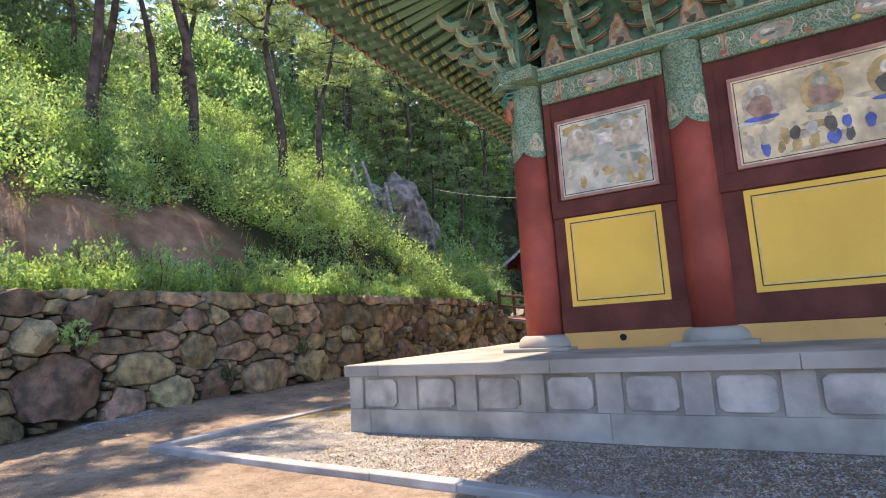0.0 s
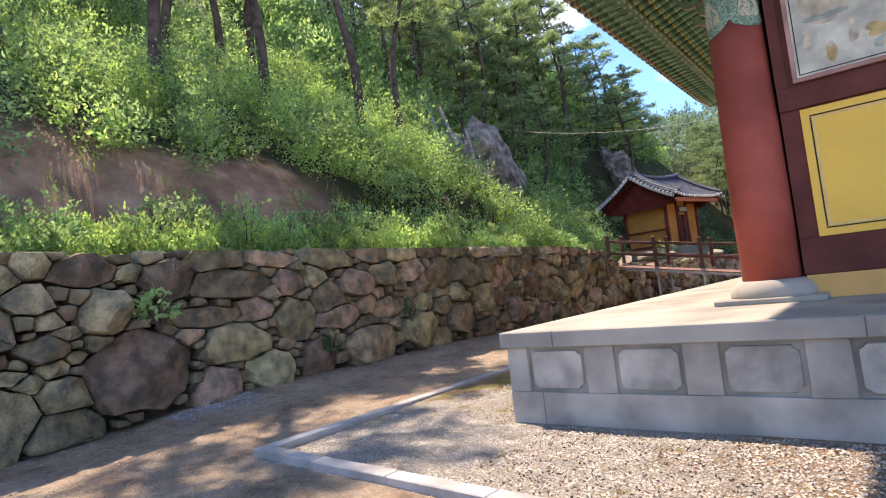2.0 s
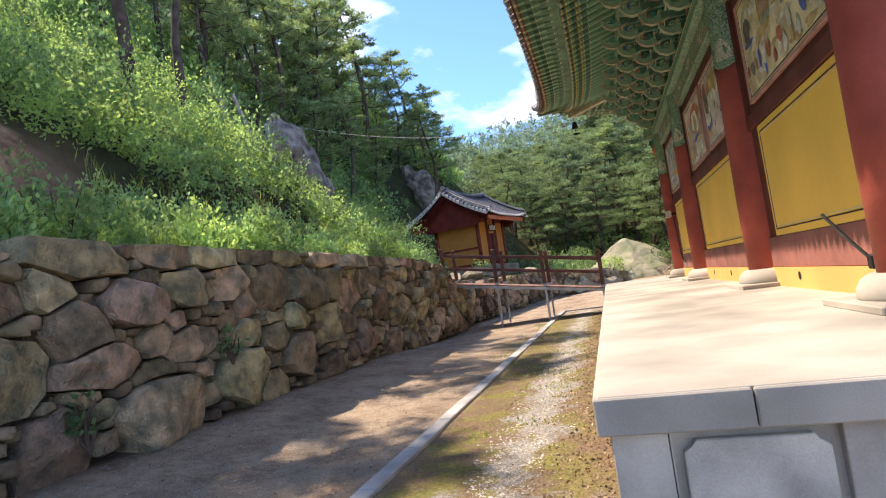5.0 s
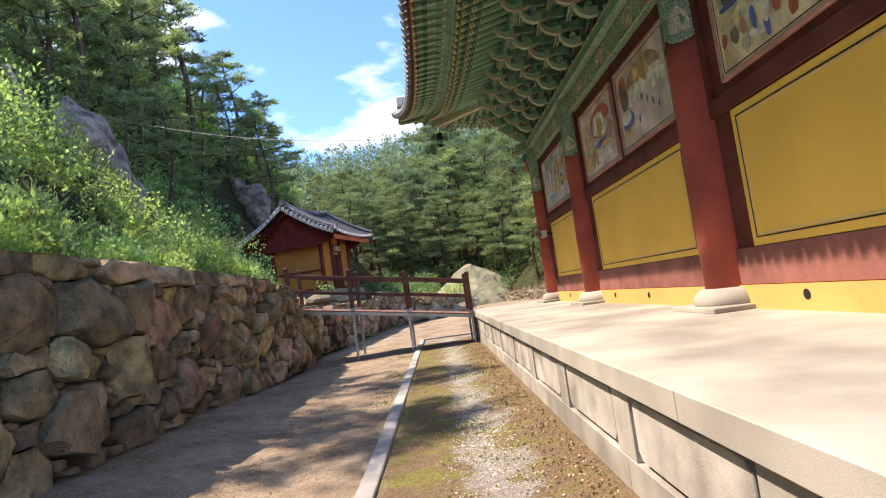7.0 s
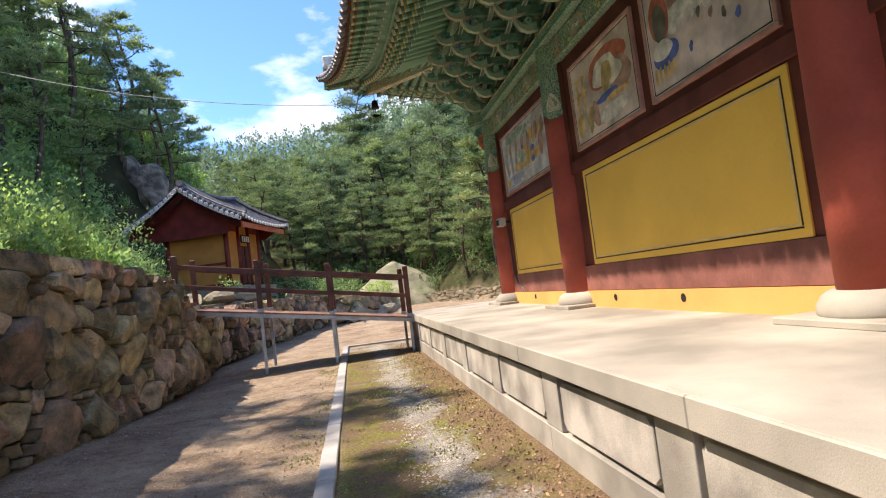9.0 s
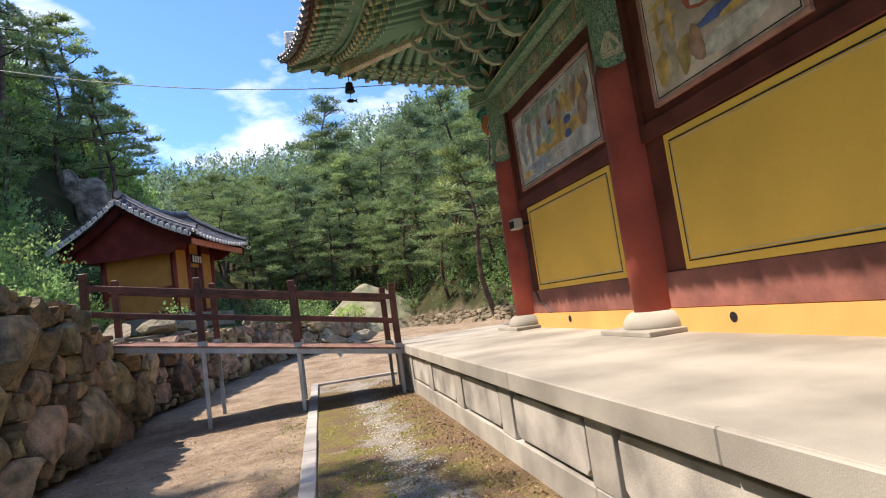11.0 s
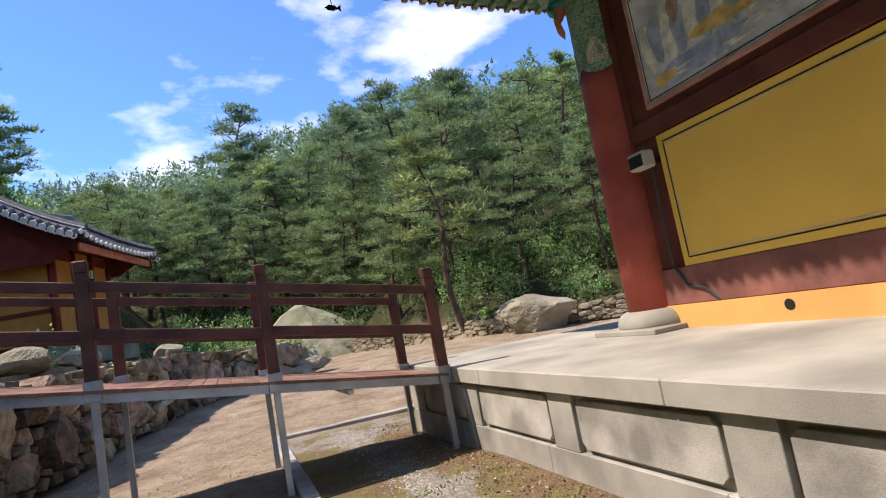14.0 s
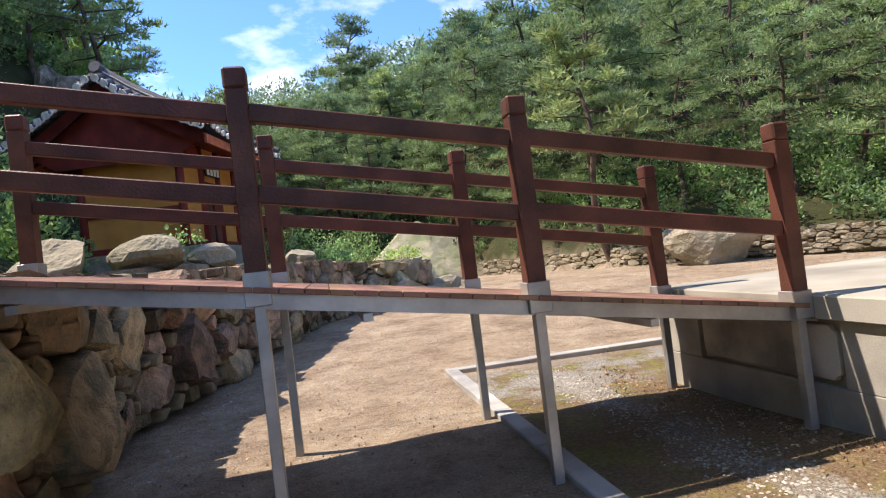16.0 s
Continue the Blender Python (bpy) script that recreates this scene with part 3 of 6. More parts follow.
plinth_face("x", PY1, 1, [(-5.5 + 1.93 * k, -5.5 + 1.93 * k + 1.56) for k in range(7)], PX0 + 0.304, PX1 - 0.3)

# ---- kerb round the gravel bed ----
kerb = thing("granite_kerb", label="low sawn granite kerb edging the gravel bed", category="kerb", kind="structure")


def kerb_run(p, q, w=0.17, joint=1.1):
    p, q = Vector((*p, 0)), Vector((*q, 0))
    d = q - p
    n = round(d.length / joint)
    for i in range(n):
        a = p + d * (i / n)
        ob = part("kerb_stone", box(0.003, d.length / n - 0.003, -w / 2, w / 2, -0.15, 0.10 + random.uniform(-0.006, 0.006), 0.01), M_KERB, kerb)
        ob.matrix_basis = pose(a.x, a.y, 0, 0, 0, math.degrees(math.atan2(d.y, d.x)) + random.uniform(-0.25, 0.25))


kerb_run((-8.04, 5.27), (-7.92, 28.9))
kerb_run((-8.12, 5.17), (9.0, 3.85))
kerb_run((-8.0, 28.98), (9.0, 27.9))

# ---- the hall ----
hall = thing("temple_hall", label="painted timber temple hall with red columns and yellow wall panels", category="temple")
CX, CXR, CY = -3.55, 6.65, (9.43, 13.88, 19.63, 24.0)
FX = (-3.55, -0.95, 4.05, 6.65)
COLS = [(CX - 0.06, CY[0])] + [(CX, y) for y in CY[1:]] + [(x, CY[0]) for x in FX[1:]] + [(x, CY[3]) for x in FX[1:]] + [(CXR, y) for y in CY[1:3]]


def column(x, y):
    st = part("column_base", turned([(0.47, 1.06), (0.485, 1.11), (0.475, 1.17), (0.435, 1.235), (0.385, 1.27), (0.36, 1.28)], 28), M_GRANITE, hall, "rounded granite column base", smooth=True)
    st.location = (x, y, 0)
    part("base_slab", box(x - 0.57, x + 0.57, y - 0.57, y + 0.57, PZ, 1.085, 0.01), M_GRANITE, hall)
    sh = part("column", turned([(0.325, 1.275), (0.33, 2.4), (0.31, 4.2), (0.30, 4.46)], 28), M_RED, hall, "red-painted round timber column", smooth=True)
    sh.location = (x, y, 0)
    bm = turned([(0.303, 4.46), (0.298, 5.665)], 28)
    top = part("column_head", bm, M_SCROLL, hall, "green patterned column head")
    top.location = (x, y, 0)
    # lobed lower edge of the painted head
    bm = bmesh.new()
    n = 48
    for i in range(n):
        a0, a1 = 2 * math.pi * i / n, 2 * math.pi * (i + 1) / n
        f = lambda a: 4.46 - 0.13 * abs(math.sin(a * 2)) ** 0.7
        r = 0.3135
        v = [bm.verts.new((r * math.cos(a), r * math.sin(a), z)) for a, z in ((a0, f(a0)), (a1, f(a1)), (a1, 4.463), (a0, 4.463))]
        bm.faces.new(v)
    e = part("painted_lobe", bm, M_SCROLL, top)
    for k in range(4):
        a = math.pi / 4 + k * math.pi / 2
        bm = bmesh.new()
        ring = [bm.verts.new((0.312 * math.cos(a + 0.42 * math.cos(t) * (1 - 0.45 * math.sin(t))), 0.312 * math.sin(a + 0.42 * math.cos(t) * (1 - 0.45 * math.sin(t))), 4.60 + 0.19 * math.sin(t))) for t in [2 * math.pi * i / 20 for i in range(20)]]
        bm.faces.new(ring)
        part("flower_medallion", bm, M_PATTERN, top)


for x, y in COLS:
    column(x, y)


def on_wall(axis, fixed, out):
    """The pose of a wall's own frame: x along the wall, y into it, z up."""
    if axis == "y":
        return pose(fixed, 0, 0, 0, 0, 90) if out > 0 else pose(fixed, 0, 0, 0, 0, -90)
    return pose(0, fixed, 0) if out < 0 else pose(0, fixed, 0, 0, 0, 180)


def hall_part(m, name, bm, mat, label=""):
    """A part of the hall, given in a wall's own frame."""
    o = part(name, bm, mat, hall, label)
    o.matrix_basis = m
    return o


PIGMENTS = (("cream_pigment", (0.60, 0.52, 0.38)), ("dusty_rose_pigment", (0.45, 0.28, 0.21)), ("sage_pigment", (0.36, 0.42, 0.34)), ("ochre_pigment", (0.55, 0.40, 0.18)),
            ("slate_blue_pigment", (0.12, 0.17, 0.46)), ("brick_pigment", (0.52, 0.16, 0.10)), ("white_pigment", (0.74, 0.71, 0.63)), ("olive_pigment", (0.16, 0.15, 0.12)),
            ("pale_slate_pigment", (0.40, 0.45, 0.58)), ("celadon_pigment", (0.34, 0.46, 0.38)), ("amber_pigment", (0.70, 0.47, 0.18)))
PAINT = [material(nm, c, rough=0.65, vary=0.3, scale=6, fine=30, bump=0.02) for nm, c in PIGMENTS]
M_SKYWASH = material("pale_blue_wash", (0.62, 0.61, 0.49), rough=0.6, vary=0.3, scale=2.5, fine=14, bump=0.02)
M_SANDWASH = material("cream_wash", (0.80, 0.66, 0.42), rough=0.6, vary=0.3, scale=2.5, fine=14, bump=0.02)
M_GREYWASH = material("grey_blue_wash", (0.60, 0.60, 0.61), rough=0.6, vary=0.35, scale=2.2, fine=12, bump=0.02)
M_MAUVEWASH = material("mauve_grey_wash", (0.66, 0.55, 0.50), rough=0.6, vary=0.3, scale=2.2, fine=12, bump=0.02)
M_ROSEWASH = material("buff_rose_wash", (0.68, 0.56, 0.48), rough=0.6, vary=0.35, scale=2.0, fine=12, bump=0.02)
M_FRAMEPINK = material("pale_red_frame", (0.50, 0.27, 0.22), rough=0.6, vary=0.2, scale=4)


def blob(bm, x, z, w, h, y, rng, n=18, rough=0.12):
    ph = rng.uniform(0, 6.28, 3)
    vs = []
    for i in range(n):
        t = 2 * math.pi * i / n
        r = 1 + rough * (math.sin(2 * t + ph[0]) + 0.7 * math.sin(3 * t + ph[1]) + 0.5 * math.sin(5 * t + ph[2]))
        vs.append(bm.verts.new((x + w / 2 * r * math.cos(t), y, z + h / 2 * r * math.sin(t))))
    bm.faces.new(vs)


def painting(m, x0, x1, z0, z1, seed, wash):
    """A framed wall painting: a washed ground, cloud bands, hills and rows of small robed shapes, kept plain."""
    rng = np.random.default_rng(seed)
    p = thing("wall_painting", m, "framed temple wall painting in faded mineral colours", "painting", "paintings on the hall's walls")
    part("ground_wash", box(x0 + 0.05, x1 - 0.05, -0.012, 0.03, z0 + 0.05, z1 - 0.05), wash, p)
    for a, b, c, d in ((x0, x1, z0, z0 + 0.05), (x0, x1, z1 - 0.05, z1), (x0, x0 + 0.05, z0 + 0.051, z1 - 0.051), (x1 - 0.05, x1, z0 + 0.051, z1 - 0.051)):
        part("frame_strip", box(a, b, -0.03, 0.03, c, d, 0.006), M_FRAMEPINK, p, "pale red frame strip")
    w, h = x1 - x0, z1 - z0
    k = 0.075
    bm = bmesh.new()
    for a, b, c, d in ((x0 + k, x1 - k, z0 + k, z0 + k + 0.012), (x0 + k, x1 - k, z1 - k - 0.012, z1 - k), (x0 + k, x0 + k + 0.012, z0 + k, z1 - k), (x1 - k - 0.012, x1 - k, z0 + k, z1 - k)):
        box(a, b, -0.015, -0.0125, c, d, bm=bm)
    part("border_line", bm, M_BLACK, p)
    layers = [[] for _ in PAINT]
    faint = {1: 0, 4: 2, 5: 3, 7: 2} if wash is M_SKYWASH else {}
    lay = -0.0145

    def add(mat, x, z, ww, hh, rough=0.12):
        nonlocal lay
        lay -= 0.00012
        x = min(max(x, x0 + 0.1 + ww * 0.62), x1 - 0.1 - ww * 0.62) if ww < w * 0.7 else (x0 + x1) / 2
        z = min(max(z, z0 + 0.1 + hh * 0.62), z1 - 0.1 - hh * 0.62) if hh < h * 0.7 else (z0 + z1) / 2
        layers[faint.get(int(mat), int(mat))].append((x, z, ww, hh, lay, rough))

    scenes = wash in (M_GREYWASH, M_MAUVEWASH, M_ROSEWASH)

    def put(mat, u, v, ww, hh, rough=0.1):
        """A shape at shares of the picture's width and height."""
        add(mat, x0 + u * w, z0 + v * h, ww * w, hh * h, rough)

    if wash is M_GREYWASH:
        # a grove: pale falls, trunks and leaves above, an ochre bank, a blue stream below
        for k in range(9):
            put(8 if k % 2 else 6, 0.06 + 0.055 * k, 0.46 + 0.03 * math.sin(k * 2.1), 0.06, 0.42, 0.14)
        for k in range(3):
            put(1, 0.22 + 0.14 * k, 0.66, 0.06, 0.24, 0.18)
        for k in range(12):
            put(9, rng.uniform(0.15, 0.62), rng.uniform(0.8, 0.93), rng.uniform(0.07, 0.12), rng.uniform(0.08, 0.14), 0.2)
        put(10, 0.62, 0.36, 0.62, 0.18, 0.1)
        put(10, 0.56, 0.46, 0.16, 0.26, 0.1)
        put(9, 0.47, 0.44, 0.16, 0.16, 0.15)
        for k in range(10):
            put(8, rng.uniform(0.05, 0.6), rng.uniform(0.08, 0.24), rng.uniform(0.1, 0.24), rng.uniform(0.05, 0.12), 0.2)
            put(6, rng.uniform(0.05, 0.6), rng.uniform(0.08, 0.22), rng.uniform(0.04, 0.14), 0.025, 0.2)
        put(10, 0.12, 0.16, 0.12, 0.09, 0.15)
        put(7, 0.50, 0.58, 0.05, 0.06, 0.05)
        for k in range(6):
            put((1, 10, 3, 1, 10, 1)[k], 0.62 + 0.058 * k, 0.62 + 0.05 * (k % 2), 0.06, 0.26, 0.12)
            put(0, 0.62 + 0.058 * k, 0.79 + 0.05 * (k % 2), 0.028, 0.06, 0.03)
        put(4, 0.70, 0.46, 0.08, 0.09, 0.05)
        put(4, 0.69, 0.31, 0.08, 0.09, 0.05)
        put(1, 0.86, 0.45, 0.09, 0.34, 0.08)
    elif wash is M_ROSEWASH:
        # a red-hung pavilion with a white cloth, an ochre stand and robed shapes
        put(5, 0.62, 0.74, 0.56, 0.40, 0.06)
        put(1, 0.80, 0.50, 0.28, 0.40, 0.08)
        put(6, 0.60, 0.62, 0.40, 0.34, 0.14)
        put(3, 0.60, 0.58, 0.16, 0.30, 0.12)
        put(4, 0.58, 0.38, 0.34, 0.09, 0.1)
        put(10, 0.72, 0.34, 0.30, 0.07, 0.1)
        put(6, 0.60, 0.20, 0.62, 0.16, 0.08)
        for k in range(2):
            put(10, 0.17, 0.60 + 0.16 * k, 0.22, 0.035, 0.05)
            put(10, 0.13 + 0.1 * k, 0.58, 0.04, 0.42, 0.05)
        for k in range(4):
            put((10, 0, 3, 1)[k], 0.12 + 0.09 * k, 0.24 + 0.03 * (k % 2), 0.1, 0.30, 0.15)
    elif wash is M_MAUVEWASH:
        # a scalloped white canopy, an ochre group, a dark arch, a pale drum with blue
        put(1, 0.62, 0.78, 0.60, 0.36, 0.08)
        for k in range(9):
            put(6, 0.28 + 0.078 * k, 0.52 + 0.035 * (k % 2), 0.09, 0.13, 0.08)
        put(6, 0.62, 0.62, 0.64, 0.16, 0.06)
        put(3, 0.60, 0.80, 0.20, 0.28, 0.14)
        put(10, 0.45, 0.76, 0.14, 0.2, 0.16)
        put(5, 0.17, 0.68, 0.20, 0.42, 0.05)
        put(7, 0.17, 0.62, 0.13, 0.34, 0.05)
        put(4, 0.16, 0.34, 0.24, 0.22, 0.06)
        put(6, 0.17, 0.39, 0.20, 0.16, 0.05)
        for k in range(5):
            put(10, 0.08 + 0.045 * k, 0.2, 0.03, 0.14, 0.08)
        for k in range(5):
            put((4, 7, 1, 7, 4)[k], 0.42 + 0.09 * k, 0.26 + 0.07 * ((k * 3) % 4), 0.035, 0.08, 0.15)
    for i in range(0 if scenes else int(9 * w)):
        add(rng.choice([0, 2, 6, 2, 3] if wash is not M_SANDWASH else [0, 6, 0, 3]), rng.uniform(x0, x1), rng.uniform(z0, z1), rng.uniform(0.2, 0.55), rng.uniform(0.06, 0.18), 0.22)
    for i in range(0 if scenes else max(1, int(w / 0.75))):
        x = x0 + w * (i + 0.5) / max(1, int(w / 0.75))
        z = z0 + h * rng.uniform(0.6, 0.68)
        add(rng.choice([0, 3]), x, z + 0.08, 0.5, 0.62, 0.02)
        add(rng.choice([2, 6]), x, z + 0.2, 0.2, 0.2, 0.02)
        add(rng.choice([4, 2]), x, z - 0.2, 0.46, 0.08, 0.05)
        add(rng.choice([5, 1, 7]), x, z - 0.02, 0.36, 0.3, 0.1)
        add(0, x, z + 0.2, 0.1, 0.13, 0.02)
    for row in range(0 if scenes else 2):
        for i in range(int(w / 0.2)):
            if rng.random() < 0.25:
                continue
            x, z = x0 + 0.2 + i * 0.2 + rng.uniform(-0.05, 0.05), z0 + 0.2 + 0.2 * row + rng.uniform(-0.03, 0.03)
            add(rng.choice([1, 4, 5, 7, 6, 0, 3]), x, z, rng.uniform(0.09, 0.16), rng.uniform(0.16, 0.26), 0.1)
            add(0, x, z + 0.14, 0.06, 0.07, 0.02)
    for i, items in enumerate(layers):
        if items:
            for x, z, ww, hh, yy, ro in items:
                bm = bmesh.new()
                blob(bm, x, z, ww, hh, yy, rng, rough=ro)
                part("painted_shape", bm, PAINT[i], p)
    return p


def bay(m, a, b, paints, holes, seed, inset=(0.42, 0.25), low=3.60, high=5.01, sill=None, top=3.27):
    """One wall bay between column faces at a and b in the wall's own frame."""
    P = functools.partial(hall_part, m)
    P("wall_panel", box(a, b, 0.02, 0.20, 1.29, 5.26), M_MAROON, "dark maroon timber wall")
    bm = box(a + 0.02, b - 0.02, -0.03, 0.19, PZ, 1.29)
    P("wall_foot", bm, M_ORANGE, "orange plastered strip at the wall's foot")
    # No holes are cut: flat dark discs stand for their shade.
    for h in holes:
        bm = bmesh.new()
        bmesh.ops.create_circle(bm, cap_ends=True, radius=0.055, segments=16, matrix=Matrix.Translation((h, -0.034, 1.185)) @ Matrix.Rotation(math.pi / 2, 4, "X"))
        P("vent_hole", bm, M_DARK, "dark round vent hole")
    y0, y1 = a + inset[0], b - inset[1]
    P("yellow_panel", box(y0, y1, -0.005, 0.02, 1.72, top, 0.004), M_YELLOW, "yellow plaster panel with a black border line")
    k, bm = 0.085, bmesh.new()
    for p, q, c, d in ((y0 + k, y1 - k, 1.72 + k, 1.72 + k + 0.016), (y0 + k, y1 - k, top - k - 0.016, top - k), (y0 + k, y0 + k + 0.016, 1.72 + k + 0.023, top - k - 0.023), (y1 - k - 0.016, y1 - k, 1.72 + k + 0.023, top - k - 0.023)):
        box(p, q, -0.009, -0.004, c, d, bm=bm)
    P("border_line", bm, M_BLACK)
    k, bm = k + 0.034, bmesh.new()
    for p, q, c, d in ((y0 + k, y1 - k, 1.72 + k, 1.72 + k + 0.009), (y0 + k, y1 - k, top - k - 0.009, top - k), (y0 + k, y0 + k + 0.009, 1.72 + k + 0.01, top - k - 0.01), (y1 - k - 0.009, y1 - k, 1.72 + k + 0.01, top - k - 0.01)):
        box(p, q, -0.0085, -0.004, c, d, bm=bm)
    P("pale_line", bm, M_CREAM)
    P("sill_timber", box(a, b, -0.012, 0.02, 1.295, 1.715, 0.006), sill or M_MAROON, "weathered maroon sill timber")
    P("rail_timber", box(a, b, -0.025, 0.02, top + 0.02, 3.50, 0.008), M_MAROON)
    n = len(paints)
    for i, wash in enumerate(paints):
        w = (y1 - y0 + 0.24) / n
        x0 = y0 - 0.02 + i * w
        painting(m, x0 + (0.02 if i else 0), x0 + w - 0.22 if i < n - 1 else y1 + 0.02, low, high, seed + i, wash)
    P("mural_post", box(a, a + 0.12, -0.02, 0.02, 3.501, 5.26), M_MAROON)
    P("mural_post", box(b - 0.12, b, -0.02, 0.02, 3.501, 5.26), M_MAROON)


def beam_band(m, a, b, seed):
    """Lower and upper lintel over a bay, with painted ends, medallions and scrolls."""
    rng = np.random.default_rng(seed)
    P = functools.partial(hall_part, m)
    P("lintel", box(a, b, -0.16, 0.2, 5.27, 5.66, 0.02), M_SCROLL, "green lintel painted with scrolls and medallions")
    L = b - a
    for i, f in enumerate((0.5,) if L < 2.4 else (0.22, 0.5, 0.78)):
        bm = bmesh.new()
        blob(bm, a + L * f, 5.465, 0.5, 0.27, -0.166, rng, 24, 0.03)
        P("medallion_rim", bm, M_PINK)
        bm = bmesh.new()
        blob(bm, a + L * f, 5.465, 0.44, 0.22, -0.17, rng, 24, 0.03)
        P("medallion", bm, PAINT[2], "sage cloud medallion")
        for q in range(5):
            bm = bmesh.new()
            blob(bm, a + L * f + rng.uniform(-0.13, 0.13), 5.465 + rng.uniform(-0.05, 0.05), rng.uniform(0.08, 0.2), rng.uniform(0.025, 0.06), -0.1715 - 0.0004 * q, rng, 14, 0.2)
            P("cloud_stroke", bm, PAINT[(0, 6, 7)[q % 3]])
    bm = bmesh.new()
    for i in range(int(L / 0.16)):
        x, z = a + 0.08 + i * 0.16, 5.465 + rng.uniform(-0.09, 0.09)
        ring = []
        for t in range(15):
            an = 4.6 * t / 14 + (i % 2) * math.pi
            ring.append((x + 0.055 * (0.4 + 0.6 * t / 14) * math.cos(an), z + 0.085 * (0.4 + 0.6 * t / 14) * math.sin(an)))
        for p, q in zip(ring, ring[1:]):
            d = Vector((q[0] - p[0], q[1] - p[1]))
            nn = Vector((-d.y, d.x)).normalized() * 0.008
            bm.faces.new([bm.verts.new((u, -0.163, w)) for u, w in ((p[0] - nn.x, p[1] - nn.y), (q[0] - nn.x, q[1] - nn.y), (q[0] + nn.x, q[1] + nn.y), (p[0] + nn.x, p[1] + nn.y))])
    tagged(P("scrollwork", bm, M_CREAM, "pale painted scrolls"), kind="stuff")
    for end, s in ((a, 1), (b, -1)):
        for o, w in ((0.30, 0.03), (0.36, 0.02)):
            P("end_band", box(end + s * o, end + s * (o + w), -0.164, -0.158, 5.28, 5.65), M_PINK, "dull red painted end band")
    for i in range(int(L / 0.55)):
        bm = bmesh.new()
        blob(bm, a + 0.3 + i * 0.55, 5.34, 0.1, 0.07, -0.168, rng, 10, 0.1)
        P("painted_flower", bm, M_GOLD if i % 2 else M_VERMIL)


def plate(m, a, b):
    P = functools.partial(hall_part, m)
    P("wall_plate", box(a, b, -0.30, 0.3, 5.67, 5.90, 0.015), M_SCROLL, "green wall plate under the brackets")
    P("plate_stripe", box(a, b, -0.304, -0.299, 5.70, 5.735), M_TEAL)
    P("plate_stripe", box(a, b, -0.304, -0.299, 5.85, 5.87), M_CREAM)
    P("bracket_backing", box(a, b, -0.02, 0.1, 5.90, 7.75), M_DEEP, "dark boarding behind the brackets")
    P("outer_purlin", box(a, b, -1.32, -1.12, 7.10, 7.30, 0.04), M_SCROLL, "painted outer purlin")


LEFT, FRONT = on_wall("y", CX, -1), on_wall("x", CY[0], -1)
BACK_W, RIGHT = on_wall("x", CY[3], 1), on_wall("y", CXR, 1)
r = 0.29
for i, (a, b) in enumerate(zip(CY, CY[1:])):
    washes = ([M_SANDWASH], [M_MAUVEWASH, M_ROSEWASH], [M_GREYWASH])[i]
    hs = ([-(b - 1.5)], [-(b - 1.35), -(a + 2.6)], [-(b - 1.9)])[i]
    # The left sills take the maroon with sunlight painted in.
    bay(on_wall("y", CX - 0.06, -1), -b + r, -a - r, washes[::-1], hs, 10 + 7 * i, sill=M_SUNLIT_MAROON)
    beam_band(LEFT, -b + r, -a - r, 50 + i)
    bay(RIGHT, a + r, b - r, [], [], 80 + 7 * i)
    beam_band(RIGHT, a + r, b - r, 60 + i)
for i, (a, b) in enumerate(zip(FX, FX[1:])):
    bay(on_wall("x", CY[0] - 0.1, -1), a + r, b - r, ([M_SKYWASH], [M_SANDWASH], [M_SANDWASH])[i], ([-2.28], [1.1, 2.9], [])[i], 110 + 7 * i, ((0.20, 0.26), (0.31, 0.31), (0.26, 0.2))[i], 3.53, 4.92, top=3.21)
    beam_band(FRONT, a + r, b - r, 70 + i)
    bay(BACK_W, -b + r, -a - r, [], [], 140 + 7 * i)
    beam_band(BACK_W, -b + r, -a - r, 75 + i)
plate(LEFT, -CY[3] - 0.55, -CY[0] + 0.55)
plate(RIGHT, CY[0] - 0.2, CY[3] + 0.2)
plate(FRONT, CX + 0.305, CXR + 0.55)
plate(BACK_W, -CXR - 0.55, -CX - 0.305)


# ---- bracket sets ----
def ribbon(line, widths):
    """The outline of a band along a line in x, z, as wide as given at each point."""
    left, right = [], []
    for i, p in enumerate(line):
        q, o = line[min(i + 1, len(line) - 1)], line[max(i - 1, 0)]
        d = Vector((q[0] - o[0], q[1] - o[1]))
        nn = Vector((-d.y, d.x)).normalized() * widths[i] / 2
        left.append((p[0] + nn.x, p[1] + nn.y))
        right.append((p[0] - nn.x, p[1] - nn.y))
    return left, right


def strip(line, widths, depth, bm=None, mid=0.0):
    """A solid band along a line, built quad by quad so that it may curl."""
    bm = bm or bmesh.new()
    left, right = ribbon(line, widths)
    rows = [[bm.verts.new((x, y + mid, z)) for (x, z), y in ((a, -depth / 2), (a, depth / 2), (b, depth / 2), (b, -depth / 2))] for a, b in zip(left, right)]
    for p, q in zip(rows, rows[1:]):
        for k in range(4):
            bm.faces.new((p[k], p[(k + 1) % 4], q[(k + 1) % 4], q[k]))
    bm.faces.new(rows[0][::-1])
    bm.faces.new(rows[-1])
    return bm


def edge_pair(line, width, depth):
    """Painted lines along both lower edges of a carved piece."""
    bm = strip(line, [width] * len(line), 0.014, mid=-depth / 2)
    return strip(line, [width] * len(line), 0.014, bm, depth / 2)


def spiral(cx, cz, r, turns, start, n=16):
    return [(cx + r * (1 - 0.75 * i / n) * math.cos(start + turns * 6.28 * i / n), cz + r * (1 - 0.75 * i / n) * math.sin(start + turns * 6.28 * i / n)) for i in range(n + 1)]


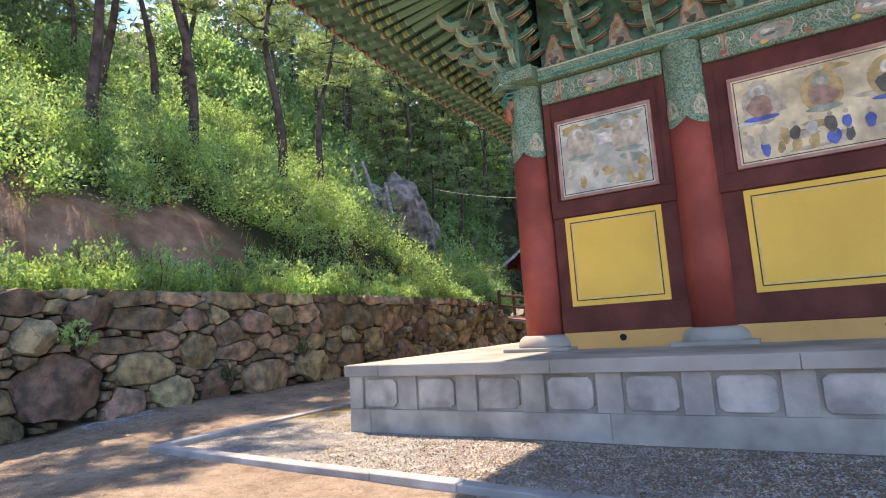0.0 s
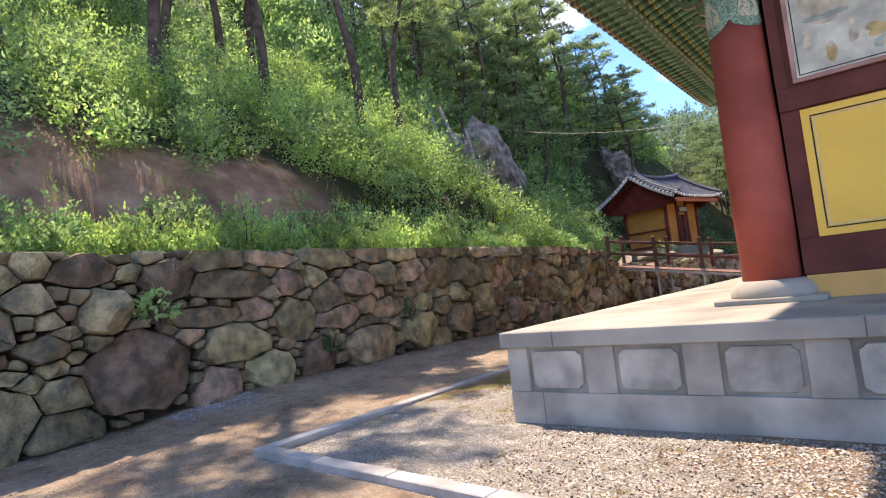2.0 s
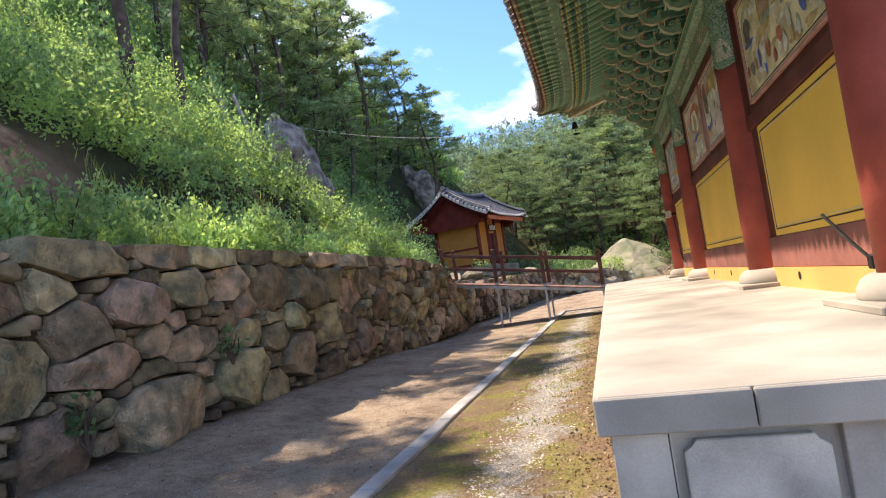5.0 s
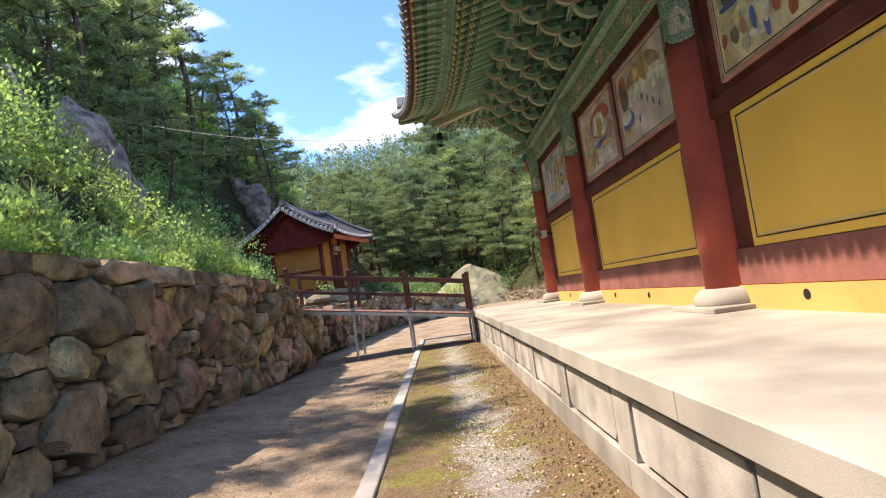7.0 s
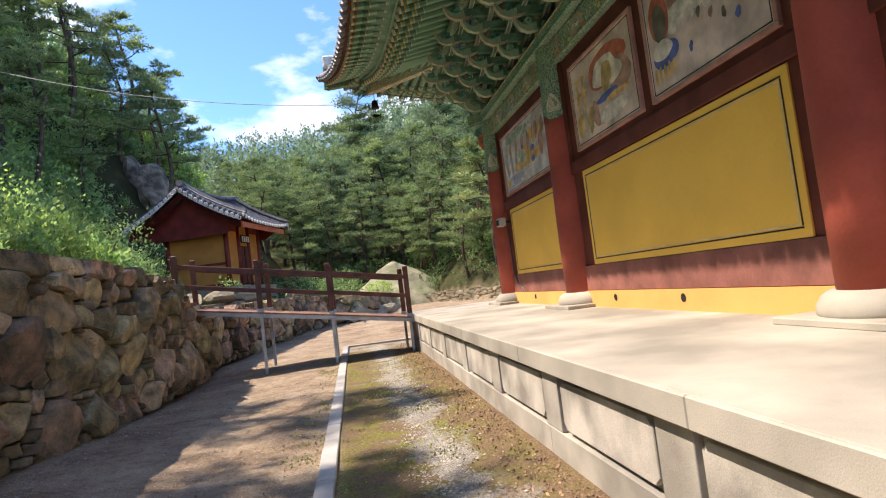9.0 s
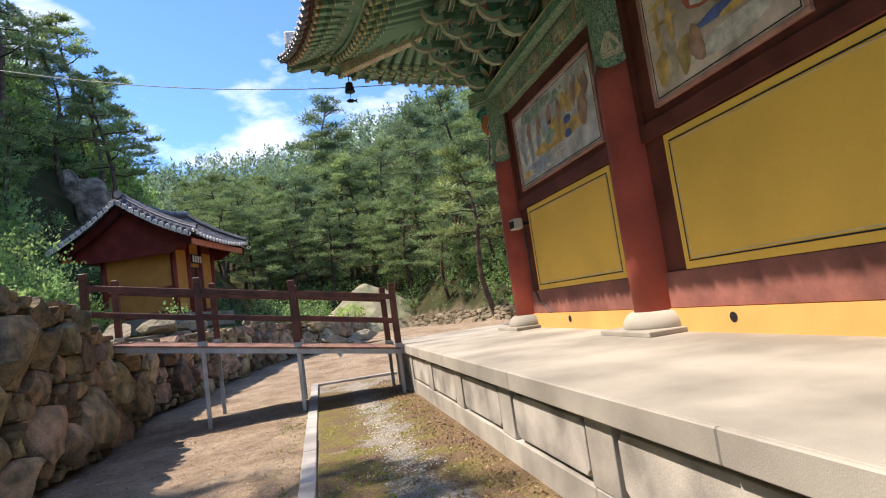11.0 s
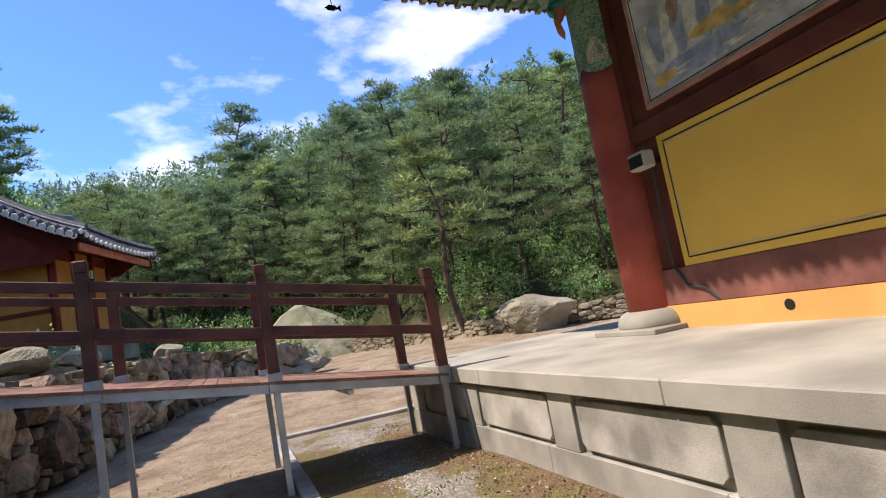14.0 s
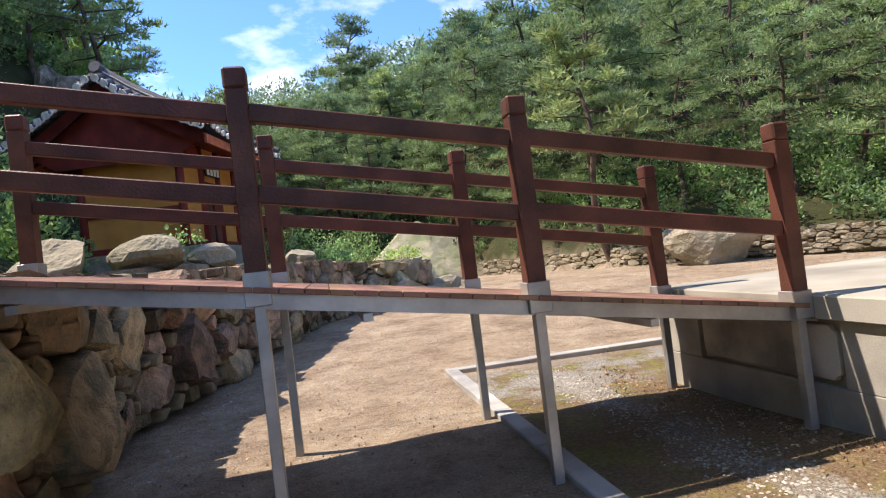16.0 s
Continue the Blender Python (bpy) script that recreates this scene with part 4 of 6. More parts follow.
def bracket_set():
    b = thing("bracket_set", label="tiered green bracket set with curled tongues and pale painted edges", category="roof bracket", group="bracket sets under the eaves")
    turn90 = Matrix.Rotation(math.pi / 2, 4, "Z")
    part("bearing_block", turned([(0.15, 5.90), (0.22, 6.0), (0.22, 6.08)], 4), M_GREEN, b).rotation_euler.z = math.pi / 4
    for k in range(4):
        z, reach = 6.0 + 0.27 * k, 0.34 + 0.33 * k
        part("arm", box(-0.08, reach - 0.1, -0.045, 0.045, z, z + 0.17, 0.01), M_DEEP, b)
        line = [(reach - 0.22, z + 0.10), (reach - 0.08, z + 0.03), (reach + 0.06, z + 0.005), (reach + 0.18, z + 0.05), (reach + 0.26, z + 0.15), (reach + 0.28, z + 0.24)]
        part("tongue", strip(line, [0.17, 0.15, 0.12, 0.09, 0.055, 0.012], 0.085), M_GREEN, b, "green tongue curling upward")
        left, right = ribbon(line, [0.17, 0.15, 0.12, 0.09, 0.055, 0.012])
        part("tongue_edge", edge_pair(right, 0.015, 0.086), M_PINK if k % 2 else M_CREAM, b, "pale painted edge")
        part("scroll", strip(spiral(reach + 0.02, z + 0.16, 0.075, 1.4, 3.6), [0.026] * 17, 0.055), M_TEAL if k % 2 else M_GREEN, b, "carved scroll")
        if k in (1, 2):
            part("flower_boss", turned([(0.02, 0.0), (0.05, 0.012), (0.04, 0.03), (0.01, 0.04)], 8), M_VERMIL if k == 1 else M_BLUE, b, "painted flower boss").matrix_basis = pose(reach + 0.10, 0, z + 0.17, 0, 90, 0)
        for q in range(2):
            x = reach - 0.24 - 0.33 * q
            if x < -0.02:
                continue
            w = 0.78 - 0.14 * q
            n = 10
            arc = [(w * (i / n - 0.5), z + 0.15 + 0.11 * abs(2 * i / n - 1) ** 2.4) for i in range(n + 1)]
            o = part("cross_arm", strip([(px, pz + 0.045) for px, pz in arc], [0.09 - 0.035 * abs(2 * i / n - 1) for i in range(n + 1)], 0.075), M_GREEN if q else M_DEEP, b, "curved green cross arm")
            o.matrix_basis = Matrix.Translation((x, 0, 0)) @ turn90
            o = part("arm_edge", edge_pair(arc, 0.014, 0.076), M_CREAM if (k + q) % 2 else M_PINK, b, "pale painted edge")
            o.matrix_basis = Matrix.Translation((x, 0, 0)) @ turn90
            for sgn in (-1, 1):
                o = part("end_scroll", strip(spiral(sgn * (w / 2 + 0.01), z + 0.31, 0.05, 1.2 * sgn, -1.57), [0.02] * 17, 0.05), M_TEAL, b, "carved scroll")
                o.matrix_basis = Matrix.Translation((x, 0, 0)) @ turn90
                part("small_block", box(x - 0.05, x + 0.05, sgn * w * 0.34 - 0.045, sgn * w * 0.34 + 0.045, z + 0.24, z + 0.30, 0.01), M_CREAM if q else M_TEAL, b)
    return b


first_set = bracket_set()
spots = []
ys = np.linspace(CY[0], CY[3], 14)
spots += [pose(CX - 0.05, y, 0, 0, 0, 180) for y in ys]
xs = np.linspace(CX, CXR, 10)
spots += [pose(x, CY[0] - 0.05, 0, 0, 0, -90) for x in xs]
spots += [pose(x, CY[3] + 0.05, 0, 0, 0, 90) for x in xs]
spots += [pose(CXR + 0.05, y, 0, 0, 0, 0) for y in ys]
spots += [pose(CX, CY[0], 0, 0, 0, 225), pose(CX, CY[3], 0, 0, 0, 135)]
first_set.matrix_basis = spots[0]
for m in spots[1:]:
    copy_thing(first_set, m)


# panels between bracket sets, each with a pale pointed shape
def infill(m, i):
    half = [(0.37, 5.93), (0.31, 5.965), (0.22, 6.01), (0.17, 6.09), (0.16, 6.2), (0.15, 6.3), (0.11, 6.40), (0.06, 6.48), (0.03, 6.56)]
    outline = [(-u, w) for u, w in half] + [(u, w) for u, w in half[::-1]]
    bm = prism(outline[::-1], 0.03)
    o = part("painted_infill", bm, M_PINK, hall, "pointed painted infill between brackets")
    o.matrix_basis = m
    bm = prism([(u * 0.80, 5.94 + (w - 5.93) * 0.9) for u, w in outline[::-1]], 0.04)
    o = part("infill_ground", bm, PAINT[0], hall)
    o.matrix_basis = m
    rng = np.random.default_rng(900 + i)
    for mat, u, w, a, h in ((PAINT[7], 0.0, 6.07, 0.15, 0.13), (PAINT[1], -0.06, 6.16, 0.10, 0.12), (PAINT[2], 0.05, 6.2, 0.11, 0.14), (PAINT[3], 0.0, 6.34, 0.08, 0.12), (PAINT[5], 0.11, 6.01, 0.08, 0.05), (PAINT[4], -0.12, 6.0, 0.08, 0.05)):
        bm = bmesh.new()
        blob(bm, u + rng.uniform(-0.01, 0.01), w, a, h, -0.0225 - 0.0004 * abs(u * 10), rng, 14, 0.2)
        o = part("painted_petal", bm, mat, hall)
        o.matrix_basis = m


for i, (a, b) in enumerate(zip(ys, ys[1:])):
    infill(pose(CX - 0.035, (a + b) / 2, 0, 0, 0, 90), i)
for i, (a, b) in enumerate(zip(xs, xs[1:])):
    infill(pose((a + b) / 2, CY[0] - 0.035, 0), i)
for x, y, a in ((CX, CY[0], 225), (CX, CY[3], 135)):
    o = part("beam_end", box(0.2, 0.62, -0.2, 0.2, 5.62, 5.92, 0.02), M_SCROLL, hall, "green painted beam end at the corner")
    o.matrix_basis = pose(x, y, 0, 0, 0, a)
    for q, w2 in ((0.0, 0.5), (0.07, 0.3)):
        o = part("bracket_scroll", strip([(0.29, 5.58 - q), (0.45, 5.56 - q), (0.52 - q, 5.44 - q), (0.42, 5.36 - q)], [0.03] * 4, 0.3 * w2 + 0.05), M_TEAL, hall, "teal carved scroll")
        o.matrix_basis = pose(x, y, 0, 0, 0, a)
    for z0, mt in ((5.63, M_TEAL), (5.665, M_CREAM), (5.88, M_TEAL)):
        o = part("end_line", box(0.196, 0.624, -0.204, 0.204, z0, z0 + 0.022), mt, hall)
        o.matrix_basis = pose(x, y, 0, 0, 0, a)
    o = part("corner_bracket", prism([(0.30, 5.42), (0.42, 5.46), (0.47, 5.3), (0.45, 5.12), (0.38, 5.02), (0.36, 5.12), (0.39, 5.26), (0.33, 5.34)], 0.09), M_VERMIL, hall, "red carved corner bracket")
    o.matrix_basis = pose(x, y, 0, 0, 0, a)

# ---- the hall's roof ----
roof = thing("hall_roof", label="sweeping grey tiled roof with painted rafters", category="roof")
EX0, EX1, EY0, EY1 = -7.75, 10.85, 5.25, 28.05
RCX, RCY = (EX0 + EX1) / 2, (EY0 + EY1) / 2


def eave(side, s):
    """The roof's edge: side 0 left, 1 front, 2 right, 3 back; s from -1 to 1. Returns x, y, z."""
    bow, up = 0.76 * (1 - abs(s) ** 3.2), 7.40 + 1.22 * abs(s) ** 3.6
    hx, hy = (EX1 - EX0) / 2, (EY1 - EY0) / 2
    return [(EX0 + bow, RCY + s * hy, up), (RCX + s * hx, EY0 + bow, up), (EX1 - bow, RCY + s * hy, up), (RCX + s * hx, EY1 - bow, up)][side]


def ridge_point(side, s):
    ry = 6.0
    return [(RCX, RCY + s * ry, 13.6), (RCX, RCY - ry, 13.6), (RCX, RCY + s * ry, 13.6), (RCX, RCY + ry, 13.6)][side]


def roof_point(side, s, k):
    a, b = Vector(eave(side, s)), Vector(ridge_point(side, s))
    p = a.lerp(b, k)
    p.z = a.z + (b.z - a.z) * (0.55 * k + 0.45 * k * k)
    return p


for sd in range(4):
    bm = bmesh.new()
    N, K = 40, 8
    vs = [[bm.verts.new(roof_point(sd, -1 + 2 * i / N, k / K)) for k in range(K + 1)] for i in range(N + 1)]
    for i in range(N):
        for k in range(K):
            bm.faces.new((vs[i][k], vs[i + 1][k], vs[i + 1][k + 1], vs[i][k + 1]))
    bmesh.ops.remove_doubles(bm, verts=bm.verts, dist=1e-4)
    part("roof_slope", bm, M_TILE, roof)
    # rolls of round tiles, with lime-white ends
    bm, be = bmesh.new(), bmesh.new()
    n = int((EY1 - EY0 if sd in (0, 2) else EX1 - EX0) / 0.34)
    for i in range(n + 1):
        s = -1 + 2 * i / n
        pts = [roof_point(sd, s, k) + Vector((0, 0, 0.05)) for k in (0, 0.12, 0.3, 0.55, 0.8, 0.98)]
        d = (pts[0] - pts[1]).normalized()
        tube([pts[0] + d * 0.1] + pts[1:], 0.085, 6, bm)
        q = pts[0] + d * 0.11
        tube([q - d * 0.02, q + d * 0.03], 0.10, 10, be)
        m0 = roof_point(sd, min(1, s + 1 / n), 0) - Vector((0, 0, 0.03))
        tube([m0, m0 + d * 0.11], 0.07, 6, be)
    tagged(part("tile_roll", bm, M_TILE, roof), kind="stuff")
    tagged(part("tile_end", be, M_TILE, roof), kind="stuff")
    # board under the tiles along the edge
    bm = bmesh.new()
    prev = None
    for i in range(N + 1):
        p = roof_point(sd, -1 + 2 * i / N, 0)
        q = roof_point(sd, -1 + 2 * i / N, 0.035)
        cur = [bm.verts.new(p + Vector((0, 0, -0.005))), bm.verts.new(p + Vector((0, 0, -0.13))), bm.verts.new(q + Vector((0, 0, -0.16)))]
        if prev:
            bm.faces.new((prev[0], cur[0], cur[1], prev[1]))
            bm.faces.new((prev[1], cur[1], cur[2], prev[2]))
        prev = cur
    part("eave_board", bm, M_MAROON, roof, "dark red eave board")
for sx, sy in ((-1, -1), (-1, 1), (1, -1), (1, 1)):
    sd = 0 if sx < 0 else 2
    pts = [roof_point(sd, sy, k) + Vector((0, 0, 0.16)) for k in (0.02, 0.1, 0.2, 0.4, 0.7, 1)]
    part("hip_ridge", tube(pts, [0.16, 0.2, 0.2, 0.22, 0.22, 0.24], 8), M_TILE, roof, "stacked tile hip ridge")
    e = roof_point(sd, sy, 0.03)
    part("hip_end_tile", box(e.x - 0.2, e.x + 0.2, e.y - 0.2, e.y + 0.2, e.z + 0.1, e.z + 0.5, 0.05), M_LIME, roof, "pale ridge-end tile")
part("main_ridge", box(RCX - 0.25, RCX + 0.25, RCY - 6.2, RCY + 6.2, 13.5, 14.2, 0.08), M_TILE, roof)

LEAF_G, MINT = (0.24, 0.45, 0.31), (0.56, 0.72, 0.56)
M_RAFTER = banded("painted_round_rafter", (0.06, 0.24, 0.15), [(0, LEAF_G), (0.40, MINT), (0.42, (0.13, 0.27, 0.19)), (0.56, CREAM), (0.58, LEAF_G), (0.64, YEL), (0.67, (0.10, 0.21, 0.15)), (0.78, LEAF_G), (0.85, YEL), (0.88, (0.10, 0.21, 0.15)), (0.95, CREAM)], 0, -1.0, 1.0)
M_FLYER = banded("painted_flying_rafter", (0.06, 0.24, 0.15), [(0, LEAF_G), (0.40, CREAM), (0.42, (0.11, 0.24, 0.17)), (0.55, LEAF_G), (0.68, CREAM), (0.70, (0.11, 0.24, 0.17)), (0.80, LEAF_G), (0.91, (0.42, 0.20, 0.12)), (0.95, CREAM)], 0, -1.15, 1.15)
M_SOFFIT = material("soffit_board", (0.13, 0.25, 0.175), rough=0.7, vary=0.3, scale=3, fine=25)


def shared(name, bm, mat):
    me = bpy.data.meshes.new(name)
    bm.to_mesh(me)
    bm.free()
    me.materials.append(mat)
    return me


ROUND = shared("rafter", tube([(-3.0, 0, 0), (0, 0, 0)], [0.085, 0.078], 8), M_RAFTER)
FLY = shared("flying_rafter", box(-1.7, 0, -0.055, 0.055, -0.06, 0.06, 0.008), M_FLYER)


def aim(a, b):
    """A pose at b with local x running from a to b."""
    a, b = Vector(a), Vector(b)
    x = (b - a).normalized()
    y = Vector((0, 0, 1)).cross(x).normalized()
    return Matrix.Translation(b) @ Matrix((x, y, x.cross(y))).transposed().to_4x4()


def rafters(sd, n):
    hx, hy = (EX1 - EX0) / 2, (EY1 - EY0) / 2
    soff, soff2 = [], []
    for i in range(n):
        s = -0.965 + 1.93 * i / (n - 1)
        e = Vector(eave(sd, s))
        # fans out towards the corners
        inner_half = 0.70
        fan = max(0, abs(s) - 0.66) / 0.31
        si = math.copysign(min(abs(s), 0.66 + 0.045 * fan), s)
        if sd in (0, 2):
            inn = Vector((CX + 0.6 if sd == 0 else CXR - 0.6, RCY + si * hy, 7.95))
        else:
            inn = Vector((RCX + si * hx, CY[0] + 0.6 if sd == 1 else CY[3] - 0.6, 7.95))
        lift = e.z - 7.36
        inn.z += 0.25 * lift
        d = e - inn
        d.z = 0
        L = d.length
        d.normalize()
        tip = e - d * 0.95 * max(1, L / 4.2)
        tip.z = 7.06 + 0.82 * lift
        ob = new("rafter", ROUND)
        ob.parent, ob.matrix_basis = roof, aim(inn, tip)
        ft = e - d * 0.06
        ft.z = e.z - 0.20
        fi = e - d * 1.7 * max(1, L / 4.2)
        fi.z = 7.40 + 0.8 * lift
        ob = new("flying_rafter", FLY)
        ob.parent, ob.matrix_basis = roof, aim(fi, ft)
        soff.append((inn + Vector((0, 0, 0.10)), tip + Vector((0, 0, 0.11))))
        soff2.append((tip + Vector((0, 0, 0.13)) - d * 0.3, ft + Vector((0, 0, 0.075))))
    for name, rows in (("soffit", soff), ("upper_soffit", soff2)):
        bm = bmesh.new()
        v = [[bm.verts.new(p) for p in r2] for r2 in rows]
        for p, q in zip(v, v[1:]):
            bm.faces.new((p[0], q[0], q[1], p[1]))
        part(name, bm, M_SOFFIT, roof, "green painted boarding between rafters")
    bm = bmesh.new()
    for (a, b), (c, d2) in zip(soff, soff[1:]):
        tube([b + Vector((0, 0, 0.02)), d2 + Vector((0, 0, 0.02))], 0.045, 4, bm)
    part("fascia_strip", bm, M_GREEN, roof, "green painted strip over the rafter ends")


rafters(0, 66)
rafters(1, 54)
rafters(3, 54)
for x, y, sx, sy in ((CX, CY[0], -1, -1), (CX, CY[3], -1, 1)):
    c = Vector((EX0 if sx < 0 else EX1, EY0 if sy < 0 else EY1, 8.58))
    for nm, a, b, w, h, mt in (("hip_rafter", (x + 0.6, y - sy * 0.6, 7.75), c + Vector((1.35, -sy * 1.35, -0.95)), 0.20, 0.26, M_PATTERN), ("upper_hip_rafter", (x - 1.2, y + sy * 1.2, 7.65), c + Vector((0.12, -sy * 0.12, -0.28)), 0.20, 0.26, M_SCROLL)):
        L = (Vector(b) - Vector(a)).length
        o = part(nm, box(-L, 0, -w / 2, w / 2, -h / 2, h / 2, 0.02), mt, roof, "painted corner hip rafter")
        o.matrix_basis = aim(a, b)

# ---- wind bell with its fish ----
bell = thing("wind_bell", pose(-6.27, 26.75, 7.10), "small dark bronze wind bell with a fish-shaped clapper", "wind bell")
part("bell", turned([(0.05, 0.24), (0.085, 0.22), (0.10, 0.12), (0.125, 0.0), (0.115, -0.01)][::-1], 14), M_IRON, bell, smooth=True)
part("hanger", tube([(0, 0, 0.23), (0, 0, 0.52)], 0.012, 6), M_IRON, bell)
part("clapper_rod", tube([(0, 0, 0.05), (0, 0, -0.16)], 0.008, 6), M_IRON, bell)
part("fish_plate", prism([(-0.12, -0.22), (-0.05, -0.17), (0.05, -0.18), (0.09, -0.21), (0.15, -0.16), (0.14, -0.23), (0.15, -0.28), (0.09, -0.24), (0.03, -0.27), (-0.06, -0.265)], 0.012), M_IRON, bell, "dark fish-shaped plate")
# ---- cable over the yard ----
pts = []
for i in range(17):
    x = -20.6 + 16.2 * i / 16
    pts.append((x, 26.0 - 0.2 * x, 7.42 + 0.08 * x + 0.0128 * x * x))
tagged(part("overhead_cable", tube(pts, 0.012, 5), M_PALECABLE), "thin weathered overhead cable spanning the valley", "cable")
# ---- flood lamp on the back column, with its cable ----
lampb = thing("wall_lamp", pose(-3.82, 23.34, 3.0, 0, 0, -90), "small grey floodlight fixed to the wall beside the red column", "lamp")
part("housing", box(-0.14, 0.14, -0.12, 0.05, -0.1, 0.1, 0.02), M_GREYPLASTIC, lampb)
part("glass_face", box(-0.11, 0.11, -0.126, -0.12, -0.075, 0.06, 0.0), M_DARK, lampb, "dark lamp glass")
part("mount", box(-0.03, 0.03, 0.05, 0.25, -0.03, 0.03), M_IRON, lampb)
tagged(part("lamp_cable", tube([(-3.72, 23.34, 2.92), (-3.68, 23.4, 2.4), (-3.66, 23.42, 1.75), (-3.62, 23.3, 1.5), (-3.64, 23.05, 1.45), (-3.62, 22.9, 1.3), (-3.6, 22.88, 1.03)], 0.018, 6), M_CABLE), "black cable running down the wall below the floodlight", "cable")

# ---- footbridge from the plinth to the terrace ----
bridge = thing("footbridge", label="small timber-decked footbridge with red-brown railings on steel legs", category="footbridge")
BX = (-6.14, -8.1, -9.82, -11.75)
DZ = lambda x: 0.975 + 0.157 * (-6.14 - x)
ROWY = (24.92, 26.62)
for row, y in enumerate(ROWY):
    for i, x in enumerate(BX):
        z = DZ(x)
        post = part("post", box(x - 0.062, x + 0.062, y - 0.062, y + 0.062, z + 0.05, z + 1.18, 0.006), M_RAIL, bridge, "red-brown stained timber post")
        part("post_cap", box(x - 0.067, x + 0.067, y - 0.067, y + 0.067, z + 1.18, z + 1.31, 0.014), M_RAIL, post)
        part("post_shoe", box(x - 0.076, x + 0.076, y - 0.076, y + 0.076, z - 0.11, z + 0.09, 0.004), M_STEEL, post, "galvanised steel shoe")
        g = ground_z(x, y) if x > -11 else 1.6
        part("leg", box(x - 0.035, x + 0.035, y - 0.035, y + 0.035, g - 0.15, z - 0.111, 0.004), M_STEEL, bridge, "galvanised steel leg")
    for x0, x1 in zip(BX, BX[1:]):
        for off in (1.04, 0.55):
            a, b = Vector((x0 - 0.056, y, DZ(x0) + off)), Vector((x1 + 0.056, y, DZ(x1) + off))
            L = (b - a).length
            o = part("rail", box(-L, 0, -0.04, 0.04, -0.055, 0.055, 0.008), M_RAIL, bridge, "red-brown stained timber rail")
            o.matrix_basis = aim(a, b)
    a, b = Vector((-6.0, y, DZ(-6.0) - 0.085)), Vector((-12.0, y, DZ(-12.0) - 0.085))
    L = (b - a).length
    part("side_beam", box(-L, 0, -0.03, 0.03, -0.045, 0.05), M_STEEL, bridge, "galvanised steel side beam").matrix_basis = aim(a, b)
for i in range(3):
    x = -7.3 - i * 1.9
    part("cross_beam", box(x - 0.03, x + 0.03, ROWY[0] - 0.045, ROWY[1] + 0.03, DZ(x) - 0.19, DZ(x) - 0.14), M_STEEL, bridge)
n = 41
for i in range(n):
    x = -6.1 - (i + 0.5) * 5.9 / n
    o = part("deck_board", box(-0.0705, 0.0705, ROWY[0] - 0.09, ROWY[1] + 0.09, -0.034, 0.0, 0.004), M_DECK, bridge)
    o.matrix_basis = pose(x, 0, DZ(x) + 0.002, 0, math.degrees(math.atan(0.157)), 0)

# ---- small shrine hut on the terrace ----
HZ = 2.55
hut = thing("shrine_hut", pose(-14.15, 40.9, HZ, 0, 0, -15.6), "small red and ochre shrine hut with a curved tiled gable roof", "hut")
M_HUTTILE = material("dark_hut_tile", (0.095, 0.10, 0.115), rough=0.5, vary=0.4, scale=4, fine=30, bump=0.2)
M_OCHRE = material("ochre_plaster", (0.60, 0.26, 0.06), rough=0.8, vary=0.12, scale=1.5, fine=20)
M_HUTRED = material("hut_red_timber", (0.20, 0.03, 0.022), rough=0.6, vary=0.25, scale=2, fine=30)
part("stone_base", box(-1.95, 2.2, -2.1, 2.1, -0.4, 0.25, 0.03), M_PALEROCK, hut)
part("wall_core", box(-1.5, 1.5, -1.75, 1.75, 0.25, 3.35), M_OCHRE, hut, "ochre plastered wall")
for x, y in ((-1.5, -1.75), (1.5, -1.75), (-1.5, 1.75), (1.5, 1.75), (1.5, -0.55), (1.5, 0.55)):
    part("hut_column", turned([(0.12, 0.25), (0.115, 3.35)], 12), M_HUTRED, hut, "red timber column", smooth=True).location = (x, y, 0)
for z, h in ((1.35, 0.12), (0.3, 0.16), (3.0, 0.3)):
    part("cross_rail", box(-1.38, 1.38, -1.80, -1.72, z, z + h), M_HUTRED, hut)
    if z != 1.35:
        part("cross_rail", box(1.46, 1.56, -1.62, -0.68, z, z + h), M_HUTRED, hut)
        part("cross_rail", box(1.46, 1.56, 0.68, 1.62, z, z + h), M_HUTRED, hut)
# Boarding drops to 2.75 so its dark red stands in for the overhang's shade.
part("gable_boarding", prism([(-1.75, 2.75), (1.75, 2.75), (2.45, 3.15), (1.3, 3.95), (0, 4.7), (-1.3, 3.95), (-2.45, 3.15)], 0.06), M_HUTRED, hut, "red gable boarding, carried lower in place of overhang shade").location = (0, -2.25, 0)
part("gable_boarding", prism([(-1.75, 2.75), (1.75, 2.75), (2.45, 3.15), (1.3, 3.95), (0, 4.7), (-1.3, 3.95), (-2.45, 3.15)], 0.06), M_HUTRED, hut, "red gable boarding, carried lower in place of overhang shade").location = (0, 2.25, 0)
part("gable_soffit", box(-2.4, 2.4, -2.2, 2.2, 3.36, 3.42), M_HUTRED, hut)
# Dark sheet on the solid wall, in place of the interior's shade.
part("doorway", box(1.50, 1.53, -0.42, 0.42, 0.35, 2.3), M_DARK, hut, "near-black sheet painted as the unlit doorway")
for s in (-1, 1):
    lf = part("door_leaf", box(1.53, 1.57, s * 0.24 - 0.16, s * 0.24 + 0.16, 0.4, 2.25, 0.01), M_MAROON, hut, "dark latticed door leaf")
    for k in range(6):
        part("lattice_bar", box(1.571, 1.58, s * 0.24 - 0.14, s * 0.24 + 0.14, 0.7 + 0.24 * k, 0.73 + 0.24 * k), M_HUTRED, lf)
part("name_board", box(1.62, 1.66, -0.5, 0.5, 2.45, 2.85, 0.02), M_DARK, hut, "dark name board over the door")
